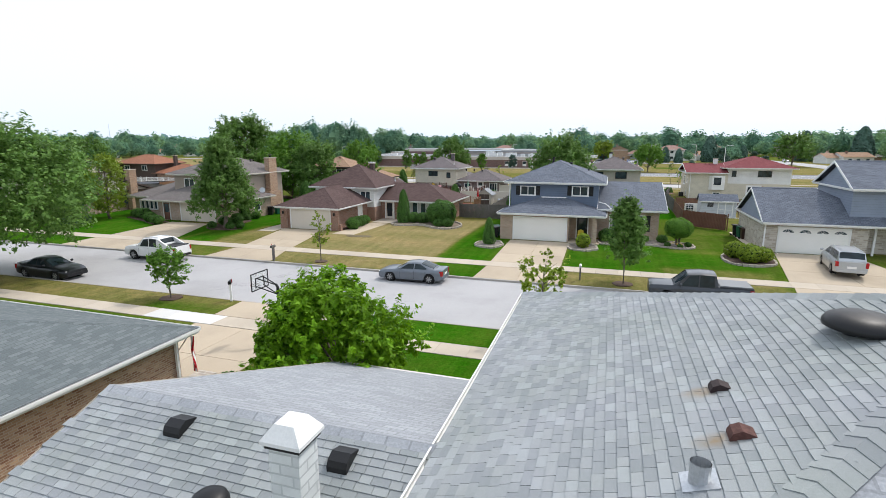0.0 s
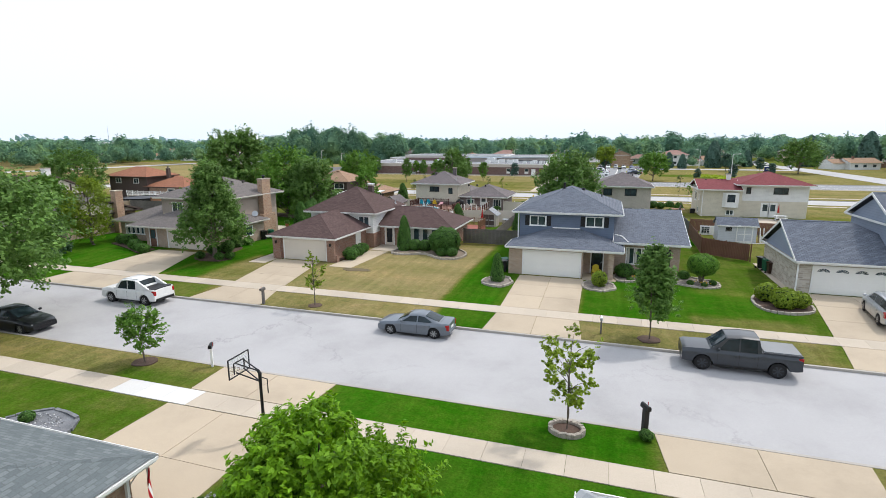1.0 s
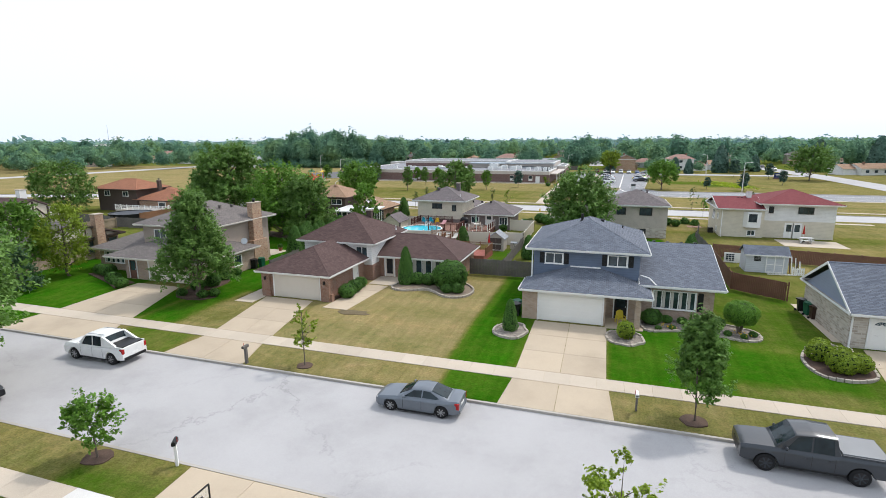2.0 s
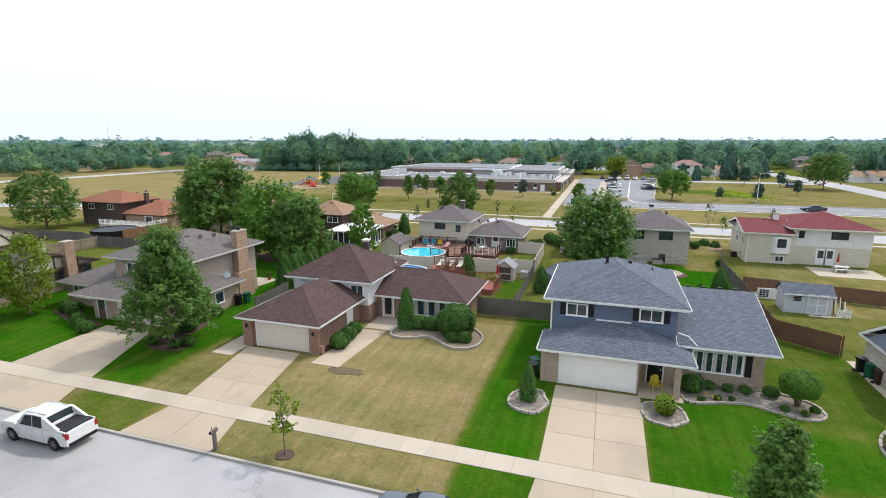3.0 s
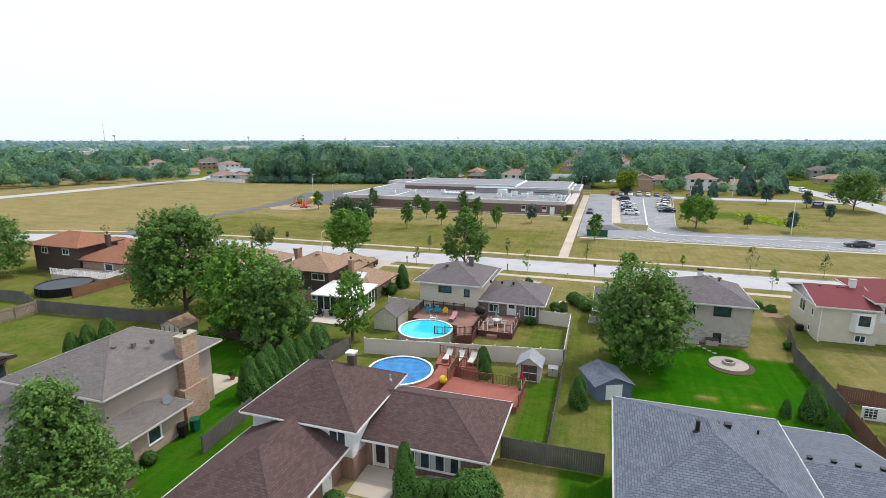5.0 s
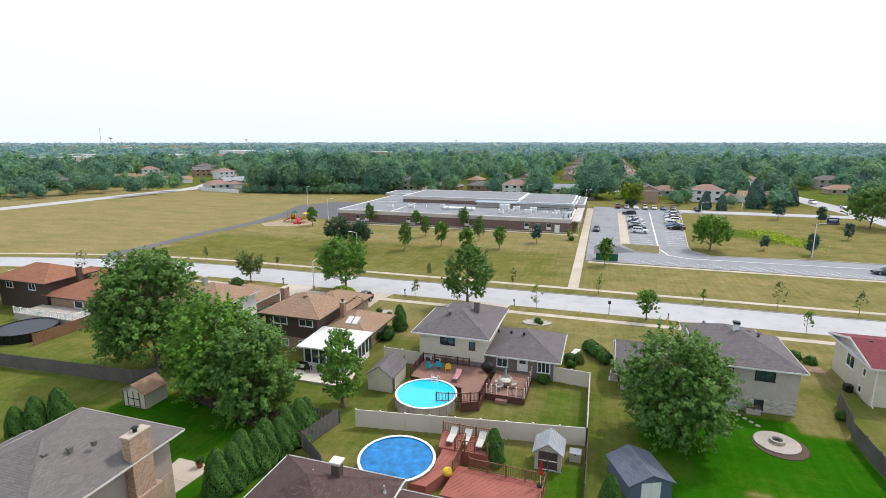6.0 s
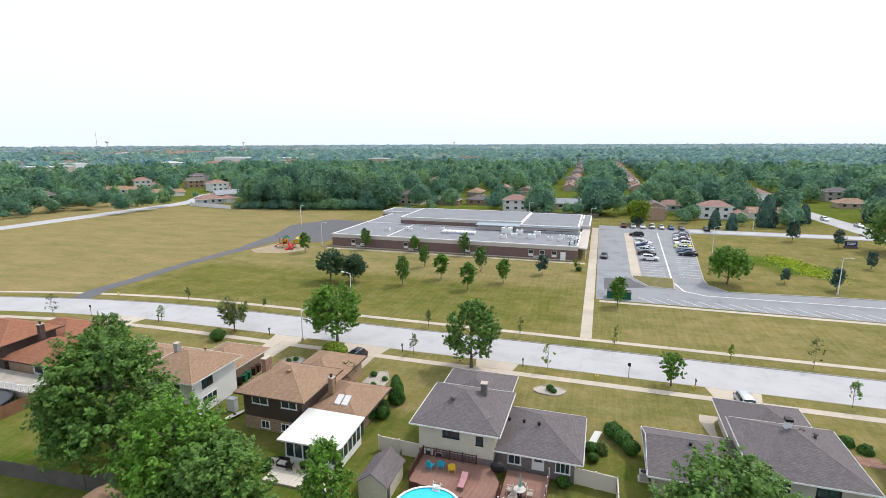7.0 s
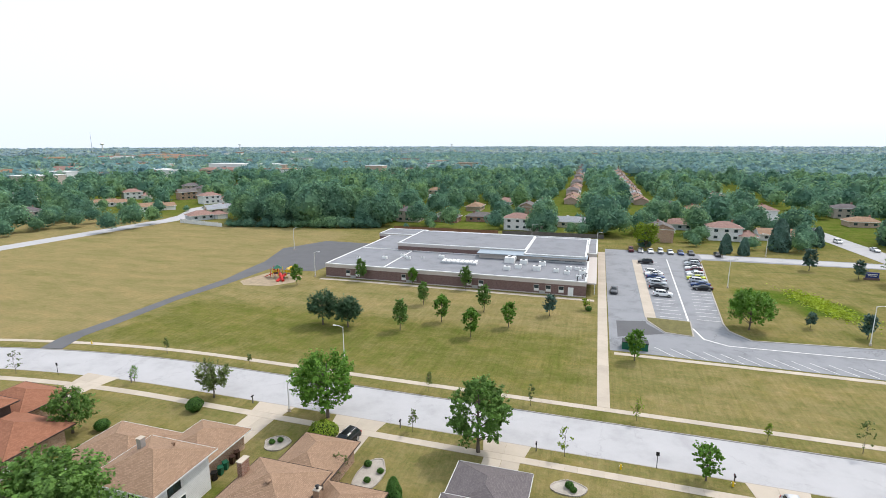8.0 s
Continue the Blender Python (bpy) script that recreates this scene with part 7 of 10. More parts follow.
part("slide", Mesh().prism([(-108.4, 186.8), (-107.5, 186.8), (-107.5, 191), (-108.4, 191)], lambda x, y: 0.1 + (y - 186.8) * 0.24, lambda x, y: 0.35 + (y - 186.8) * 0.27), REDP, pg)
for x, y in ((-105.6, 191), (-105.6, 193), (-113.2, 191.2), (-113.2, 193)):
    part("post", Mesh().disc(x, y, 0, 2.9, 0.09, sides=6), REDP, pg)
part("roof", Mesh().tube([(-106.5, 192, 2.9), (-106.5, 192, 3.6)], [1.6, 0.1], 4), YELL, pg)
part("net_wall", Mesh().box(-113.3, -111.5, 192.9, 193.05, 0.5, 2.2), REDP, pg)
for k in range(3):
    part("hoop", Mesh().tube([(-113.5 + k, 192.5, 0), (-113.5 + k, 192.9, 1.6), (-112.8 + k, 193.4, 2.0), (-112.2 + k, 193.6, 0)], [0.06] * 4, 5), REDP, pg)
sg = thing("school_sign", (56, 238, 0), "low blue and white sign at the lawn's edge", "sign")
part("board", Mesh().box(-1.6, 1.6, -0.15, 0.15, 0.6, 2.2), plain("sign_blue", (0.03, 0.05, 0.2, 1), 0.5), sg, local=True)
part("base", Mesh().box(-1.9, 1.9, -0.3, 0.3, 0, 0.6), BR_SCHOOL, sg, local=True)
part("lettering", Mesh().box(-1.2, 1.2, -0.17, -0.15, 1.5, 1.75).box(-1.0, 1.0, -0.17, -0.15, 1.1, 1.3), TRIM, sg, local=True)


# ---- cars ----
P_GREY = paint("gunmetal_paint", (0.15, 0.17, 0.195, 1), 0.4)
P_DGREY = paint("dark_grey_paint", (0.046, 0.052, 0.060, 1), 0.3)
P_WHITE = paint("white_paint", (0.74, 0.74, 0.73, 1), 0.0)
P_BLACK = paint("black_paint", (0.010, 0.011, 0.013, 1), 0.2)
P_SILVER = paint("silver_paint", (0.46, 0.48, 0.50, 1), 0.7)
P_BLUE = paint("blue_paint", (0.03, 0.06, 0.16, 1), 0.4)
P_RED = paint("maroon_paint", (0.10, 0.012, 0.02, 1), 0.4)
P_YELL = paint("lime_paint", (0.45, 0.50, 0.02, 1), 0.1)


def loft(m, rings, cap=True):
    i0, n = len(m.v), len(rings[0])
    for r in rings:
        m.v += [tuple(p) for p in r]
    for k in range(len(rings) - 1):
        for s in range(n):
            a, b = i0 + k * n + s, i0 + k * n + (s + 1) % n
            m.f.append((a, b, b + n, a + n))
    if cap:
        m.f.append(tuple(i0 + s for s in reversed(range(n))))
        m.f.append(tuple(i0 + (len(rings) - 1) * n + s for s in range(n)))
    return m


def car(name, label, paint_mat, prof, cab, wheels, rw, W, side_glass, rear_glass=True, plain_car=False, bed=None, rails=False, dark_rims=False, step=0.09):
    """A car facing -x. prof: x, under, shoulder, top and half width along the body; cab: x, roof height, half width of roof along
    the cabin; side_glass: outlines (x, height share) of the side windows. The body's lower edge rises over the wheels."""
    c = thing(name, (0, 0, 0), label, "car" if "pickup" not in name else "pickup truck", "cars by the kerbs and in the lot")
    px = [p[0] for p in prof]
    x0, x1 = px[0], px[-1]
    n = max(8, int((x1 - x0) / (step * (2.2 if plain_car else 1))))
    xs = sorted(set([x0 + (x1 - x0) * k / n for k in range(n + 1)] + [x0 + 0.04, x1 - 0.04]))

    def along(x, i):
        v = [float(np.interp(x + o, px, [p[i] for p in prof])) for o in (-0.12, -0.06, 0, 0.06, 0.12)]
        return sum(v) / 5

    rings = []
    for x in xs:
        zb, zs, zt, w = (along(x, i) for i in (1, 2, 3, 4))
        for wx in wheels:
            q = (1.16 * rw) ** 2 - (x - wx) ** 2
            if q > 0:
                zb = max(zb, rw * 0.98 + math.sqrt(q))
        zb = min(zb, zs - 0.06)
        half = [(w * 0.90, zb), (w * 0.985, zb + 0.07 * (zs - zb)), (w, zb + 0.45 * (zs - zb)), (w * 0.985, zs - 0.03), (w * 0.955, zs + 0.3 * (zt - zs)), (w * 0.86, zt - 0.012), (w * 0.45, zt + 0.018)]
        rings.append([(x, -y, z) for y, z in half] + [(x, y, z) for y, z in reversed(half)])
    b = part("body", loft(Mesh(), rings), paint_mat, c, local=True)
    # cabin, painted; the glass lies on it
    cx = [q[0] for q in cab]

    def roof_z(x):
        return float(np.interp(x, cx, [q[1] for q in cab]))

    def roof_w(x):
        return float(np.interp(x, cx, [q[2] for q in cab]))

    def base(x):
        return along(x, 3) - 0.02, along(x, 4) * 0.88

    def side_y(x, share):
        zb, wb = base(x)
        return wb + (roof_w(x) - wb) * share, zb + (roof_z(x) - zb) * share

    cr = []
    for x in sorted(set([round(cx[0] + (cx[-1] - cx[0]) * k / 12, 3) for k in range(13)] + [round(v, 3) for v in cx])):
        zb, wb = base(x)
        zt, wt = max(zb + 0.01, roof_z(x)), roof_w(x)
        half = [(wb, zb), (wb + (wt - wb) * 0.5, zb + (zt - zb) * 0.5), (wt, zt - 0.05 * min(1, (zt - zb) * 3)), (wt * 0.88, zt), (wt * 0.4, zt + 0.022)]
        cr.append([(x, -y, z) for y, z in half] + [(x, y, z) for y, z in reversed(half)])
    cabin = part("cabin", loft(Mesh(), cr), paint_mat, c, local=True)
    for ob in (b, cabin):
        for pl in ob.data.polygons:
            pl.use_smooth = True
        ob.modifiers.new("split", "EDGE_SPLIT").split_angle = radians(34)

    def screen(xa, xb):
        """Glass across the car between two stations, laid on the cabin's slope."""
        rows = []
        for k in range(5):
            x = xa + (xb - xa) * k / 4
            w, z = roof_w(x), roof_z(x) + 0.012
            rows.append([(x, y * w, z + dz) for y, dz in ((-0.96, -0.036), (-0.87, 0.0), (-0.4, 0.022), (0.4, 0.022), (0.87, 0.0), (0.96, -0.036))])
        m = Mesh()
        for p, q in zip(rows, rows[1:]):
            for i in range(5):
                m.poly(p[i], p[i + 1], q[i + 1], q[i])
        return m

    part("windscreen", screen(cab[0][0] + 0.06, cab[1][0] - 0.03), CARGLASS, c, "tinted windscreen", local=True)
    if rear_glass:
        part("rear_window", screen(cab[-2][0] + 0.04, cab[-1][0] - 0.08), CARGLASS, c, "tinted rear window", local=True)
    for side in (-1, 1):
        for outline in side_glass:
            m = Mesh()
            pts = [(x,) + side_y(x, share) for x, share in outline]
            m.poly(*[(x, side * (y + 0.012), z) for x, y, z in (pts if side < 0 else pts[::-1])])
            part("side_window", m, CARGLASS, c, local=True)
        if not plain_car:
            mx = cab[0][0] + 0.42
            part("mirror", Mesh().ball((mx, side * (W / 2 + 0.07), base(mx)[0] + 0.12), 0.12, 6, 10, (0.6, 1, 0.75)), paint_mat, c, local=True)
            doors = [o[0][0] - 0.05 for o in side_glass[:1]] + [(side_glass[0][-1][0] + side_glass[min(1, len(side_glass) - 1)][0][0]) / 2] + [side_glass[min(1, len(side_glass) - 1)][-1][0] + 0.03]
            for xx in doors:
                w, zs, zb = along(xx, 4), along(xx, 2), along(xx, 1)
                m = Mesh()
                hs_ = [(w * 0.987, zb + 0.1), (w * 1.002, zb + 0.45 * (zs - zb)), (w * 0.987, zs - 0.03), (w * 0.957, zs + 0.3 * (along(xx, 3) - zs))]
                for (ya, za), (yb, zb2) in zip(hs_, hs_[1:]):
                    m.poly((xx - 0.009, side * (ya + 0.003), za), (xx + 0.009, side * (ya + 0.003), za), (xx + 0.009, side * (yb + 0.003), zb2), (xx - 0.009, side * (yb + 0.003), zb2))
                part("door_seam", m, BLACK, c, local=True)
            for xx in doors[1:]:
                part("door_handle", Mesh().box(xx - 0.26, xx - 0.08, side * along(xx, 4) - 0.02, side * along(xx, 4) + 0.02, along(xx, 2) - 0.1, along(xx, 2) - 0.06), paint_mat, c, local=True)
            part("sill", Mesh().box(wheels[0] + rw * 1.25, wheels[1] - rw * 1.25, side * W / 2 * 0.93 - 0.04, side * W / 2 * 0.93 + 0.04, prof[2][1] - 0.06, prof[2][1] + 0.05), BLACK, c, local=True)
        for wx in wheels:
            y0, y1 = side * (W / 2 - 0.26), side * (W / 2 - 0.015)
            ty = part("wheel", Mesh().tube([(wx, y0, rw), (wx, y0 + side * 0.03, rw), (wx, y1 - side * 0.03, rw), (wx, y1, rw)], [rw * 0.9, rw, rw, rw * 0.9], 14 if plain_car else 24), RUBBER, c, local=True)
            part("rim", Mesh().tube([(wx, y1, rw), (wx, y1 + side * 0.006, rw)], [rw * 0.68, rw * 0.66], 14 if plain_car else 22), ALLOY if plain_car else BLACK, ty, local=True)
            if plain_car:
                continue
            sp = Mesh()
            for k in range(7):
                an = 2 * math.pi * k / 7 + 0.2
                d = Vector((math.cos(an), 0, math.sin(an)))
                e = Vector((-math.sin(an), 0, math.cos(an))) * 0.026
                o = Vector((wx, y1 + side * 0.014, rw))
                sp.poly(*[tuple(o + v) for v in (d * 0.04 - e, d * rw * 0.64 - e * 1.5, d * rw * 0.64 + e * 1.5, d * 0.04 + e)])
            sp.tube([(wx, y1 + side * 0.008, rw), (wx, y1 + side * 0.02, rw)], [rw * 0.16, rw * 0.12], 10)
            part("spokes", sp, P_DGREY if dark_rims else ALLOY, ty, local=True)
            part("wheel_well", Mesh().tube([(wx, side * (W / 2 - 0.34), rw), (wx, side * (W / 2 - 0.30), rw)], [rw * 1.14, rw * 1.14], 16), BLACK, c, local=True)
    f, r = prof[1], prof[-2]
    for side in (-1, 1):
        part("headlight", Mesh().prism([(f[0] - 0.05, side * f[4] * 0.66 - 0.19), (f[0] + 0.2, side * f[4] * 0.76 - 0.18), (f[0] + 0.24, side * f[4] * 0.76 + 0.2), (f[0] - 0.03, side * f[4] * 0.66 + 0.19)], f[2] - 0.12, f[2] + 0.05), LAMP_W, c, local=True)
        part("tail_light", Mesh().box(r[0] - 0.12, x1 + 0.008, side * r[4] * 0.88 - 0.09, side * r[4] * 0.88 + 0.09, r[2] - 0.24, r[2] + 0.1), LAMP_R, c, local=True)
    part("grille", Mesh().box(x0 - 0.012, x0 + 0.05, -f[4] * 0.5, f[4] * 0.5, prof[0][1] + 0.12, prof[0][2]), BLACK, c, local=True)
    part("bumper", Mesh().box(x1 - 0.06, x1 + 0.06, -r[4] * 0.86, r[4] * 0.86, prof[-1][1] - 0.02, prof[-1][1] + 0.16), BLACK if bed else paint_mat, c, local=True)
    part("number_plate", Mesh().box(x1 - 0.01, x1 + 0.016, -0.26, 0.26, prof[-1][1] + 0.25, prof[-1][1] + 0.4), TRIM, c, local=True)
    if bed:
        xa, xb, zz, hw, mt = bed
        part("bed_cover", Mesh().box(xa, xb, -hw, hw, zz - 0.03, zz + 0.05), mt, c, local=True)
        for side in (-1, 1):
            part("bed_rail", Mesh().box(xa - 0.04, xb + 0.05, side * (hw + 0.055) - 0.05, side * (hw + 0.055) + 0.05, zz - 0.05, zz + 0.02), paint_mat, c, local=True)
    if rails:
        for side in (-1, 1):
            yy = cab[1][2] * 0.82
            part("roof_rail", Mesh().tube([(cab[1][0] + 0.15, side * yy, cab[1][1] + 0.06), (cab[-2][0] - 0.1, side * yy, cab[-2][1] + 0.06)], [0.025, 0.025], 5), STEEL, c, local=True)
    return c


def sedan(p, label, plain_car=False):
    prof = [(-2.52, 0.34, 0.54, 0.64, 0.70), (-2.42, 0.22, 0.64, 0.76, 0.85), (-1.95, 0.2, 0.72, 0.87, 0.93), (-1.0, 0.2, 0.80, 0.97, 0.95), (0.9, 0.2, 0.86, 0.99, 0.95), (1.9, 0.22, 0.88, 1.04, 0.93), (2.4, 0.27, 0.86, 1.07, 0.87), (2.52, 0.38, 0.80, 1.0, 0.80)]
    cab = [(-1.12, 0.97, 0.72), (-0.30, 1.40, 0.62), (0.25, 1.47, 0.63), (0.85, 1.44, 0.61), (1.88, 1.06, 0.66)]
    glass = [[(-0.72, 0.16), (-0.18, 0.86), (0.32, 0.88), (0.30, 0.14)], [(0.38, 0.14), (0.40, 0.88), (0.82, 0.84), (1.36, 0.34), (1.2, 0.14)]]
    return car("sedan", label, p, prof, cab, (-1.55, 1.52), 0.36, 1.9, glass, plain_car=plain_car)


def suv(p, label, rails=True, plain_car=True):
    prof = [(-2.36, 0.38, 0.68, 0.80, 0.74), (-2.25, 0.28, 0.78, 0.94, 0.87), (-1.9, 0.26, 0.86, 1.04, 0.92), (-1.0, 0.26, 0.92, 1.09, 0.93), (1.0, 0.26, 0.95, 1.09, 0.93), (2.0, 0.28, 0.95, 1.09, 0.92), (2.28, 0.32, 0.92, 1.07, 0.88), (2.36, 0.42, 0.86, 1.02, 0.82)]
    cab = [(-1.2, 1.08, 0.74), (-0.5, 1.62, 0.68), (0.4, 1.72, 0.69), (1.75, 1.68, 0.67), (2.26, 1.12, 0.72)]
    glass = [[(-0.85, 0.14), (-0.4, 0.84), (0.25, 0.88), (0.25, 0.12)], [(0.33, 0.12), (0.33, 0.88), (1.1, 0.88), (1.1, 0.12)], [(1.18, 0.12), (1.18, 0.88), (1.68, 0.84), (1.9, 0.2)]]
    return car("suv", label, p, prof, cab, (-1.42, 1.40), 0.36, 1.86, glass, rails=rails, plain_car=plain_car)


def minivan(p, label):
    prof = [(-2.5, 0.34, 0.6, 0.72, 0.76), (-2.38, 0.24, 0.74, 0.88, 0.9), (-1.9, 0.22, 0.86, 1.04, 0.96), (-1.2, 0.22, 0.94, 1.1, 0.97), (1.5, 0.22, 0.97, 1.1, 0.97), (2.3, 0.26, 0.95, 1.09, 0.94), (2.5, 0.36, 0.88, 1.04, 0.87)]
    cab = [(-1.75, 1.08, 0.78), (-0.65, 1.66, 0.72), (0.6, 1.74, 0.74), (2.05, 1.70, 0.72), (2.42, 1.12, 0.78)]
    glass = [[(-1.25, 0.14), (-0.55, 0.82), (0.0, 0.86), (0.0, 0.12)], [(0.08, 0.12), (0.08, 0.86), (1.05, 0.87), (1.05, 0.12)], [(1.13, 0.12), (1.13, 0.87), (1.95, 0.84), (2.12, 0.16)]]
    return car("minivan", label, p, prof, cab, (-1.55, 1.5), 0.35, 1.95, glass, rails=True)


def pickup(p, label, bedmat):
    prof = [(-2.95, 0.52, 0.92, 1.12, 0.9), (-2.88, 0.42, 0.96, 1.2, 0.98), (-2.2, 0.42, 1.02, 1.24, 1.0), (-1.35, 0.42, 1.04, 1.26, 1.0), (0.9, 0.42, 1.08, 1.26, 1.0), (1.05, 0.42, 1.16, 1.36, 1.0), (2.85, 0.46, 1.16, 1.36, 0.99), (2.95, 0.52, 1.12, 1.34, 0.97)]
    cab = [(-1.55, 1.22, 0.86), (-0.75, 1.98, 0.77), (0.0, 2.06, 0.79), (0.86, 2.04, 0.78), (1.02, 1.27, 0.86)]
    glass = [[(-1.1, 0.05), (-0.66, 0.84), (-0.12, 0.91), (-0.12, 0.04)], [(-0.04, 0.04), (-0.04, 0.91), (0.74, 0.91), (0.80, 0.04)]]
    return car("pickup_truck", label, p, prof, cab, (-1.88, 1.83), 0.43, 2.03, glass, bed=(1.1, 2.86, 1.385, 0.84, bedmat), dark_rims=True)


def suv_truck(p, label):
    prof = [(-2.8, 0.46, 0.82, 1.0, 0.84), (-2.7, 0.36, 0.92, 1.1, 0.96), (-2.1, 0.34, 0.98, 1.18, 1.0), (-1.3, 0.34, 1.02, 1.21, 1.0), (0.9, 0.34, 1.07, 1.21, 1.0), (1.3, 0.34, 1.12, 1.28, 1.0), (2.65, 0.38, 1.12, 1.28, 0.99), (2.8, 0.44, 1.08, 1.26, 0.95)]
    cab = [(-1.45, 1.18, 0.84), (-0.7, 1.9, 0.77), (0.1, 1.98, 0.79), (1.05, 1.94, 0.78), (1.34, 1.28, 0.84)]
    glass = [[(-1.0, 0.05), (-0.6, 0.84), (-0.02, 0.90), (-0.02, 0.04)], [(0.06, 0.04), (0.06, 0.90), (0.86, 0.90), (0.96, 0.04)]]
    c = car("pickup_truck", label, p, prof, cab, (-1.72, 1.7), 0.42, 2.0, glass, bed=(1.38, 2.66, 1.31, 0.84, BLACK), rails=True)
    for side in (-1, 1):
        y0, y1 = side * 0.78, side * 0.93
        m = Mesh()
        for y in (y0, y1):
            m.poly((0.9, y * 0.95, 1.90), (1.12, y * 0.96, 1.88), (2.2, y, 1.34), (2.2, y, 1.24), (0.9, y, 1.24))
        m.poly((0.9, y0 * 0.95, 1.90), (0.9, y1 * 0.95, 1.90), (1.12, y1 * 0.96, 1.88), (1.12, y0 * 0.96, 1.88))
        m.poly((1.12, y0 * 0.96, 1.88), (1.12, y1 * 0.96, 1.88), (2.2, y1, 1.34), (2.2, y0, 1.34))
        part("sail_panel", m, p, c, local=True)
    return c


def put(c, x, y, z, turn=0, size=1.0):
    c.matrix_world = pose(x, y, z, 0, 0, turn) @ Matrix.Scale(size, 4)
    return c


put(sedan(P_GREY, "gunmetal grey sedan parked at the kerb"), -12.95, 45.2, -0.5, 0.5, 0.95)
put(pickup(P_DGREY, "dark grey crew-cab pickup with silver bed cover", plain("bed_cover", (0.22, 0.23, 0.24, 1), 0.5)), 5.45, 45.4, -0.5, -1, 0.95)
put(suv_truck(P_WHITE, "white crew-cab sport truck with dark bed cover"), -36.1, 45.1, -0.5, 0, 0.96)
put(sedan(P_BLACK, "black sedan parked under a tree"), -38.6, 38.1, -0.5, 180)
put(minivan(P_SILVER, "silver minivan standing in a driveway"), 16.3, 55.2, 0.03, 262)
dsuv = put(suv(P_BLACK, "black suv in a driveway"), -51.0, 119.6, 0.03, 80)
wsuv = put(suv(P_WHITE, "white suv in the school lot"), -3.6, 203.2, 0.04, 178)
ssuv = put(suv(P_SILVER, "silver suv in the school lot"), -3.8, 214.0, 0.04, 178)
bsed = put(sedan(P_BLUE, "dark blue sedan in the school lot", True), -3.7, 221.5, 0.04, 178)
ssed = put(sedan(P_SILVER, "silver sedan in the school lot", True), -3.7, 217.6, 0.04, 0)
wsed = put(sedan(P_WHITE, "white sedan in the school lot", True), -3.8, 224.8, 0.04, 0)
rsuv = put(suv(P_RED, "maroon suv in the school lot"), 8.2, 232.6, 0.04, 0)
put(sedan(P_YELL, "lime yellow hatchback in the school lot", True), 7.4, 223.6, 0.04, 0)
gsed = put(sedan(P_DGREY, "dark grey car in the school lot", True), -15.6, 203.5, 0.04, 88)
lot_black = put(sedan(P_BLACK, "black sedan in the school lot", True), -3.9, 210.2, 0.04, 178)
for src, x, y, tn, tag in ((lot_black, 7.2, 212.3, 0, "black sedan in the school lot"), (bsed, 7.3, 216.0, 0, ""), (ssuv, 7.4, 219.8, 180, ""), (wsuv, 7.8, 227.0, 0, ""), (ssed, 8.0, 229.8, 0, ""), (wsed, 8.6, 236.2, 0, ""), (gsed, 8.9, 239.4, 0, "dark grey sedan in the school lot"), (ssuv, 9.2, 242.6, 0, ""), (dsuv, -5.0, 241.2, 0, "black suv in the school lot"), (dsuv, 9.6, 245.6, 0, "black suv in the school lot"), (wsuv, -4.0, 226.9, 178, ""),
                           (rsuv, -8.5, 260.4, 90, ""), (ssed, -5.2, 260.3, 90, ""), (wsed, -1.8, 260.2, 90, ""), (ssuv, 1.5, 260.3, 90, ""), (ssed, 4.8, 260.4, 90, ""), (bsed, 8.2, 260.2, 90, ""), (gsed, 11.6, 260.3, 90, "dark grey sedan in the school lot"), (lot_black, 20.0, 260.1, 90, "black sedan beside the school lot"),
                           (wsuv, 70.5, 300, 93, "white suv on the far street"), (lot_black, 62, 297, 0, "black sedan on the far street"), (wsuv, 54, 298, 0, "white suv on a far driveway"), (ssed, 76.5, 285, 90, "silver sedan on the far street"), (gsed, 73, 330, 90, "dark grey sedan on the far street"), (wsed, -36, 340, 90, "white sedan on the far street"), (ssuv, 1.0, 121.0, 95, "silver suv in a driveway"), (gsed, 40.5, 167.5, 0, "dark grey car on the school drive")):
    o = copy_thing(src, pose(x, y, 0.05 if y > 150 and x != 54 else 0.0, 0, 0, tn))
    if tag:
        tagged(o, tag)


# ---- planting beds ----
def bed(name, pts, material, label, edge=None, z=0.0, wall=0.14):
    if edge and len(pts) < 13:
        # round the corners off
        for _ in range(2):
            pts = [q for i in range(len(pts)) for q in ((pts[i][0] * 0.75 + pts[(i + 1) % len(pts)][0] * 0.25, pts[i][1] * 0.75 + pts[(i + 1) % len(pts)][1] * 0.25), (pts[i][0] * 0.25 + pts[(i + 1) % len(pts)][0] * 0.75, pts[i][1] * 0.25 + pts[(i + 1) % len(pts)][1] * 0.75))]
    b = thing(name, (pts[0][0], pts[0][1], z), label, "planting bed", kind="structure")
    part("soil", Mesh().prism(pts, z - 0.1, z + 0.07), material, b)
    if edge:
        n = len(pts)
        for i in range(n):
            a, c = Vector(pts[i]), Vector(pts[(i + 1) % n])
            d = c - a
            cnt = max(1, int(d.length / 0.36))
            nn = Vector((d.y, -d.x)).normalized() * 0.16
            for k in range(cnt):
                p, q = a + d * (k + 0.04) / cnt, a + d * (k + 0.96) / cnt
                zz = z + wall + random.uniform(-0.03, 0.03)
                part("stone", Mesh().prism([tuple(p), tuple(p + nn), tuple(q + nn), tuple(q)][::-1], z - 0.05, zz), edge, b)


def blob(cx, cy, rx, ry, n=14, wob=0.12, seed=1):
    rr = random.Random(seed)
    return [(cx + rx * (1 + rr.uniform(-wob, wob)) * math.cos(2 * math.pi * k / n), cy + ry * (1 + rr.uniform(-wob, wob)) * math.sin(2 * math.pi * k / n)) for k in range(n)]


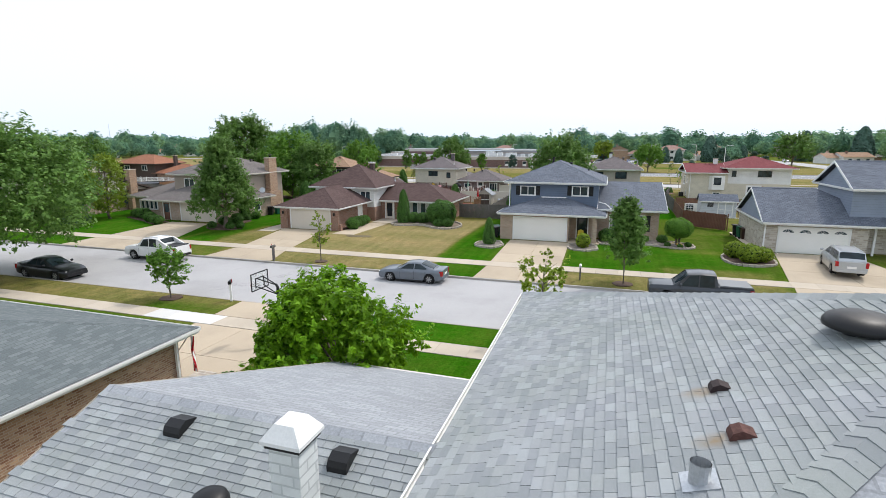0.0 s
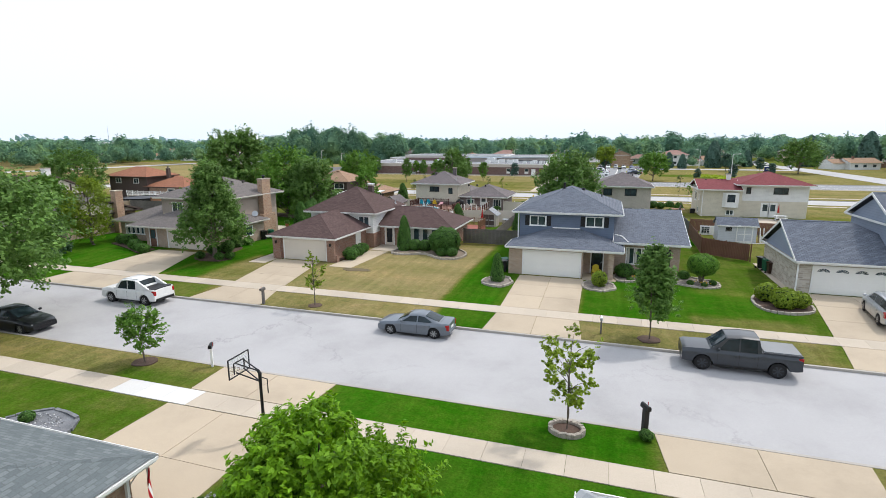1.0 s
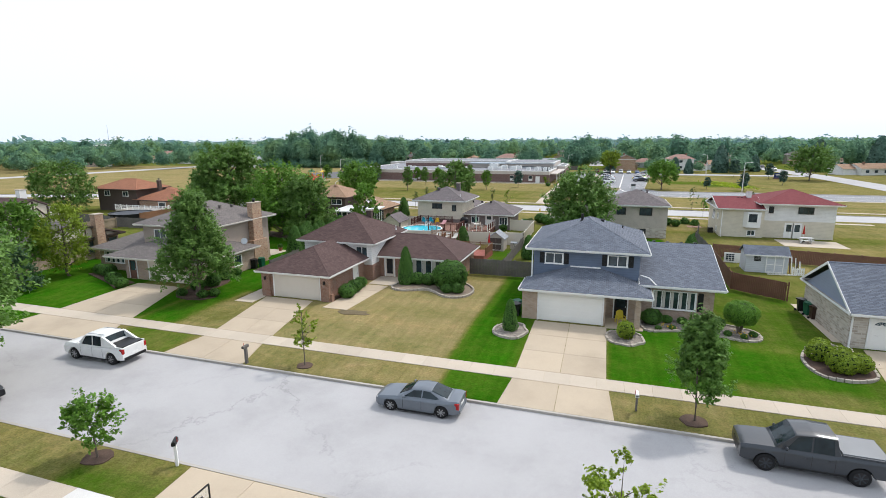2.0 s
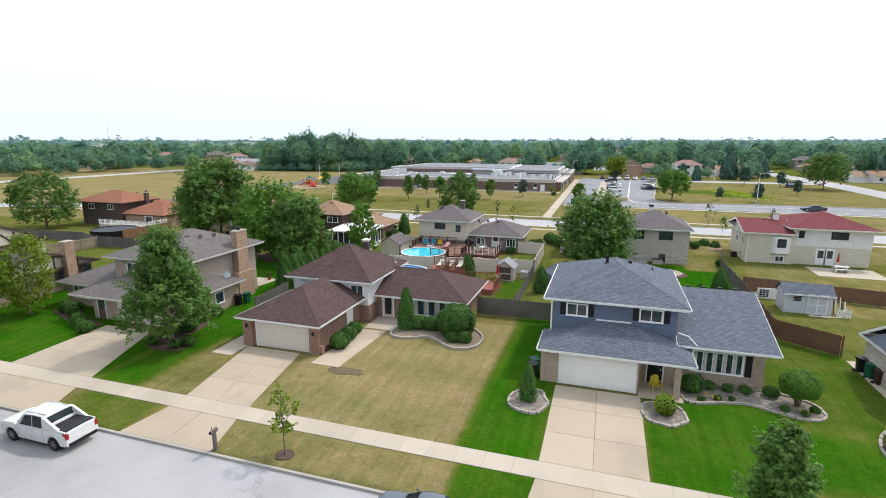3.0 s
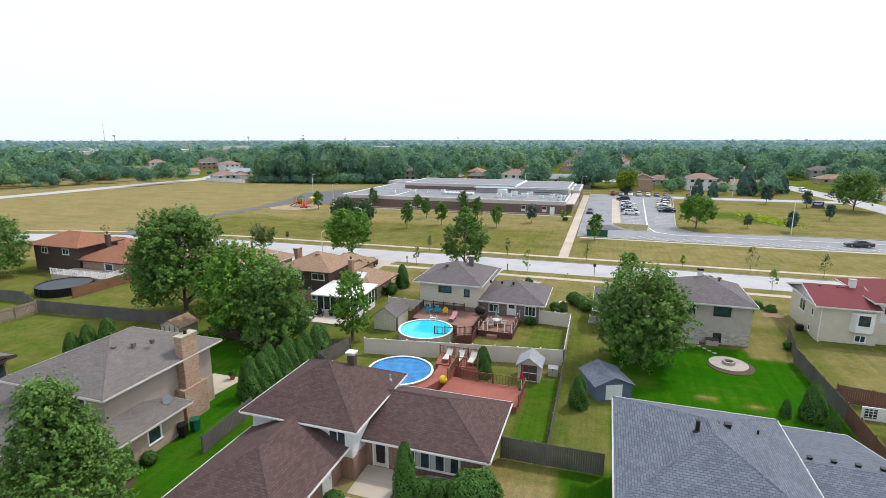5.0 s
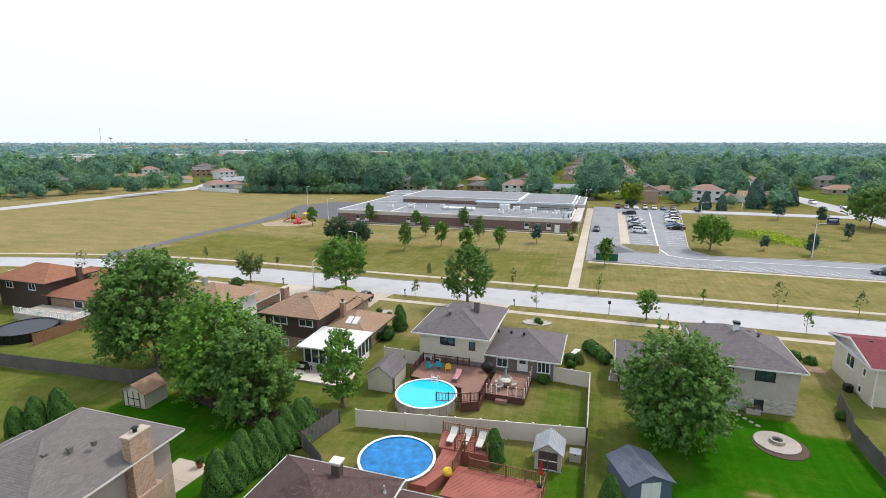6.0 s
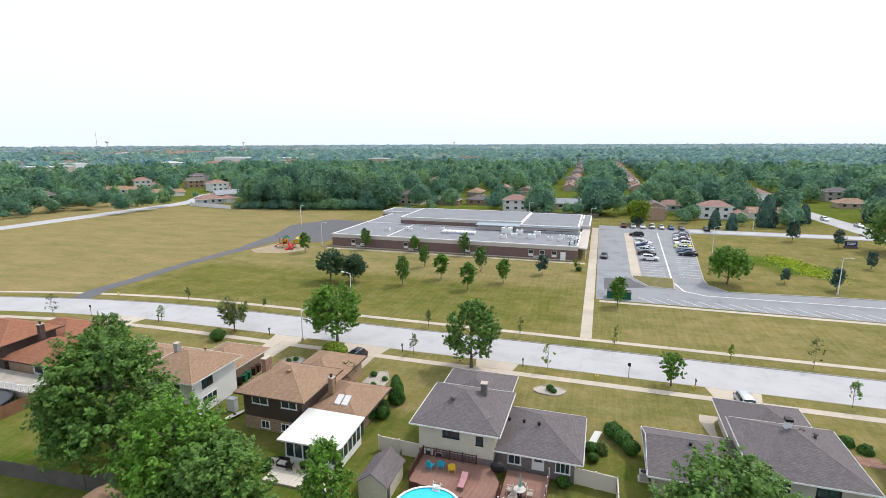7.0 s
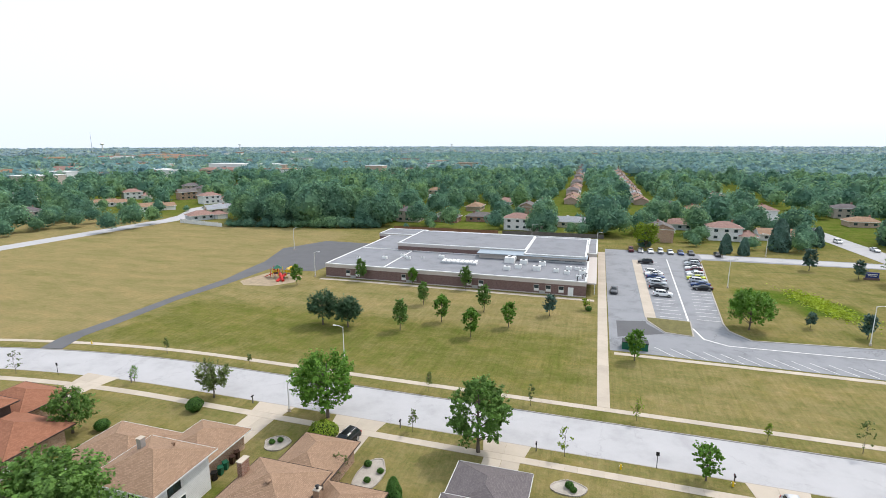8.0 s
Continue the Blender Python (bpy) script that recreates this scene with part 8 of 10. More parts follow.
PEBBLE = plain("grey_brown_pebbles", (0.37, 0.325, 0.28, 1), 0.95, var=0.6, scale=3, bumpy=0.8, big=3.0)
bed("planting_bed", blob(-10.1, 57.0, 1.1, 1.6, seed=2), PEBBLE, "pebble bed with pale edging stones", WHITESTONE, -0.03)
bed("planting_bed", blob(-1.9, 57.9, 1.2, 1.4, seed=3), PEBBLE, "pebble bed with pale edging stones", WHITESTONE, -0.03)
bed("planting_bed", [(-0.6, 59.6), (1.2, 60.3), (3.2, 60.9), (4.6, 60.2), (6.2, 59.6), (7.4, 60.2), (7.3, 61.8), (5.8, 62.6), (5.0, 62.8), (-0.7, 62.9)], PEBBLE, "curved pebble bed below the wide window", WHITESTONE)
bed("planting_bed", [(-23.4, 65.0), (-22.4, 64.2), (-21.0, 64.5), (-19.8, 65.4), (-18.6, 64.6), (-17.4, 63.4), (-15.9, 63.6), (-15.2, 65.2), (-15.6, 67.0), (-17.4, 68.7), (-22.6, 68.7)], plain("pale_mulch", (0.27, 0.215, 0.16, 1), 0.95, var=0.35, scale=5, bumpy=0.5), "curved pale mulch bed with a low stone wall", WHITESTONE, 0, 0.2)
bed("bare_patch", blob(-23.5, 57.5, 1.4, 0.9, 16, 0.3, 14), plain("bare_soil", (0.16, 0.125, 0.07, 1), 0.95, var=0.4, scale=4), "bare brown patch in the dry lawn", None, -0.075)
bed("planting_bed", [(-27.1, 59.8), (-26.6, 59.8), (-26.2, 65.0), (-27.1, 65.0)], MULCH, "mulch strip beside the brick garage")
bed("planting_bed", [(8.9, 57.4), (9.1, 55.2), (10.4, 54.6), (12.0, 55.2), (12.6, 56.4), (12.3, 60.0), (11.5, 60.8), (9.8, 59.4)], MULCH, "kerbed shrub bed beside a driveway", WHITESTONE, -0.05)
bed("planting_bed", blob(-24.4, 28.6, 1.9, 2.0, seed=5), GRAVEL, "grey gravel bed with dark stone edging", GRAVEL, -0.29)
bed("planting_bed", [(-14.2, 24.0), (-13.0, 24.6), (-12.4, 26.8), (-13.2, 28.2), (-14.3, 27.8)], GRAVEL, "grey gravel bed beside the brick wall", None, -0.27)
bed("tree_ring", blob(-2.78, 36.0, 0.62, 0.5, 12, 0.03, 6), MULCH, "ring of pale stones round a young tree", WHITESTONE, -0.36, 0.2)
for x, y, z, r in ((-21.9, 47.6, -0.34, 0.55), (1.2, 47.75, -0.33, 0.7), (-25.6, 36.1, -0.37, 0.7), (-43, 36.2, -0.37, 0.8)):
    bed("tree_ring", blob(x, y, r, r * 0.9, 12, 0.1, 7), MULCH, "bare mulch circle round a street tree", None, z - 0.02)
bed("planting_bed", blob(-41.0, 60.5, 1.3, 2.6, seed=9), MULCH, "mulch bed along the brick wall", None, 0)
bed("planting_bed", blob(-39.8, 57.4, 2.2, 1.3, seed=10), MULCH, "mulch bed below a tree", None, -0.04)
bed("planting_bed", [(-52, 58.2), (-49.2, 56.8), (-49.0, 58.9), (-53.6, 60.6), (-56.5, 61.4), (-57, 60.2)], MULCH, "mulch bed before the porch", None, 0)
bed("planting_bed", blob(-22.3, 119.0, 1.9, 1.3, seed=11), WHITESTONE, "white pebble bed in a front lawn", WHITESTONE)
bed("planting_bed", blob(-45.3, 114.5, 1.6, 3.2, seed=12), WHITESTONE, "pebble bed with shrubs beside a driveway", WHITESTONE)
bed("planting_bed", blob(-59.8, 117.2, 1.6, 1.6, seed=13), WHITESTONE, "pebble bed with dark shrubs", WHITESTONE)
bed("planting_bed", [(-56, 86.2), (-44, 83.2), (-42, 84.2), (-42.5, 86), (-55, 89)], MULCH, "mulch strip below the garden trees")


# ---- plants ----
def cards(centres, normals, size, rng, aspect=1.5, jitter=0.48):
    """Small leaf quads at the centres, facing about along the normals."""
    n = len(centres)
    nn = normals + rng.normal(0, jitter, (n, 3))
    nn /= np.linalg.norm(nn, axis=1)[:, None] + 1e-9
    ref = rng.normal(0, 1, (n, 3))
    u = np.cross(nn, ref)
    u /= np.linalg.norm(u, axis=1)[:, None] + 1e-9
    v = np.cross(nn, u)
    s = (np.asarray(size) * rng.uniform(0.65, 1.35, n))[:, None]
    a, b = u * s * 0.5 * aspect, v * s * 0.5
    fold = nn * s * 0.12
    return np.stack([centres - a, centres - b + fold, centres + a, centres + b + fold], 1).reshape(-1, 3)


def quad_mesh(name, verts, material):
    me = bpy.data.meshes.new(name)
    n = len(verts)
    me.vertices.add(n)
    me.vertices.foreach_set("co", np.ascontiguousarray(verts, dtype=np.float32).ravel())
    me.loops.add(n)
    me.loops.foreach_set("vertex_index", np.arange(n, dtype=np.int32))
    me.polygons.add(n // 4)
    me.polygons.foreach_set("loop_start", np.arange(0, n, 4, dtype=np.int32))
    me.update()
    me.materials.append(material)
    return me


def crown_points(rng, n, radius, z0, z1, shape, clumps, spread):
    """Points of a crown made of clumps round limbs; returns points, outward normals and clump centres."""
    k = clumps
    t_ = rng.uniform(0.02, 1, k)
    if shape == "cone":
        prof = (1 - t_) ** 0.8 * 0.95 + 0.06
    elif shape == "oval":
        prof = np.sin(np.pi * (0.12 + 0.84 * t_)) ** 0.7
    elif shape == "vase":
        prof = 0.25 + 0.75 * t_ ** 0.8 * (1 - 0.5 * np.clip(t_ - 0.75, 0, 1) * 4)
    else:
        prof = np.sqrt(np.clip(1 - (2 * (t_ * 0.9 + 0.04) - 0.85) ** 2 / 1.35, 0.05, 1))
    ang = rng.uniform(0, 2 * np.pi, k)
    rad = radius * prof * (0.45 + 0.55 * np.sqrt(rng.uniform(0, 1, k))) * rng.uniform(0.85, 1.08, k)
    cc = np.stack([rad * np.cos(ang), rad * np.sin(ang), z0 + (z1 - z0) * t_], 1)
    # leafy sprigs round each clump, reaching outwards and up
    ns = max(8, n // 20)
    pick = rng.integers(0, k, ns)
    o = rng.normal(0, 1, (ns, 3))
    o /= np.linalg.norm(o, axis=1)[:, None]
    size = spread * rng.uniform(0.6, 1.25, k)
    b0 = cc[pick] + o * (size[pick] * rng.uniform(0.1, 0.75, ns) ** 0.6)[:, None]
    outw = cc[pick] * np.array([1, 1, 0]) / max(radius, 0.1)
    ax = outw * 0.7 + o * 0.75 + np.array([0, 0, 0.55]) + rng.normal(0, 0.25, (ns, 3))
    ax /= np.linalg.norm(ax, axis=1)[:, None]
    ln = size[pick] * rng.uniform(0.45, 0.95, ns)
    sp = np.arange(n) % ns
    s_ = rng.uniform(0, 1, n)
    p = b0[sp] + ax[sp] * (ln[sp] * s_)[:, None] + rng.normal(0, 1, (n, 3)) * (0.17 * ln[sp] * (1.15 - s_ * 0.75))[:, None]
    nrm = o[sp] * 0.6 + ax[sp] * 0.2 + np.array([0, 0, 0.75])
    return p, nrm, cc


def tree(name, x, y, z, height, radius, base, leafmat, n, leaf, label, shape="round", clumps=60, spread=None, trunk=None, seed=1, group="garden trees", category="tree", aspect=1.5):
    rng = np.random.default_rng(seed)
    rr = random.Random(seed)
    top = thing(name, (x, y, z), label, category, group)
    spread = spread or radius * 0.32
    if height > 5:
        n, leaf, clumps = int(n * 1.4), leaf * 0.82, int(clumps * 1.5)
    p, nrm, cc = crown_points(rng, n, radius - spread * 0.85, base + spread * 0.5, height - spread * 0.7, shape, clumps, spread)
    r = trunk or 0.022 * height
    tr = Mesh()
    bend = [(0, 0, -0.05), (rr.uniform(-.06, .06) * height * 0.2, rr.uniform(-.06, .06) * height * 0.2, base * 0.6), (rr.uniform(-.1, .1) * radius, rr.uniform(-.1, .1) * radius, base + (height - base) * 0.45), (0, 0, height * 0.9)]
    tr.tube(bend, [r * 1.35, r, r * 0.6, r * 0.12], 8)
    for k in range(min(18, clumps)):
        c = cc[k]
        zz = max(base * 0.75, min(height * 0.75, c[2] - math.hypot(c[0], c[1]) * 0.75))
        tr.tube([(0, 0, zz), (c[0] * 0.5, c[1] * 0.5, (zz + c[2]) / 2 + 0.1), tuple(c)], [r * 0.42, r * 0.26, r * 0.07], 5, cap=False)
    part("trunk", tr, BARK, top, local=True)
    me = quad_mesh("crown", cards(p, nrm, np.full(n, leaf), rng, aspect), leafmat)
    ob = new("crown", me)
    ob.parent = top
    return top


def shrub(name, x, y, z, rx, ry, hgt, leafmat, n, leaf, label, seed=1, shape="ball", group="shrubs", category="shrub"):
    rng = np.random.default_rng(seed)
    d = rng.normal(0, 1, (n, 3))
    d /= np.linalg.norm(d, axis=1)[:, None]
    d[:, 2] = np.abs(d[:, 2]) if shape != "whole" else d[:, 2]
    lump = 1 + 0.10 * np.sin(d[:, 0] * 7 + seed) * np.cos(d[:, 1] * 6) + rng.normal(0, 0.035, n)
    if shape == "cone":
        t_ = rng.uniform(0, 1, n)
        a = rng.uniform(0, 2 * np.pi, n)
        prof = np.clip((1 - t_) ** 0.47, 0.03, 1) * np.clip(0.7 + t_ * 2.2, 0, 1) * (1 + 0.1 * np.sin(a * 5 + t_ * 11)) + rng.normal(0, 0.03, n)
        p = np.stack([rx * prof * np.cos(a), ry * prof * np.sin(a), hgt * t_], 1)
        nrm = np.stack([np.cos(a), np.sin(a), np.full(n, 0.45)], 1)
    elif shape == "whole":
        p = d * lump[:, None] * np.array([rx, ry, hgt / 2]) + np.array([0, 0, hgt / 2])
        nrm = d
    else:
        p = d * lump[:, None] * np.array([rx, ry, hgt])
        nrm = d
    top = thing(name, (x, y, z), label, category, group)
    # solid near-black core: the shade between the leaves, put in as colour
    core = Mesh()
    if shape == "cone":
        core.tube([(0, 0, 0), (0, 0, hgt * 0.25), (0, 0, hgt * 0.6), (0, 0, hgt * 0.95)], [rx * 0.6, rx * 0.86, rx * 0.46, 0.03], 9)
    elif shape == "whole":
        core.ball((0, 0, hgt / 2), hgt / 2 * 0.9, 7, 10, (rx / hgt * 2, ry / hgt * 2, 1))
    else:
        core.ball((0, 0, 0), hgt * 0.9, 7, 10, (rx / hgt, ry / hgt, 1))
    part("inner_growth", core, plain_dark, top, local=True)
    ob = new("foliage", quad_mesh("foliage", cards(p, nrm, np.full(n, leaf), rng, 1.4, 0.45), leafmat))
    ob.parent = top
    return top


# near-black green standing for the shaded inside of the shrubs
plain_dark = plain("shrub_core_shade", (0.012, 0.03, 0.008, 1), 0.9, var=0.3)
S = "street tree"
tree("tree", -8.0, 25.6, -0.28, 5.45, 3.0, 0.5, LF_ASH, 34000, 0.098, "broad bright yellow-green young ash in the front lawn", "oval", 84, 0.52, seed=3, aspect=2.3)
tree("tree", -42.6, 36.0, -0.38, 10.8, 8.6, 2.2, LF_MAPLE, 36000, 0.22, "large spreading dark-green street maple", "round", 130, 1.7, seed=4)
tree("tree", -39.6, 57.4, -0.03, 9.8, 4.2, 1.5, LF_MAPLE, 34000, 0.15, "dense pyramidal dark-green maple beside a driveway", "cone", 170, 0.85, seed=5)
tree("tree", -2.78, 36.05, -0.36, 4.3, 1.75, 1.1, LF_YELLOW, 4600, 0.085, "sparse yellow-green young street tree", "vase", 34, 0.34, trunk=0.05, seed=6, group=S)
tree("tree", -25.6, 36.1, -0.38, 3.2, 1.3, 1.0, LF_BRIGHT, 6000, 0.085, "small round green street tree", "round", 26, 0.42, trunk=0.045, seed=7, group=S)
tree("tree", -21.9, 47.6, -0.34, 4.2, 1.0, 0.9, LF_YELLOW, 2600, 0.075, "slender thinning yellow-green street tree", "oval", 26, 0.3, trunk=0.04, seed=8, group=S)
tree("tree", 1.25, 47.75, -0.33, 5.9, 1.75, 1.5, LF_MAPLE, 15000, 0.12, "dense oval dark-green street tree", "cone", 90, 0.55, trunk=0.05, seed=9, group=S)
tree("tree", -63.0, 90.6, 0, 13.8, 6.6, 1.6, LF_MAPLE, 26000, 0.30, "tall broad dark-green garden maple", "round", 150, 1.7, seed=10)
tree("tree", -50.4, 86.2, 0, 10.8, 5.0, 0.5, LF_BRIGHT, 16000, 0.27, "broad green garden tree behind the shed", "round", 100, 1.4, seed=11)
tree("tree", -45.4, 85.0, 0, 9.2, 4.4, 0.4, LF_MAPLE, 16000, 0.26, "broad dark-green garden tree", "round", 90, 1.3, seed=12)
tree("tree", -37.8, 88.9, 0, 7.9, 2.3, 0.9, LF_BRIGHT, 7000, 0.2, "narrow upright green tree beside the fence", "oval", 60, 0.7, seed=13)
tree("tree", -7.2, 92.4, 0, 10.0, 5.0, 1.0, LF_MAPLE, 18000, 0.25, "broad dark-green maple over the back lawn", "round", 100, 1.3, seed=14)
tree("tree", -56.7, 125.0, 0, 9.4, 5.0, 2.2, LF_BRIGHT, 12000, 0.26, "round green street tree", "round", 80, 1.15, seed=15, group=S)
tree("tree", -33.9, 123.0, 0, 10.0, 4.2, 2.0, LF_MAPLE, 11000, 0.26, "tall green tree beside a driveway", "oval", 80, 1.0, seed=16, group=S)
tree("tree", -76.8, 125.2, 0, 5.8, 3.6, 1.4, LF_OLIVE, 5500, 0.18, "sparse grey-green street tree", "vase", 60, 0.8, seed=17, group=S)
tree("tree", -7.0, 125.2, 0, 4.7, 2.0, 1.2, LF_BRIGHT, 3600, 0.17, "small round green street tree", "round", 36, 0.6, seed=18, group=S)
tree("tree", -88.2, 111.2, 0, 6.6, 3.0, 1.4, LF_MAPLE, 7000, 0.2, "round dark-green front garden tree", "round", 50, 0.85, seed=19)
tree("tree", -108.5, 95.5, 0, 10.5, 6.2, 1.2, LF_MAPLE, 14000, 0.26, "broad green tree over a back garden", "round", 90, 1.4, seed=93)
tree("tree", -58.3, 59.0, 0, 8.0, 2.7, 0.6, LF_YELLOW, 15000, 0.12, "airy pale-green birch beside the porch", "oval", 60, 0.7, seed=90)
tree("tree", -62.3, 57.2, 0, 8.3, 3.4, 0.8, LF_BRIGHT, 12000, 0.18, "leafy green garden tree before the half-timbered house", "oval", 70, 0.85, seed=91)
tree("tree", -57.0, 53.6, -0.1, 4.4, 2.0, 0.2, LF_DARK, 8000, 0.12, "dense blue-green conifer on the front lawn", "cone", 60, 0.6, seed=92)
tree("tree", 20.3, 46.2 + 2, -0.3, 3.4, 1.3, 1.0, LF_BRIGHT, 2000, 0.12, "small green street tree", "round", 26, 0.4, trunk=0.04, seed=70, group=S)
for k, (x, y, hh, r, mt) in enumerate(((-43.6, 125, 3.6, 0.8, LF_OLIVE), (-23.2, 125.2, 4.2, 1.1, LF_YELLOW), (-92.6, 125.2, 3.2, 0.8, LF_BRIGHT), (-14.0, 136.8, 4.0, 1.0, LF_YELLOW), (13.2, 136.9, 4.6, 1.3, LF_OLIVE), (2.5, 136.8, 2.4, 0.6, LF_YELLOW), (-45.2, 136.8, 3.4, 0.6, LF_OLIVE), (-29.0, 136.9, 3.6, 0.7, LF_OLIVE), (-97.5, 136.8, 3.2, 0.7, LF_OLIVE), (-79.0, 136.8, 2.2, 0.5, LF_OLIVE), (-115.6, 122.2, 4.4, 1.4, LF_OLIVE), (13.5, 125.4, 3.6, 0.9, LF_BRIGHT), (24, 136.9, 4, 1.0, LF_OLIVE), (-48.2, 112.6, 3.6, 1.6, LF_OLIVE))):
    tree("tree", x, y, 0, hh, r, 0.9, mt, 1700, 0.085, "thin young street tree with few leaves", "oval", 22, 0.26, trunk=0.035, seed=30 + k, group=S)
tree("tree", -77.2, 159.2, 0, 7.6, 3.6, 1.8, LF_DARK, 8000, 0.26, "dark spreading pine on the school lawn", "round", 40, 1.1, seed=50, group="school lawn trees")
tree("tree", -71.2, 159.4, 0, 6.8, 3.3, 1.6, LF_DARK, 8000, 0.26, "dark spreading pine on the school lawn", "round", 36, 1.1, seed=51, group="school lawn trees")
proto = tree("tree", -59.7, 160.8, 0, 7.0, 1.9, 1.5, LF_MAPLE, 4200, 0.24, "young oval green tree on the school lawn", "oval", 44, 0.6, trunk=0.08, seed=52, group="school lawn trees")
proto2 = tree("tree", -44.4, 161.3, 0, 6.4, 2.0, 1.3, LF_BRIGHT, 4200, 0.24, "young oval green tree on the school lawn", "oval", 44, 0.62, trunk=0.08, seed=53, group="school lawn trees")
for k, (x, y, s) in enumerate(((-52.8, 168.3, 1.0), (-45.3, 177.9, 0.95), (-37.9, 169.1, 0.9), (-60.6, 178.7, 0.85), (-100.6, 185.6, 0.95), (-85.3, 194.8, 0.95), (-69.5, 194.9, 0.8), (-54.1, 194.6, 0.95), (-13.0, 158.6, 0.95))):
    o = copy_thing(proto if k % 2 else proto2, pose(x, y, 0, 0, 0, 57 * k))
    o.scale = (s, s, s)
dk_t = tree("tree", -30.2, 179.2, 0, 5.2, 1.7, 1.2, LF_BLUE, 4200, 0.22, "young dark blue-green tree on the school lawn", "oval", 40, 0.6, trunk=0.07, seed=54, group="school lawn trees")
tree("tree", -22.4, 186.0, 0, 3.2, 1.2, 0.9, LF_YELLOW, 900, 0.2, "small yellowing tree beside the walk", "round", 20, 0.4, trunk=0.05, seed=55, group="school lawn trees")
tree("tree", 11.2, 182.4, 0, 8.4, 4.8, 1.8, LF_BRIGHT, 11000, 0.28, "broad green tree at the edge of the car park", "round", 80, 1.2, seed=56, group="school lawn trees")
for k, (x, y, s) in enumerate(((32.6, 183.2, 1.0), (42.7, 245.2, 1.35), (52.7, 237.6, 1.1), (21.2, 258, 0.9), (23.9, 187.0, 0.7), (49, 208, 0.9))):
    o = copy_thing(dk_t, pose(x, y, 0, 0, 0, 80 * k))
    o.scale = (s, s, s)
spr = shrub("spruce_tree", 23.9, 267.2, 0, 2.2, 2.2, 7, LF_BLUE, 3000, 0.35, "blue-green spruce beside the far street", 60, "cone", "spruces", "tree")
for x, y, s in ((29.2, 264.8, 0.9), (43.3, 276, 1.7), (-3, 272, 1.1), (88, 300, 2.0), (60, 290, 1.1), (105, 285, 2.2)):
    o = copy_thing(spr, pose(x, y, 0, 0, 0, 40 * s))
    o.scale = (s, s, s)
tree("tree", 64, 233, 0, 12, 7.5, 2.4, LF_MAPLE, 9000, 0.4, "large round green tree near the far street", "round", 90, 1.8, seed=61)
tree("tree", -3.0, 268, 0, 10, 5, 2, LF_YELLOW, 7000, 0.36, "round yellow-green tree behind the car park", "round", 60, 1.4, seed=62)

# hedge of arborvitae and other clipped shrubs
av = shrub("arborvitae", -40.3, 74.4, 0, 1.15, 1.15, 3.9, LF_HEDGE, 7000, 0.10, "tall narrow arborvitae in a hedge row", 70, "cone", "hedge row")
for k in range(1, 9):
    o = copy_thing(av, pose(-40.3 + 0.24 * k + (0.2 if k % 2 else -0.1), 74.4 + 1.15 * k, 0, 0, 0, 47 * k))
    s = 0.9 + 0.2 * ((k * 7) % 5) / 5
    o.scale = (s, s, s)
for x, y, s in ((-61.8, 76.3, 0.95), (-60.6, 77.6, 1.05), (-62.8, 75.2, 0.8), (-21.5, 84.5, 0.8), (-12.4, 81.5, 0.75), (5.9, 85.0, 0.85), (4.0, 85.0, 0.4), (6.9, 83.6, 0.45), (-22.4, 66.6, 0.98), (-40.4, 110.4, 0.95), (-41.2, 62.6, 0.62), (-27.6, 112.0, 0.5)):
    o = copy_thing(av, pose(x, y, 0, 0, 0, 90 * s))
    slim = 0.74 if y < 80 and s > 0.9 and x > -30 else 1.05
    o.scale = (s * slim, s * slim, s)
    tagged(o, "single dark-green arborvitae in a garden", group="garden evergreens")
shrub("clipped_cone_shrub", -10.15, 57.1, 0, 0.62, 0.62, 2.45, LF_HEDGE, 5000, 0.05, "clipped grey-green cone shrub in a pebble bed", 71, "cone")
big = shrub("round_shrub", -17.7, 66.4, 0.0, 1.6, 1.5, 2.7, LF_HEDGE, 6000, 0.12, "large round dark-green shrub before the window", 72, "whole")
br = shrub("round_shrub", -1.9, 57.9, 0.0, 0.6, 0.6, 1.25, LF_YELLOW, 1800, 0.08, "round pale green shrub in a pebble bed", 73, "whole")
sm = shrub("round_shrub", -25.9, 60.9, 0.0, 0.75, 0.8, 1.25, LF_HEDGE, 2200, 0.09, "rounded green shrub beside the brick wall", 74, "whole")
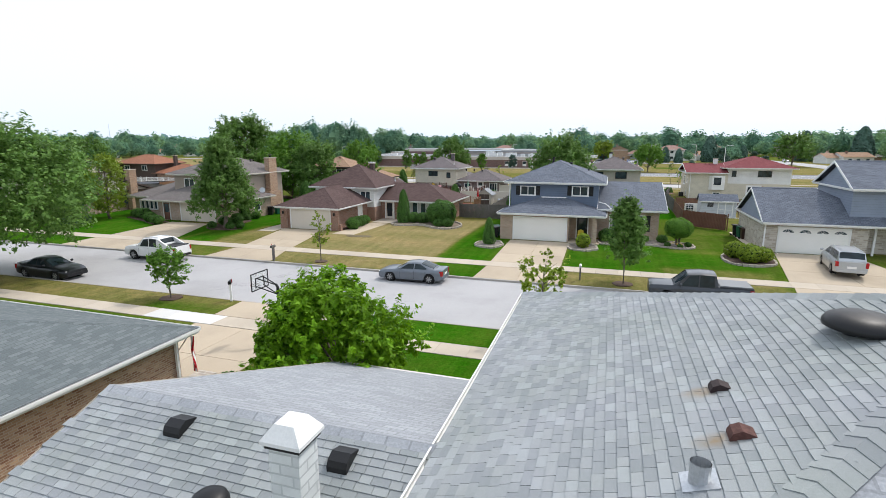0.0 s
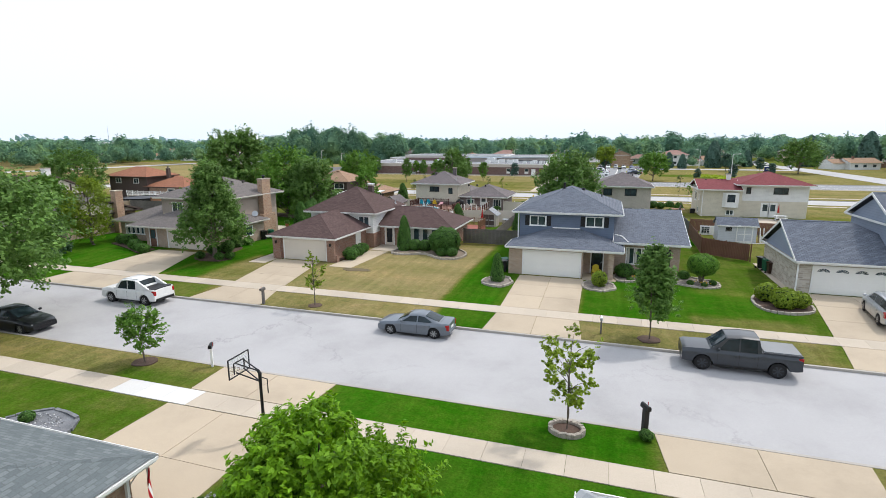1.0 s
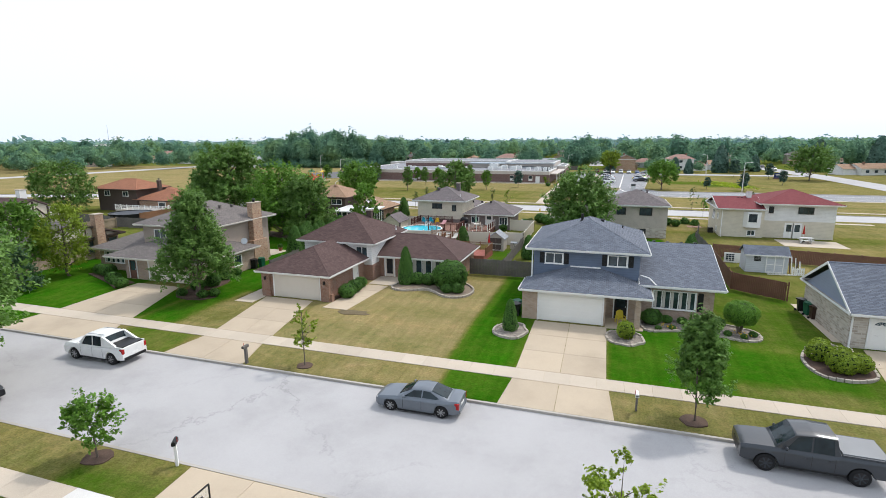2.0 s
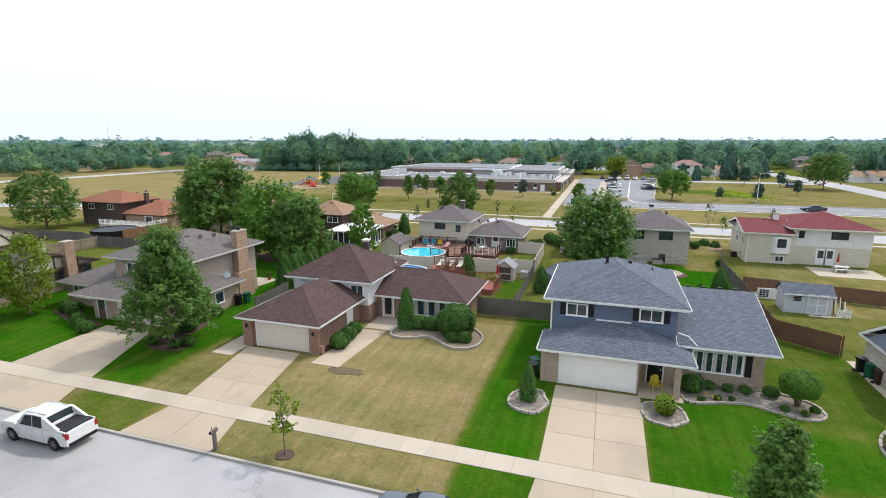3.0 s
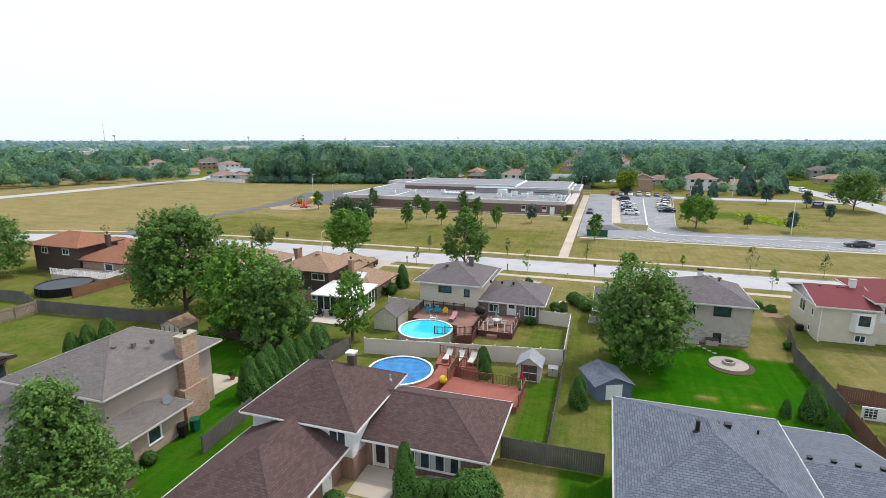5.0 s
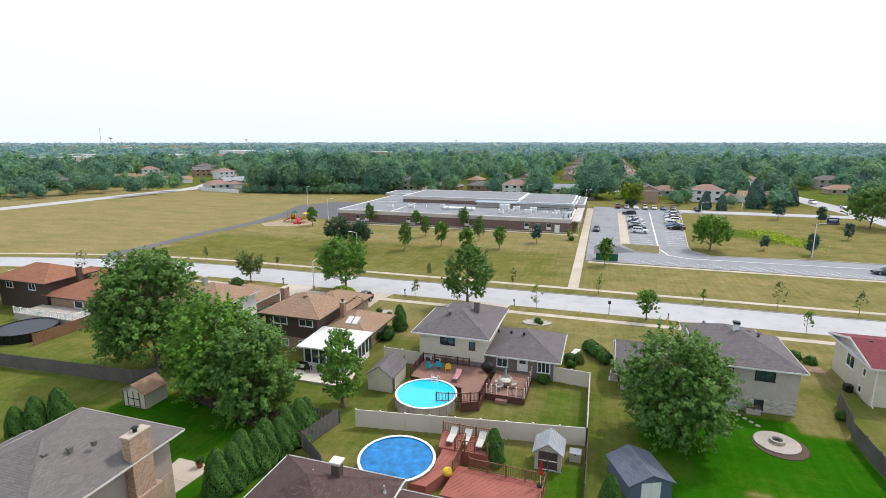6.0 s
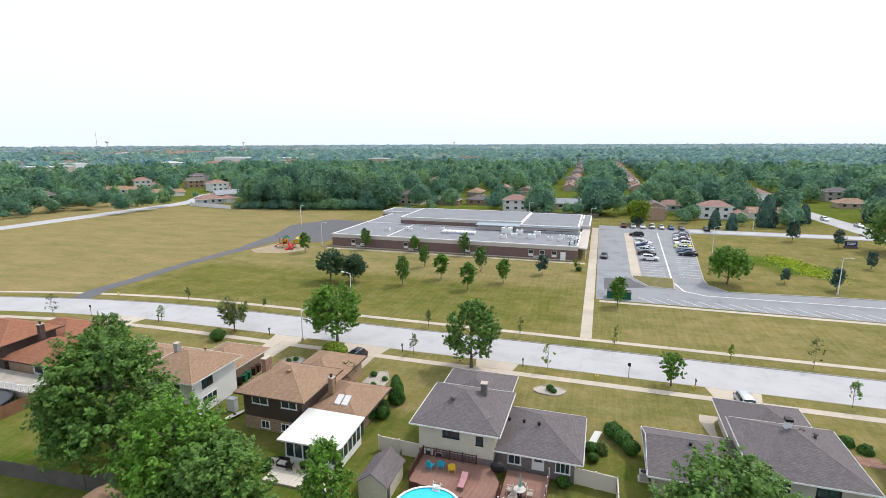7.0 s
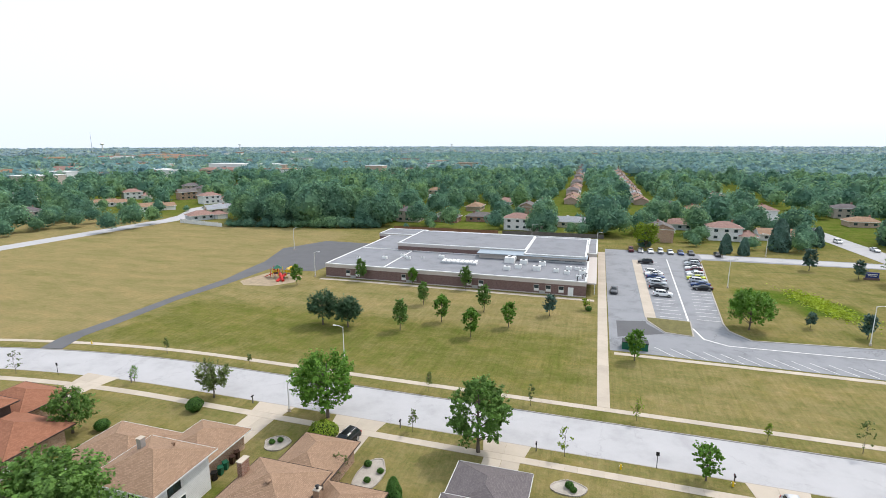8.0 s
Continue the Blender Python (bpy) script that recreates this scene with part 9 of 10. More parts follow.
for x, y, s in ((-26.1, 62.7, 0.9), (-26.3, 64.3, 0.8), (-21.3, 66.9, 0.95), (-20.1, 67.0, 0.95), (-16.6, 65.1, 0.75), (-17.6, 64.9, 0.7), (0.1, 61.6, 0.95), (1.25, 62.2, 0.5), (2.35, 62.2, 0.46), (3.4, 62.3, 0.46), (4.9, 62.3, 0.6), (-40.9, 64.2, 0.7), (-40.4, 60.2, 0.9), (-40.9, 58.8, 0.8), (-41.3, 61.4, 0.8), (-51.2, 58.4, 0.9), (-48.9, 57.3, 0.8), (-54.2, 60.3, 1.0), (-50.2, 57.8, 0.7), (-55.6, 60.6, 0.9), (-38.6, 56.9, 0.6), (-37.9, 57.6, 0.6), (-40.9, 56.8, 0.6), (0.35, 36.4 - 0.1, 0.35),
                   (-13.5, 27.0, 0.6), (-25.0, 29.6, 0.4), (-40.6, 106.6, 1.1), (-42.2, 105.6, 1.2), (-41.4, 108.2, 1.0), (-14.6, 110.2, 1.3), (-13.6, 109.0, 1.2), (-12.8, 107.6, 1.1), (-76.6, 121.0, 1.5), (-22.3, 119.2, 0.6), (-21.8, 118.6, 0.5), (-59.6, 117.6, 0.5), (-60.4, 116.9, 0.5), (-19.2, 100.1, 0.8), (6.2, 113.5, 1.0), (7.4, 112.6, 0.9), (8.8, 101.0, 0.7), (-16.8, 106.5, 0.9), (-16.6, 105.0, 0.7), (-45.0, 113.4, 0.5), (-44.2, 115.4, 0.5), (-46.2, 116.2, 0.6), (-85.0, 113.0, 1.2), (-93, 98.0, 0.9), (-21.7, 185.6, 0.9), (0.5, 60.3, 0.3), (1.5, 60.7, 0.32), (2.4, 61.0, 0.26), (5.2, 60.5, 0.34), (6.9, 60.8, 0.36), (6.2, 60.2, 0.3)):
    o = copy_thing(sm, pose(x, y, gz(y) if y < 60 else 0, 0, 0, 133 * s))
    o.scale = (s, s, s)
    tagged(o, "rounded green shrub in a garden bed")
yb = shrub("round_shrub", -54.3, 119.6, 0, 1.9, 1.7, 2.6, LF_YELLOW, 3200, 0.16, "bright yellow-green rounded shrub", 75, "whole")
std = shrub("standard_tree", 6.1, 61.3, 0.72, 1.12, 1.08, 1.75, LF_BRIGHT, 9000, 0.06, "clipped round-headed small tree in a pebble bed", 76, "whole")
stems = Mesh()
for k in range(6):
    an = 2 * math.pi * k / 6
    stems.tube([(0.08 * math.cos(an), 0.08 * math.sin(an), -0.8), (0.2 * math.cos(an), 0.2 * math.sin(an), -0.1), (0.5 * math.cos(an), 0.5 * math.sin(an), 0.5)], [0.05, 0.04, 0.03], 6)
part("stems", stems, BARK, std, local=True)
fw = shrub("flowering_shrub", 9.9, 57.6, -0.02, 0.75, 0.75, 1.25, LF_YELLOW, 1600, 0.10, "loose flowering shrub with pale blooms", 77, "whole")
for x, y, s in ((10.6, 56.0, 1.1), (11.6, 56.4, 0.9), (11.2, 57.8, 0.8), (10.4, 59.0, 0.8)):
    copy_thing(fw, pose(x, y, -0.02, 0, 0, 70 * s)).scale = (s, s, s)
PINKF = plain("blooms", (0.75, 0.62, 0.55, 1), 0.8)
FLY = plain("yellow_blooms", (0.65, 0.45, 0.03, 1), 0.8)
for (cx, cy, rr_, cnt, mt, lb) in ((10.8, 57, 1.6, 60, PINKF, "pale blooms in the shrub bed"), (1.1, 60.55, 0.7, 16, FLY, "yellow flowers at the bed's edge"), (5.9, 60.45, 0.8, 12, FLY, "yellow flowers at the bed's edge")):
    m = Mesh()
    r_ = random.Random(4)
    for k in range(cnt):
        m.ball((cx + r_.gauss(0, rr_ / 2), cy + r_.gauss(0, rr_ / 2.2), r_.uniform(0.25, 1.0 if mt is PINKF else 0.4)), r_.uniform(0.03, 0.055), 3, 5)
    solo("flowers", m, mt, lb, "flowers", "stuff", (cx, cy, 0))


# ---- loose things in the back gardens ----
def storage_box(x, y, w, d, hgt, mat, lid, label):
    b = thing("storage_box", (x, y, 0), label, "storage box", "garden storage boxes")
    part("box", Mesh().box(-w / 2, w / 2, -d / 2, d / 2, 0, hgt), mat, b, local=True)
    part("lid", Mesh().prism([(-w / 2 - 0.03, -d / 2 - 0.03), (w / 2 + 0.03, -d / 2 - 0.03), (w / 2 + 0.03, d / 2 + 0.02), (-w / 2 - 0.03, d / 2 + 0.02)], hgt, lambda a, c: hgt + 0.05 + 0.08 * (c + d / 2) / d), lid, b, local=True)
    part("latch", Mesh().box(-0.05, 0.05, -d / 2 - 0.05, -d / 2, hgt - 0.1, hgt + 0.02), BLACK, b, local=True)


def condenser(x, y, label):
    """An outdoor cooling unit: grille of slats, top ring and fan guard on a pad."""
    a = thing("air_conditioner", (x, y, 0), label, "air conditioner", "outdoor cooling units")
    part("pad", Mesh().box(-0.5, 0.5, -0.5, 0.5, -0.02, 0.08), WALK, a, local=True)
    part("body", Mesh().box(-0.36, 0.36, -0.36, 0.36, 0.08, 0.82), STEEL, a, local=True)
    for k in range(7):
        z = 0.14 + 0.095 * k
        part("slat", Mesh().box(-0.38, 0.38, -0.38, 0.38, z, z + 0.05), CURTAIN, a, local=True)
    part("top_cover", Mesh().box(-0.4, 0.4, -0.4, 0.4, 0.82, 0.88), CURTAIN, a, local=True)
    part("fan_guard", Mesh().disc(0, 0, 0.88, 0.92, 0.3, sides=16), BLACK, a, local=True)


def flower_pot(x, y, r, hgt, mat, leaf, label, seed, z=0.0):
    p = thing("potted_plant", (x, y, z), label, "potted plant", "garden pots")
    part("pot", Mesh().tube([(0, 0, 0), (0, 0, hgt * 0.85), (0, 0, hgt * 0.86), (0, 0, hgt)], [r * 0.68, r * 0.95, r * 1.08, r * 1.08], 12), mat, p, local=True)
    rg = np.random.default_rng(seed)
    d = rg.normal(0, 1, (260, 3))
    d /= np.linalg.norm(d, axis=1)[:, None]
    q = d * rg.uniform(0.5, 1.1, (260, 1)) * r * np.array([1.25, 1.25, 1.1]) + np.array([0, 0, hgt + r * 0.75])
    ob = new("plant", quad_mesh("plant", cards(q, d, np.full(260, r * 0.36), rg), leaf))
    ob.parent = p


TERRA = plain("terracotta", (0.34, 0.14, 0.075, 1), 0.85, var=0.2)
storage_box(1.0, 99.85, 1.25, 0.6, 0.62, SD_TAN, SD_BROWN, "tan plastic storage box with brown lid against the wall")
storage_box(-15.1, 86.9, 0.9, 0.7, 0.75, SD_TAN, SH_GREY, "tan storage box beside the small shed")
condenser(-11.9, 103.4, "grey outdoor cooling unit beside the tan house")
flower_pot(-48.3, 77.2, 0.3, 0.45, TERRA, LF_BRIGHT, "terracotta pot with a leafy plant on the patio", 301)
flower_pot(-44.2, 76.7, 0.28, 0.42, TERRA, LF_HEDGE, "terracotta pot with a leafy plant on the patio", 302, 0.03)
flower_pot(-44.0, 94.9, 0.27, 0.42, BLACK, LF_BRIGHT, "black pot with a bright green plant on the terrace", 303, 0.22)
garden_chair(-45.9, 75.1, 0.03, 35, FENCE_B, "brown slatted chair on the concrete patio")
sofa = thing("garden_sofa", (-46.3, 94.9, 0.22), "dark garden sofa with pale cushions on the sunroom terrace", "sofa")
part("base", Mesh().box(-0.6, 0.6, -0.35, 0.35, 0, 0.28), BLACK, sofa, local=True)
part("backrest", Mesh().box(-0.6, 0.6, 0.27, 0.37, 0.28, 0.75), BLACK, sofa, local=True)
for u in (-0.6, 0.5):
    part("armrest", Mesh().box(u, u + 0.1, -0.35, 0.27, 0.28, 0.55), BLACK, sofa, local=True)
for u in (-0.49, 0.01):
    part("cushion", Mesh().box(u, u + 0.48, -0.34, 0.26, 0.28, 0.4), CURTAIN, sofa, local=True)
shrub("shrub", 9.2, 115.9, 0, 0.8, 0.7, 1.0, LF_HEDGE, 700, 0.16, "round green shrub by the brick patio", seed=311)
shrub("shrub", 10.6, 114.8, 0, 0.7, 0.7, 0.9, LF_HEDGE, 700, 0.16, "round green shrub by the brick patio", seed=312)
shrub("shrub", -47.9, 94.4, 0, 0.6, 0.9, 0.9, LF_HEDGE, 800, 0.14, "low green shrub beside the sunroom terrace", seed=313)
shrub("ornamental_grass", -15.8, 106.7, 0, 0.6, 0.6, 1.2, LF_OLIVE, 700, 0.2, "tall tufted ornamental grass beside the walk", seed=314)
cab = thing("storage_cabinet", (-58.8, 102.8, 0), "grey-white plastic storage cabinet beside the house", "cabinet", "garden storage boxes")
part("body", Mesh().box(-0.55, 0.55, -0.35, 0.35, 0, 1.6), SD_PALE, cab, local=True)
part("top", Mesh().prism([(-0.6, -0.4), (0.6, -0.4), (0.6, 0.4), (-0.6, 0.4)], 1.6, lambda a, b: 1.72 - 0.1 * abs(a) / 0.6), SH_GREY, cab, local=True)
for u in (-0.53, 0.01):
    part("door", Mesh().box(u, u + 0.52, -0.38, -0.35, 0.05, 1.55), WHITEMETAL, cab, local=True)
kay = Mesh()
kr = [(-1.5, 0.02, 0.22), (-1.2, 0.18, 0.12), (-0.6, 0.32, 0.03), (0, 0.36, 0.0), (0.6, 0.32, 0.03), (1.2, 0.18, 0.12), (1.5, 0.02, 0.22)]
for (xa, wa, za), (xb, wb, zb) in zip(kr, kr[1:]):
    for sg in (1, -1):
        kay.poly(*[(xa, 0, za), (xb, 0, zb), (xb, sg * wb, 0.26), (xa, sg * wa, 0.26)][::sg])
        kay.poly(*[(xa, sg * wa, 0.26), (xb, sg * wb, 0.26), (xb, 0, 0.34), (xa, 0, 0.34)][::sg])
kb = thing("kayak", (-57.6, 101.6, 0), "white kayak lying on the grass by a house", "kayak")
part("hull", kay, WHITEMETAL, kb, local=True)
part("cockpit", Mesh().disc(0, 0, 0.31, 0.35, 0.2, sides=14), BLACK, kb, local=True)
kb.rotation_euler = (0, 0, radians(70))
lad = thing("stepladder", (-60.0, 102.0, 0), "open aluminium stepladder standing on the grass", "stepladder")
for u in (-0.25, 0.25):
    part("side_rail", Mesh().tube([(u, -0.45, 0), (u * 0.7, 0, 1.7)], [0.025, 0.025], 5), STEEL, lad, local=True)
    part("back_rail", Mesh().tube([(u, 0.45, 0), (u * 0.7, 0, 1.7)], [0.02, 0.02], 5), STEEL, lad, local=True)
for k in range(5):
    z = 0.28 * (k + 1)
    yy = -0.45 * (1 - z / 1.7)
    part("tread", Mesh().box(-0.22, 0.22, yy - 0.05, yy + 0.05, z, z + 0.03), STEEL, lad, local=True)


# lime-green weeds in the lawn beside the car park
rw = np.random.default_rng(41)
wu, wv_ = rw.normal(0, 1, 5200), rw.normal(0, 1, 5200)
wp = np.stack([32.6 - 2.6 * wu * 0.5 + 1.6 * wv_, 206.4 + 6.4 * wu * 0.8 + 0.7 * wv_, rw.uniform(0.02, 0.14, 5200)], 1)
tagged(new("lawn_weeds", quad_mesh("lawn_weeds", cards(wp, np.tile([0.0, 0.0, 1.0], (5200, 1)), np.full(5200, 0.34), rw), leaves("lime_weeds", (0.19, 0.27, 0.012, 1), (0.30, 0.38, 0.02, 1)))), "lime-green weeds spreading in the dry lawn", "weeds", kind="stuff")


# ---- far neighbourhood ----
def far_house(w, d, storeys, wall_m, roof_m, label, gable=False, wing=0.0, small=False):
    """A house beyond the school: walls, roof, windows, garage door, perhaps a lower wing."""
    hh = thing("far_house", (0, 0, 0), label, "house", "houses beyond the school")
    z1 = 2.7 * storeys

    def block(x0, x1, y0, y1, z, ridge_x, pitch=0.42):
        o = 0.55
        if ridge_x:
            # side walls, and end walls that rise to the ridge
            yr, zs, zr = (y0 + y1) / 2, z + o * pitch - 0.03, z + ((y1 - y0) / 2 + o) * pitch - 0.03
            wl = Mesh().poly((x0, y0, -0.1), (x1, y0, -0.1), (x1, y0, zs), (x0, y0, zs)).poly((x1, y1, -0.1), (x0, y1, -0.1), (x0, y1, zs), (x1, y1, zs))
            wl.poly((x1, y0, -0.1), (x1, y1, -0.1), (x1, y1, zs), (x1, yr, zr), (x1, y0, zs)).poly((x0, y1, -0.1), (x0, y0, -0.1), (x0, y0, zs), (x0, yr, zr), (x0, y1, zs))
            part("wall", wl, wall_m, hh, local=True)
        else:
            part("wall", Mesh().box(x0, x1, y0, y1, -0.1, z), wall_m, hh, local=True)
        x0, x1, y0, y1 = x0 - o, x1 + o, y0 - o, y1 + o
        r = (y1 - y0) / 2
        ym, inset = (y0 + y1) / 2, 0.02 if ridge_x else r * 0.95
        a, c = (x0 + inset, ym, z + r * pitch), (x1 - inset, ym, z + r * pitch)
        rf = Mesh().poly((x0, y0, z), (x1, y0, z), c, a).poly((x1, y1, z), (x0, y1, z), a, c)
        if not ridge_x:
            rf.poly((x1, y0, z), (x1, y1, z), c).poly((x0, y1, z), (x0, y0, z), a)
            rf.poly((x0, y1, z - 0.01), (x1, y1, z - 0.01), (x1, y0, z - 0.01), (x0, y0, z - 0.01))
        part("roof", rf, roof_m, hh, local=True)
        if small:
            return
        part("fascia", Mesh().box(x0, x1, y0 - 0.04, y0 + 0.04, z - 0.2, z).box(x1 - 0.04, x1 + 0.04, y0, y1, z - 0.2, z).box(x0 - 0.04, x0 + 0.04, y0, y1, z - 0.2, z), TRIM, hh, local=True)

    block(-w / 2, w / 2, -d / 2, d / 2, z1, gable)
    if small:
        part("chimney", Mesh().box(w * 0.22, w * 0.22 + 0.7, 0.6, 1.3, z1, z1 + 2.4), BR_RED, hh, local=True)
        return hh
    if wing:
        block(w / 2 - 1.0, w / 2 + wing, -d / 2 - 1.6, d / 2 - 2.5, 2.5, gable)
        part("garage_door", Mesh().box(w / 2 + 0.4, w / 2 + wing - 0.6, -d / 2 - 1.66, -d / 2 - 1.6, 0, 2.1), DOORW, hh, local=True)
    for s in range(storeys):
        for u in (-0.3, 0.02, 0.3):
            for y in (-d / 2, d / 2):
                part("window", Mesh().box(u * w - 0.7, u * w + 0.7, y - 0.05, y + 0.05, 0.95 + s * 2.7, 2.05 + s * 2.7), GLASS, hh, local=True)
    part("chimney", Mesh().box(w * 0.22, w * 0.22 + 0.7, 0.6, 1.3, z1, z1 + 2.6), BR_RED, hh, local=True)
    return hh


protos = []
PINKISH = shingles("faded_red_shingles", (0.27, 0.165, 0.135, 1), (0.35, 0.22, 0.185, 1))
for w, d, st, wm, rm, lb, gb, wg in ((13, 8.5, 1, SD_WHITE, SH_TAN, "low white house with tan roof", True, 5.5), (12, 8.5, 2, SD_TAN, SH_PLUM, "two-storey tan house with grey roof", False, 5.0), (14, 8.5, 1, BR_RED, SH_TAUPE, "low brick house with brown roof", False, 0), (12, 9, 2, SD_WHITE, PINKISH, "two-storey white house with faded red roof", False, 5.5), (13, 8.5, 1, BR_TAN, SH_TAN, "low tan-brick house with tan roof", False, 0), (12, 8.5, 2, BR_MIX, SH_TAUPE, "two-storey brick house with brown roof", True, 5.0), (14, 9, 1, SD_CREAM, SH_GREY, "low cream house with pale roof", True, 0), (12.5, 9, 1, SD_PALE, PINKISH, "low pale house with faded red roof", False, 5.5)):
    protos.append(far_house(w, d, st, wm, rm, lb, gb, wg))
for w, d, st, wm, rm, lb, gb in ((13, 8.5, 1, SD_WHITE, SH_TAN, "distant white house with tan roof", True), (12, 8.5, 2, SD_TAN, SH_PLUM, "distant tan house with grey roof", False), (13, 8.5, 1, BR_TAN, PINKISH, "distant brick house with faded red roof", True), (14, 9, 1, SD_CREAM, SH_GREY, "distant cream house with pale roof", True)):
    protos.append(far_house(w, d, st, wm, rm, lb, gb, small=True))
# houses in view: x, y, turn, which one
spots = [(-302, 252, 60, 1), (-386, 308, 40, 6), (-322, 312, 55, 0), (-343, 352, 60, 3), (-345, 411, 60, 1), (-277, 305, 60, 0), (-305, 363, 60, 5), (-270, 346, 65, 3), (-231, 308, 60, 6), (-221, 283, 60, 7), (-428, 434, 50, 0), (-329, 455, 60, 4),
         (-131, 310, 180, 7), (-142, 354, 180, 0), (-113, 309, 180, 1), (-95, 313, 0, 2), (-145, 455, 0, 4), (-91, 361, 90, 4), (-78, 319, 180, 2), (-56, 300, 0, 3), (-32, 314, 0, 6), (-58, 347, 90, 5), (-54, 390, 90, 6), (-79, 392, 90, 7),
         (4, 288, 90, 5), (15, 321, 0, 7), (29, 297, 0, 3), (49, 302, 0, 0), (62, 366, 90, 3), (58, 470, 90, 7), (56, 422, 90, 3), (31, 380, 90, 0), (104, 457, 90, 6), (104, 384, 0, 1), (99, 352, 0, 4), (118, 352, 0, 7), (20, 402, 90, 2), (112, 300, 90, 2), (118, 262, 180, 4), (98, 276, 200, 0)]
rg = random.Random(11)
# two rows of houses that run away from the school
for k in range(46):
    spots.append((-38 - 0.02 * (14.5 * k) + rg.uniform(-1, 1), 412 + 14.5 * k, 90 + rg.uniform(-2, 2), (10, 8, 10, 9, 11, 8)[k % 6]))
for k in range(34):
    spots.append((5 - 0.007 * (14.5 * k) + rg.uniform(-1, 1), 420 + 14.5 * k, -90 + rg.uniform(-2, 2), (10, 8, 10, 11)[k % 4]))
rows = len(spots)
# more roofs between the trees further off
while len(spots) < rows + 70:
    a, r = radians(-17.5 + rg.uniform(-50, 48)), math.sqrt(rg.uniform(330 ** 2, 1000 ** 2))
    x, y = -21 + r * math.sin(a), 65 + r * math.cos(a)
    if y < 330 or any((x - q[0]) ** 2 + (y - q[1]) ** 2 < 25 ** 2 for q in spots) or 58 < x < 90 or -54 < x < 12:
        continue
    spots.append((x, y, rg.choice((0, 90, 180, 270)) + rg.uniform(-5, 5), 8 + rg.randrange(4)))
used = set()
for x, y, tn, kind_no in spots:
    m4 = pose(x, y, 0, 0, 0, tn)
    if kind_no in used:
        copy_thing(protos[kind_no], m4)
    else:
        used.add(kind_no)
        protos[kind_no].matrix_world = m4


def forest(name, pts, hts, rads, per, leaf, material, label, seed, low=0.12, rings=7, sides=11, jag=0.42):
    """Many far trees in one object: a lumpy closed crown each, with leafy tufts standing out of it."""
    rng = np.random.default_rng(seed)
    n = len(pts)
    mid, half = (1 + low) / 2, (1 - low) / 2
    # bulges and hollows for each crown, by direction
    bd = rng.normal(0, 1, (n, 14, 3))
    bd[:, :, 2] += 0.3
    bd /= np.linalg.norm(bd, axis=2)[:, :, None]
    amp = rng.uniform(-1.0, 1.0, (n, 14)) * jag
    taper = rng.uniform(0.0, 0.32, n)

    def shell(who, d):
        """Points of the lumpy crown in the directions d, in the crown's own units."""
        cosa = np.einsum("mbk,mk->mb", bd[who], d)
        r = 1 + np.sum(amp[who] * np.exp((cosa - 1) * 11), axis=1)
        q = d * np.clip(r, 0.55, 1.6)[:, None]
        q[:, 2] = np.where(q[:, 2] < 0, q[:, 2] * 0.85, q[:, 2])
        q[:, :2] *= (1 - taper[who] * np.clip(d[:, 2], -0.5, 1))[:, None]
        return q

    def place(who, q):
        return np.stack([pts[who, 0] + q[:, 0] * rads[who], pts[who, 1] + q[:, 1] * rads[who], hts[who] * (mid + q[:, 2] * half)], 1)

    who = np.repeat(np.arange(n), per)
    d = rng.normal(0, 1, (len(who), 3))
    d[:, 2] += 0.25
    d /= np.linalg.norm(d, axis=1)[:, None]
    q = shell(who, d) * (0.74 + 0.42 * rng.beta(2.2, 2.6, (len(who), 1)))
    tufts = cards(place(who, q), d + np.array([0, 0, 0.35]), leaf * rads[who] / 5.0, rng, 1.4, 0.5)
    u = np.linspace(0.08, np.pi - 0.05, rings + 1)
    v = np.linspace(0, 2 * np.pi, sides + 1)
    uu, vv = np.meshgrid(u, v, indexing="ij")
    dirs = np.stack([np.sin(uu) * np.cos(vv), np.sin(uu) * np.sin(vv), np.cos(uu)], 2).reshape(-1, 3)
    k = len(dirs)
    gw = np.repeat(np.arange(n), k)
    grid = place(gw, shell(gw, np.tile(dirs, (n, 1))) * rng.uniform(0.66, 0.86, (n * k, 1))).reshape(n, rings + 1, sides + 1, 3)
    heart = np.stack([grid[:, :-1, :-1], grid[:, 1:, :-1], grid[:, 1:, 1:], grid[:, :-1, 1:]], 3).reshape(-1, 3)
    tagged(new(name, quad_mesh(name, np.concatenate([tufts, heart]), material)), label, "woodland", kind="stuff")


def scatter(rng, n, r0, r1, half, gap, keep):
    """Points spread over a sector, none nearer to another than the gap."""
    cell, out = {}, []
    for _ in range(n * 6):
        a = math.radians(-17.5 + rng.uniform(-half, half))
        r = math.sqrt(rng.uniform(r0 ** 2, r1 ** 2))
        x, y = -21 + r * math.sin(a), 65 + r * math.cos(a)
        i, j = int(x // gap), int(y // gap)
        if not keep(x, y) or any((x - p) ** 2 + (y - q) ** 2 < gap * gap for di in (-1, 0, 1) for dj in (-1, 0, 1) for p, q in cell.get((i + di, j + dj), ())):
            continue
        cell.setdefault((i, j), []).append((x, y))
        out.append((x, y))
        if len(out) == n:
            break
    return np.array(out)


hs = np.array([(q[0], q[1]) for q in spots])


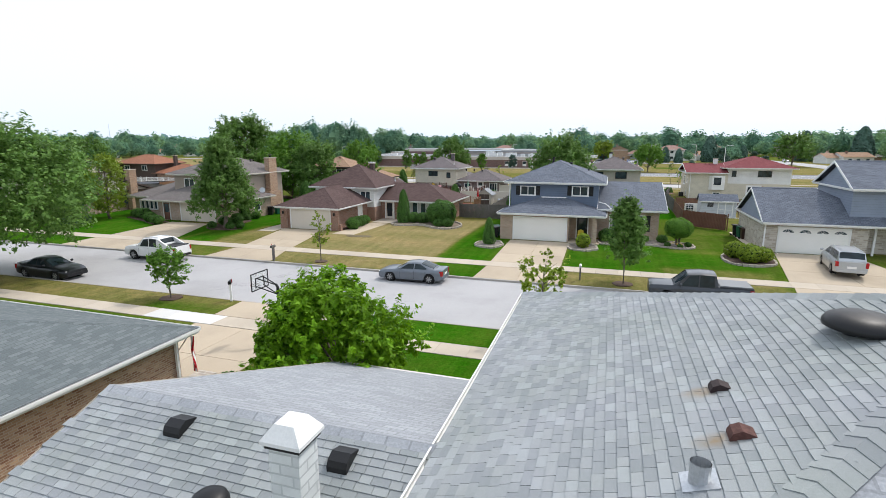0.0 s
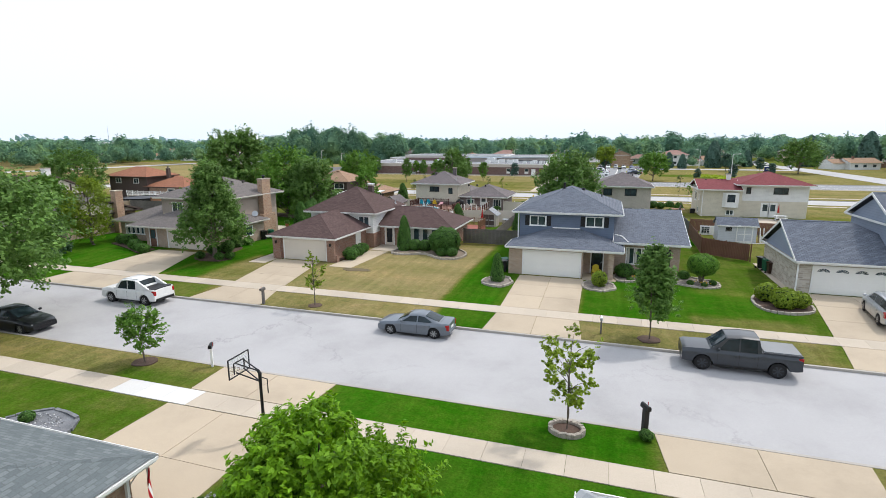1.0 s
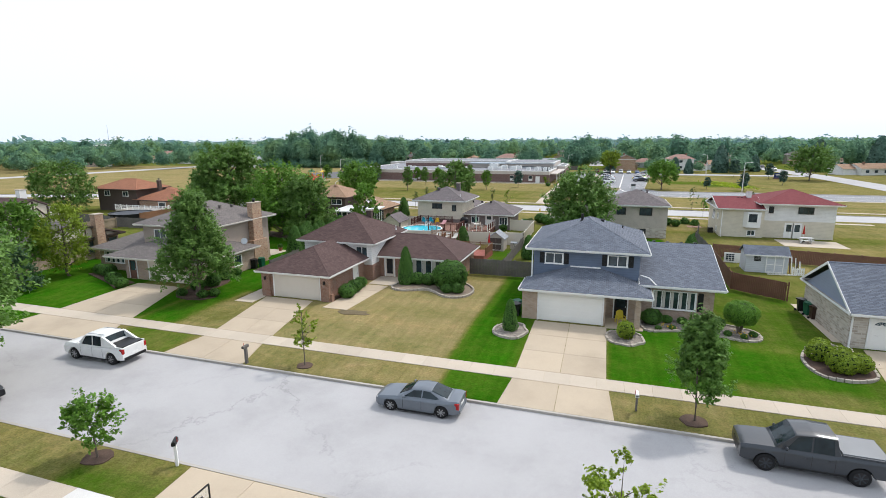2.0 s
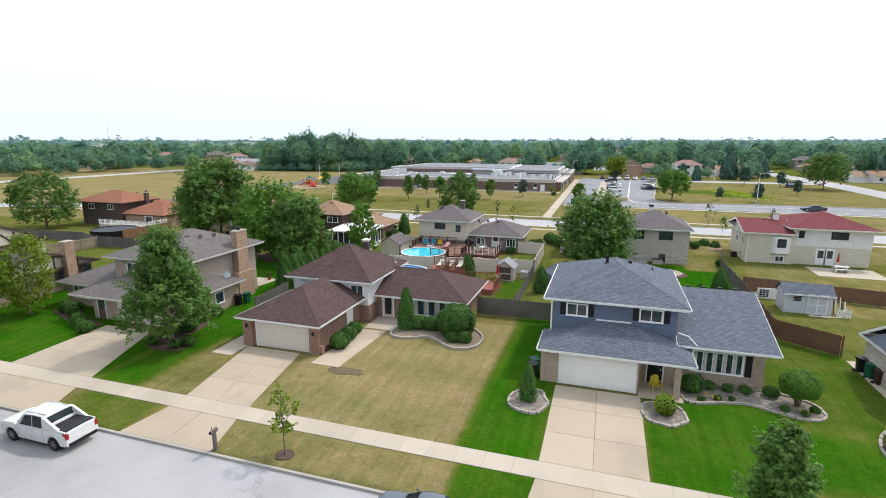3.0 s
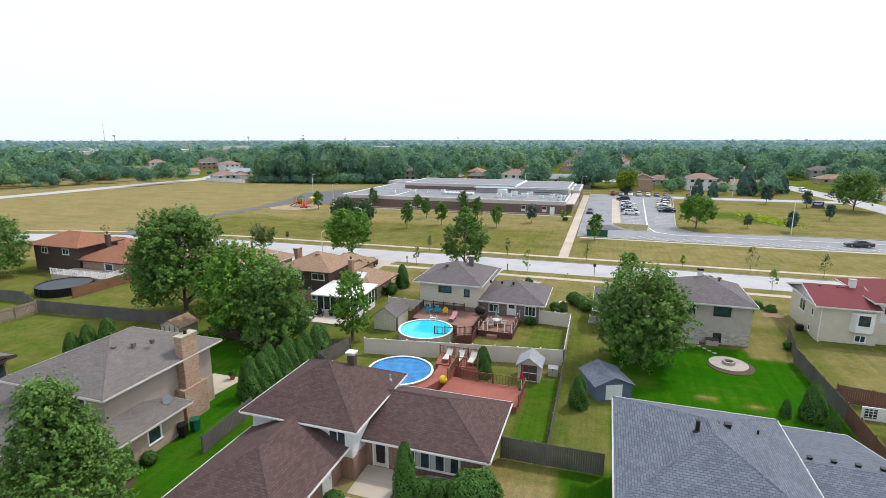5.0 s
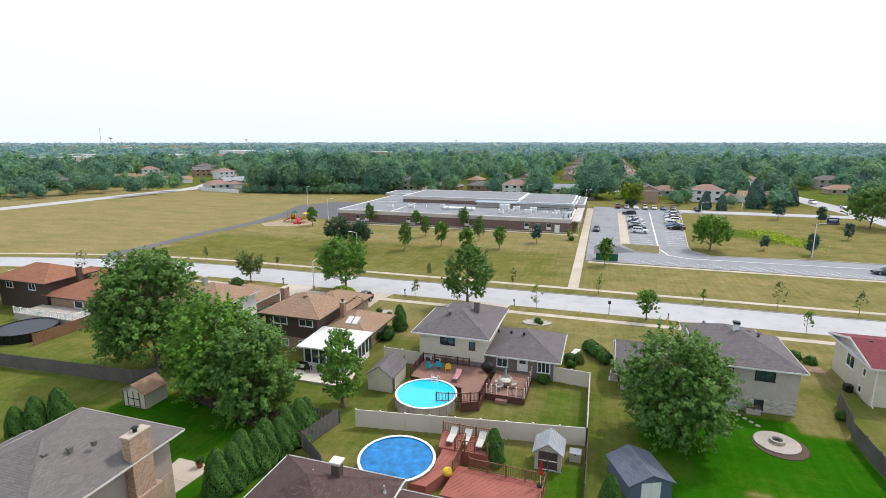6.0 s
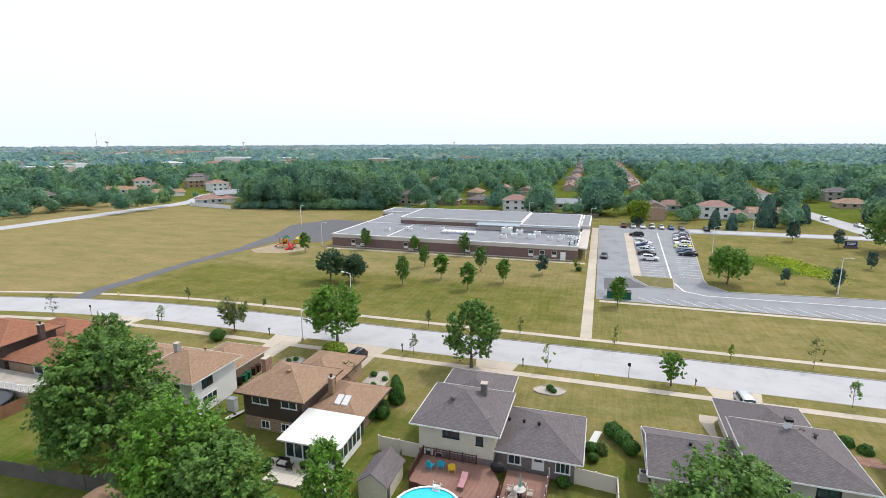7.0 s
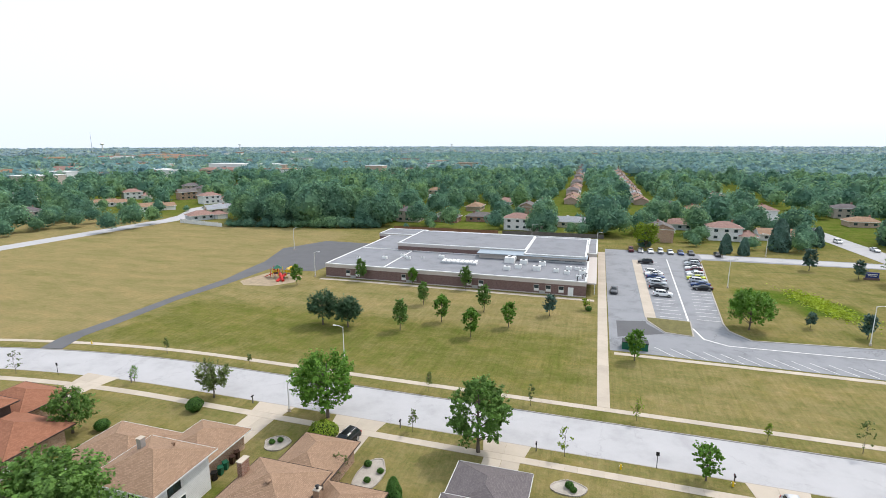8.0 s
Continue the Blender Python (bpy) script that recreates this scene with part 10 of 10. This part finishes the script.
def keep_near(x, y):
    if y < 268 and -246 < x < 84 or 62 < x < 86 and y < 620 or y < 262 and x > -236:
        return False
    if -266 < x < -226 and y < 300 or -272 < x < -248 and y < 330:
        return False
    if -194 < x < -112 and y < 300 or y < 290 and -112 < x < 62:
        return False
    row = -38 - 0.02 * (y - 412)
    if y > 395 and (abs(x - row) < 11 or y < 930 and abs(x - 5 + 0.007 * (y - 420)) < 11):
        return False
    if -17 < x < -4 and y < 345:
        return False
    if 318 < y < 425 and (abs(x + 21 + 0.049 * (y - 65)) < 8.5 or abs(x + 21 - 0.073 * (y - 65)) < 8.5):
        return False
    if np.min((hs[:, 0] - x) ** 2 + (hs[:, 1] - y) ** 2) < 110:
        return False
    # open ground before the houses that show
    vx, vy = x - hs[:40, 0], y - hs[:40, 1]
    dx, dy = -21 - hs[:40, 0], 65 - hs[:40, 1]
    ln = np.hypot(dx, dy)
    t_ = (vx * dx + vy * dy) / ln
    side = np.abs(vx * dy - vy * dx) / ln
    reach = np.where(np.arange(40) < 12, 80, 42)
    return not np.any((t_ > 0) & (t_ < reach) & (side < np.where(np.arange(40) < 12, 11, 8.5)))


def woods(name, c1, c2):
    """Leaves of far trees: each tree a little different in tone."""
    m, t, b = base_mat(name, 0.7, 0, 0.15)
    g = t.nodes.new("ShaderNodeNewGeometry")
    c = ramp(t, g.outputs["Random Per Island"], [(0.0, tuple(v * 0.8 for v in c1[:3]) + (1,)), (0.5, tuple((p + q) / 2 for p, q in zip(c1, c2))), (1.0, c2)])
    tone = ramp(t, noise_tex(t, g.outputs["Position"], 0.055, 2), [(0.3, (0.66, 0.76, 0.90, 1)), (0.5, grey(1.0)), (0.7, (1.45, 1.25, 0.85, 1))])
    c = mix(t, 1.0, c, tone, "MULTIPLY")
    t.links.new(c, b.inputs["Base Color"])
    tr = t.nodes.new("ShaderNodeBsdfTranslucent")
    t.links.new(c, tr.inputs[0])
    mx = t.nodes.new("ShaderNodeMixShader")
    mx.inputs[0].default_value = 0.48
    t.links.new(b.outputs[0], mx.inputs[1])
    t.links.new(tr.outputs[0], mx.inputs[2])
    t.links.new(mx.outputs[0], t.nodes["Material Output"].inputs[0])
    return m


rng = np.random.default_rng(5)
# paler and bluer with distance: aerial haze put into the leaf colours
W_NEAR = woods("haze_tinted_near_leaves", (0.108, 0.215, 0.135, 1), (0.195, 0.355, 0.215, 1))
W_MID = woods("haze_tinted_mid_leaves", (0.175, 0.300, 0.280, 1), (0.255, 0.410, 0.385, 1))
W_FAR = woods("haze_tinted_far_leaves", (0.265, 0.370, 0.400, 1), (0.340, 0.450, 0.480, 1))
pn = scatter(rng, 1500, 190, 600, 52, 10.5, keep_near)
hn = rng.triangular(6, 11, 17, len(pn))
rn = np.clip(hn * rng.uniform(0.36, 0.54, len(pn)), 2.6, 7.0)
close = np.hypot(pn[:, 0] + 21, pn[:, 1] - 65) < 360
forest("woodland", pn[close], hn[close], rn[close], 560, 0.74, W_NEAR, "leafy suburban trees between the far houses", 80, 0.08)
forest("woodland", pn[~close], hn[~close], rn[~close], 120, 1.3, W_NEAR, "leafy suburban trees beyond the far gardens", 81, 0.08, 5, 8)
t_ = rng.uniform(0, 1, 40)
belt = np.stack([-189 + 70 * t_ + rng.uniform(-2, 2, 40), 268 + 20 * t_ + rng.uniform(0, 22, 40)], 1)
hb = rng.uniform(11, 21, 40)
forest("woodland", belt, hb, hb * 0.38, 1100, 0.62, W_NEAR, "tall trees along the edge of the field", 85, 0.0, 9, 14, 0.42)
fringe = np.stack([-190 + 72 * np.linspace(0, 1, 34) + rng.uniform(-1.5, 1.5, 34), 265.5 + 17 * np.linspace(0, 1, 34) + rng.uniform(0, 3, 34)], 1)
hr = rng.uniform(2.0, 5.5, 34)
forest("woodland", fringe, hr, hr * 0.6, 260, 0.85, W_NEAR, "undergrowth at the foot of the tall trees", 88, -0.1)
small = np.array([(-229, 236), (-231, 262), (-228.5, 249), (-266, 237), (-260, 245), (-277, 214), (-270, 226), (-257, 243), (-275, 246), (-248, 262), (-262, 256), (-284, 262), (-292, 236), (-87, 292), (-104, 294), (-48, 290), (-42, 296), (-22, 296), (-12, 292), (-66, 294), (20, 306), (40, 312), (60, 308), (-120, 300), (-148, 312), (-160, 320), (118, 300), (128, 280), (110, 320), (95, 312)], float)
low_growth = []
while len(low_growth) < 90:
    x, y = (rng.uniform(-114, 60), rng.uniform(268, 335)) if rng.random() < 0.6 else (rng.uniform(-320, -246), rng.uniform(205, 320))
    if -262 < x < -226 and y < 300 or -17 < x < -3 or y < 284 and -110 < x < -18 or y < 266 and x > -200 or np.min((hs[:, 0] - x) ** 2 + (hs[:, 1] - y) ** 2) < 95:
        continue
    low_growth.append((x, y))
lg = np.array(low_growth)
hl = rng.uniform(2.0, 7.5, 90)
forest("woodland", lg, hl, hl * 0.5, 200, 0.85, W_NEAR, "small trees and shrubs in the far gardens", 91, 0.05)
hq = rng.uniform(7, 13, len(small))
forest("woodland", small, hq, hq * 0.45, 700, 0.66, W_NEAR, "garden trees behind the school and the field", 90, 0.16)


# apartment blocks: x, y, length, turn, roof
BLOCKS = ((-694, 522, 62, 30, SH_TAN), (-655, 540, 40, 30, PINKISH), (-709, 594, 58, 30, PINKISH), (-640, 610, 44, 30, PINKISH), (-748, 700, 60, 34, SH_TAN), (-1048, 960, 90, 40, PINKISH), (-1087, 1118, 110, 40, SH_TAN), (-960, 1060, 100, 40, PINKISH), (-1074, 852, 70, 35, SH_TAN), (-488, 614, 46, 25, PINKISH), (-880, 930, 60, 38, SH_TAN))
bk = np.array([q[:3] for q in BLOCKS])


def keep_mid(x, y):
    """Thinner trees towards the built-up west, none close before the apartment blocks."""
    ex, ey = bk[:, 0] + 21, bk[:, 1] - 65
    ln = np.hypot(ex, ey)
    t_ = ((bk[:, 0] - x) * ex + (bk[:, 1] - y) * ey) / ln
    if np.any((t_ > -12) & (t_ < 95) & (np.abs((bk[:, 0] - x) * ey - (bk[:, 1] - y) * ex) / ln < bk[:, 2] * 0.5)):
        return False
    if y < 1080 and (abs(x + 38 + 0.02 * (y - 412)) < 9 or y < 930 and abs(x - 5 + 0.007 * (y - 420)) < 9):
        return False
    return rng.random() < (0.45 if (x + 21) < -0.62 * (y - 65) else 0.95)


pm = scatter(rng, 3000, 600, 1500, 47, 16, keep_mid)
hm = rng.triangular(8, 13, 19, len(pm))
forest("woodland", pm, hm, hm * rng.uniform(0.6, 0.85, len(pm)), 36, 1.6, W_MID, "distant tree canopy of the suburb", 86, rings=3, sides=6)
pf = scatter(rng, 5200, 1500, 4600, 46, 20, keep_mid)
hf = rng.uniform(9, 17, len(pf))
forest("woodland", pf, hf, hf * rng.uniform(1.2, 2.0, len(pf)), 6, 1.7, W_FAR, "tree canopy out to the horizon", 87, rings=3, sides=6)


def far_fence(x0, y0, x1, y1, hgt, material, label):
    """A long garden fence behind the field: posts and panels."""
    f = thing("fence", (x0, y0, 0), label, "fence", "far fences")
    n = max(1, int(math.hypot(x1 - x0, y1 - y0) / 3.0))
    q = math.atan2(y1 - y0, x1 - x0)
    ux, uy = math.cos(q), math.sin(q)
    st = math.hypot(x1 - x0, y1 - y0) / n
    for k in range(n):
        ax, ay, bx, by = x0 + ux * st * k, y0 + uy * st * k, x0 + ux * st * (k + 1), y0 + uy * st * (k + 1)
        part("panel", Mesh().prism([(ax - uy * 0.03, ay + ux * 0.03), (ax + uy * 0.03, ay - ux * 0.03), (bx + uy * 0.03, by - ux * 0.03), (bx - uy * 0.03, by + ux * 0.03)], 0.05, hgt), material, f)
        part("post", Mesh().box(ax - 0.08, ax + 0.08, ay - 0.08, ay + 0.08, -0.05, hgt + 0.12), material, f)


far_fence(-222, 270, -192, 264.5, 1.9, SD_WHITE, "long white fence at the corner of the field")
far_fence(-110, 280, -62, 281.5, 1.8, FENCE_B, "brown wooden garden fence behind the school")
far_fence(-60, 282, -18, 283.5, 1.8, FENCE_W, "weathered garden fence behind the school")
# pale commercial roofs and towers near the horizon
rb = random.Random(3)
for k in range(80):
    a, r = radians(-17.5 + rb.uniform(-44, 4 if k < 66 else 44)), rb.uniform(560, 2000)
    x, y = -21 + r * math.sin(a), 65 + r * math.cos(a)
    w, dd, hgt = rb.uniform(18, 60), rb.uniform(12, 30), rb.uniform(7, 14)
    bl = thing("far_building", (x, y, 0), "pale flat-roofed building among distant trees", "building", "distant buildings")
    part("wall", Mesh().box(-w / 2, w / 2, -dd / 2, dd / 2, 0, hgt), rb.choice((SD_WHITE, BR_TAN, SD_TAN, WHITEMETAL)), bl, local=True)
    part("roof", Mesh().box(-w / 2 - 0.3, w / 2 + 0.3, -dd / 2 - 0.3, dd / 2 + 0.3, hgt, hgt + 0.6), rb.choice((WHITEMETAL, SH_TAN, ROOFMEM, SH_RUST, SH_TAN)), bl, local=True)
    for j in range(int(w / 5) if k < 8 else 0):
        part("window", Mesh().box(-w / 2 + 1.5 + j * 5, -w / 2 + 4.5 + j * 5, -dd / 2 - 0.1, -dd / 2, hgt * 0.4, hgt * 0.7), GLASS, bl, local=True)
for x, y, w, tn, rm in BLOCKS:
    ap = thing("apartment_block", (x, y, 0), "long brick apartment block with pitched roof", "building", "distant buildings")
    hgt = 6.5 if y < 800 else 11.0
    part("wall", Mesh().box(-w / 2, w / 2, -6, 6, 0, hgt), BR_TAN if y < 700 else BR_MIX, ap, local=True)
    part("roof", Mesh().poly((-w / 2 - 0.5, -6.6, hgt), (w / 2 + 0.5, -6.6, hgt), (w / 2 - 4, 0, hgt + 3), (-w / 2 + 4, 0, hgt + 3)).poly((w / 2 + 0.5, 6.6, hgt), (-w / 2 - 0.5, 6.6, hgt), (-w / 2 + 4, 0, hgt + 3), (w / 2 - 4, 0, hgt + 3)).poly((w / 2 + 0.5, -6.6, hgt), (w / 2 + 0.5, 6.6, hgt), (w / 2 - 4, 0, hgt + 3)).poly((-w / 2 - 0.5, 6.6, hgt), (-w / 2 - 0.5, -6.6, hgt), (-w / 2 + 4, 0, hgt + 3)), rm, ap, local=True)
    for j in range(int(w / 8)):
        for fl in range(2 if y < 800 else 3):
            part("window", Mesh().box(-w / 2 + 1.5 + j * 8, -w / 2 + 5.5 + j * 8, -6.08, -6, 0.9 + fl * 3.1, 2.3 + fl * 3.1), GLASS, ap, local=True)
    ap.rotation_euler = (0, 0, radians(tn))
for ang, r, hgt in ((-50.2, 2600, 44), (-38.3, 3000, 40), (-16, 3400, 36)):
    a = radians(ang)
    wt_ = thing("water_tower", (-21 + r * math.sin(a), 65 + r * math.cos(a), 0), "distant pale water tower", "water tower", "water towers")
    part("stem", Mesh().tube([(0, 0, 0), (0, 0, hgt * 0.8)], [3, 2], 10), WHITEMETAL, wt_, local=True)
    part("tank", Mesh().ball((0, 0, hgt * 0.9), 8, 8, 14, (1, 1, 0.6)), WHITEMETAL, wt_, local=True)
mast = thing("radio_mast", (-21 + 2500 * math.sin(radians(-51)), 65 + 2500 * math.cos(radians(-51)), 0), "thin distant radio mast", "mast")
part("mast", Mesh().tube([(0, 0, 0), (0, 0, 85)], [1.4, 0.5], 4), STEEL, mast, local=True)


# ---- shingles of the nearest roofs, piece by piece ----
RUST_AT = ((0.92, 17.74), (0.90, 16.83))


def shingle_mat(name, per_object):
    m, t, b = base_mat(name, 0.92, 0, 0.15)
    if per_object:
        src = t.nodes.new("ShaderNodeObjectInfo").outputs["Random"]
    else:
        src = t.nodes.new("ShaderNodeNewGeometry").outputs["Random Per Island"]
    p = pos(t)
    c = ramp(t, src, [(0.0, (0.242, 0.258, 0.272, 1)), (0.35, (0.278, 0.295, 0.308, 1)), (0.75, (0.308, 0.323, 0.331, 1)), (1.0, (0.335, 0.356, 0.368, 1))])
    grain = ramp(t, noise_tex(t, p, 140, 3, 0.7), [(0.3, grey(0.72)), (0.72, grey(1.18))])
    moss = ramp(t, noise_tex(t, p, 0.9, 5), [(0.35, (0.93, 0.95, 0.90, 1)), (0.65, (1.03, 1.02, 1.03, 1))])
    c = mix(t, 1.0, mix(t, 1.0, c, grain, "MULTIPLY"), moss, "MULTIPLY")
    # rust washed down the slope from the old vents
    for sx, sy in RUST_AT:
        mp = t.nodes.new("ShaderNodeMapping")
        mp.vector_type = "TEXTURE"
        mp.inputs["Location"].default_value = (sx, sy, 0)
        mp.inputs["Scale"].default_value = (0.25, 0.15, 50)
        t.links.new(p, mp.inputs["Vector"])
        ln = t.nodes.new("ShaderNodeVectorMath")
        ln.operation = "LENGTH"
        t.links.new(mp.outputs[0], ln.inputs[0])
        amt = ramp(t, ln.outputs["Value"], [(0.15, grey(0.75)), (1.0, grey(0.0))])
        c = mix(t, mix(t, 1.0, amt, ramp(t, noise_tex(t, p, 9, 4), [(0.3, grey(0.4)), (0.6, grey(1.0))]), "MULTIPLY"), c, (0.24, 0.16, 0.075, 1))
    t.links.new(c, b.inputs["Base Color"])
    bump(t, b, noise_tex(t, p, 220, 2), 0.35, 0.004)
    return m


SHP, SHI = shingle_mat("shingle_piece", True), shingle_mat("shingle_field", False)
COURSE = 0.112


def shingle_field(origin, along, up, normal, length, depth, inside, near, tilt=0.012):
    """Courses of shingles on a roof plane; those in the near stretch are parts, the rest one joined field."""
    o, a, u, n = (Vector(q) for q in (origin, along, up, normal))
    rr = random.Random(21)
    joined = Mesh()
    variants = []
    for w in (0.15, 0.19, 0.23):
        m = Mesh()
        e, th = COURSE * 1.22, 0.015
        v = [(0, 0, th), (w - 0.006, 0, th), (w - 0.006, e, 0.002), (0, e, 0.002), (0, 0, -0.004), (w - 0.006, 0, -0.004)]
        m.v = v
        m.f = [(0, 1, 2, 3), (4, 5, 1, 0), (5, 2, 1), (4, 0, 3)]
        me = m.data("shingle")
        me.materials.append(SHP)
        variants.append((w, v, m.f, me))
    rot = Matrix((a, u, n)).transposed().to_4x4()
    k, count = 0, 0
    while k * COURSE < depth:
        s = -rr.uniform(0, 0.3)
        while s < length:
            w, v, f, me = rr.choice(variants)
            c = o + a * (s + w / 2) + u * (k * COURSE + 0.07)
            if inside(c):
                lift = rr.uniform(0.0, 0.002)
                drop = rr.choice((0, 0, 0.0, 0.004))
                base = o + a * s + u * (k * COURSE - drop) + n * (0.006 + lift)
                if near(c) and count < 300:
                    ob = new("shingle", me)
                    ob.parent = h_near
                    ob.matrix_basis = Matrix.Translation(base - Vector(h_near.location)) @ rot
                    count += 1
                else:
                    i = len(joined.v)
                    joined.v += [tuple(base + a * p[0] + u * p[1] + n * p[2]) for p in v]
                    joined.f += [tuple(i + q for q in g) for g in f]
            s += w
        k += 1
    ob = part("shingles", joined, SHI, h_near)
    tagged(ob, "weathered pale grey shingles", kind="stuff")


h_near = [o for o in scene.objects if o.get("label") == "house with pale grey shingle roofs and white gutters"][0]
cs = 1 / math.sqrt(1 + PITCH ** 2)
sn = PITCH * cs
# west slope of the high roof
shingle_field((-1.9, 24.2, 5.5), (0, -1, 0), (cs, 0, sn), (-sn, 0, cs), 11.4, 6.1, lambda c: (c.x + 1.9) < min(24.2 - c.y, c.y - 12.83) - 0.05, lambda c: 15.6 < c.y < 18.4 and c.x < 1.9)
# back slope of the low roof
shingle_field((-1.92, 10.85, 3.0), (-1, 0, 0), (0, cs, sn), (0, -sn, cs), 5.2, 7.1, lambda c: c.y < YR - 0.08 and c.x > -7.13, lambda c: c.y > 15.9)


# capping pieces folded over the hips of the high roof
def hip_caps(a, b, count):
    a, b = Vector(a), Vector(b)
    d = (b - a).normalized()
    s = d.cross(Vector((0, 0, 1))).normalized()
    m = Mesh()
    m.v = [(0, -0.16, -0.052), (0, 0, 0.02), (0, 0.16, -0.052), (0.2, -0.16, -0.06), (0.2, 0, 0.008), (0.2, 0.16, -0.06), (0, -0.16, -0.07), (0, 0, 0.0), (0, 0.16, -0.07)]
    m.f = [(0, 1, 4, 3), (1, 2, 5, 4), (6, 7, 1, 0), (7, 8, 2, 1)]
    me = m.data("hip_cap")
    me.materials.append(SHP)
    rot = Matrix((d, s.cross(d).cross(d) * -1, s.cross(d))).transposed().to_4x4()
    for k in range(count):
        ob = new("hip_cap", me)
        ob.parent = h_near
        ob.matrix_basis = Matrix.Translation(a + (b - a) * (k / count) + Vector((0, 0, 0.03)) - Vector(h_near.location)) @ rot


top_z = 5.5 + PITCH * 5.685
hip_caps((-1.9, 12.83, 5.5), (3.785, 18.515, top_z), 52)
hip_caps((-1.9, 24.2, 5.5), (3.785, 18.515, top_z), 52)
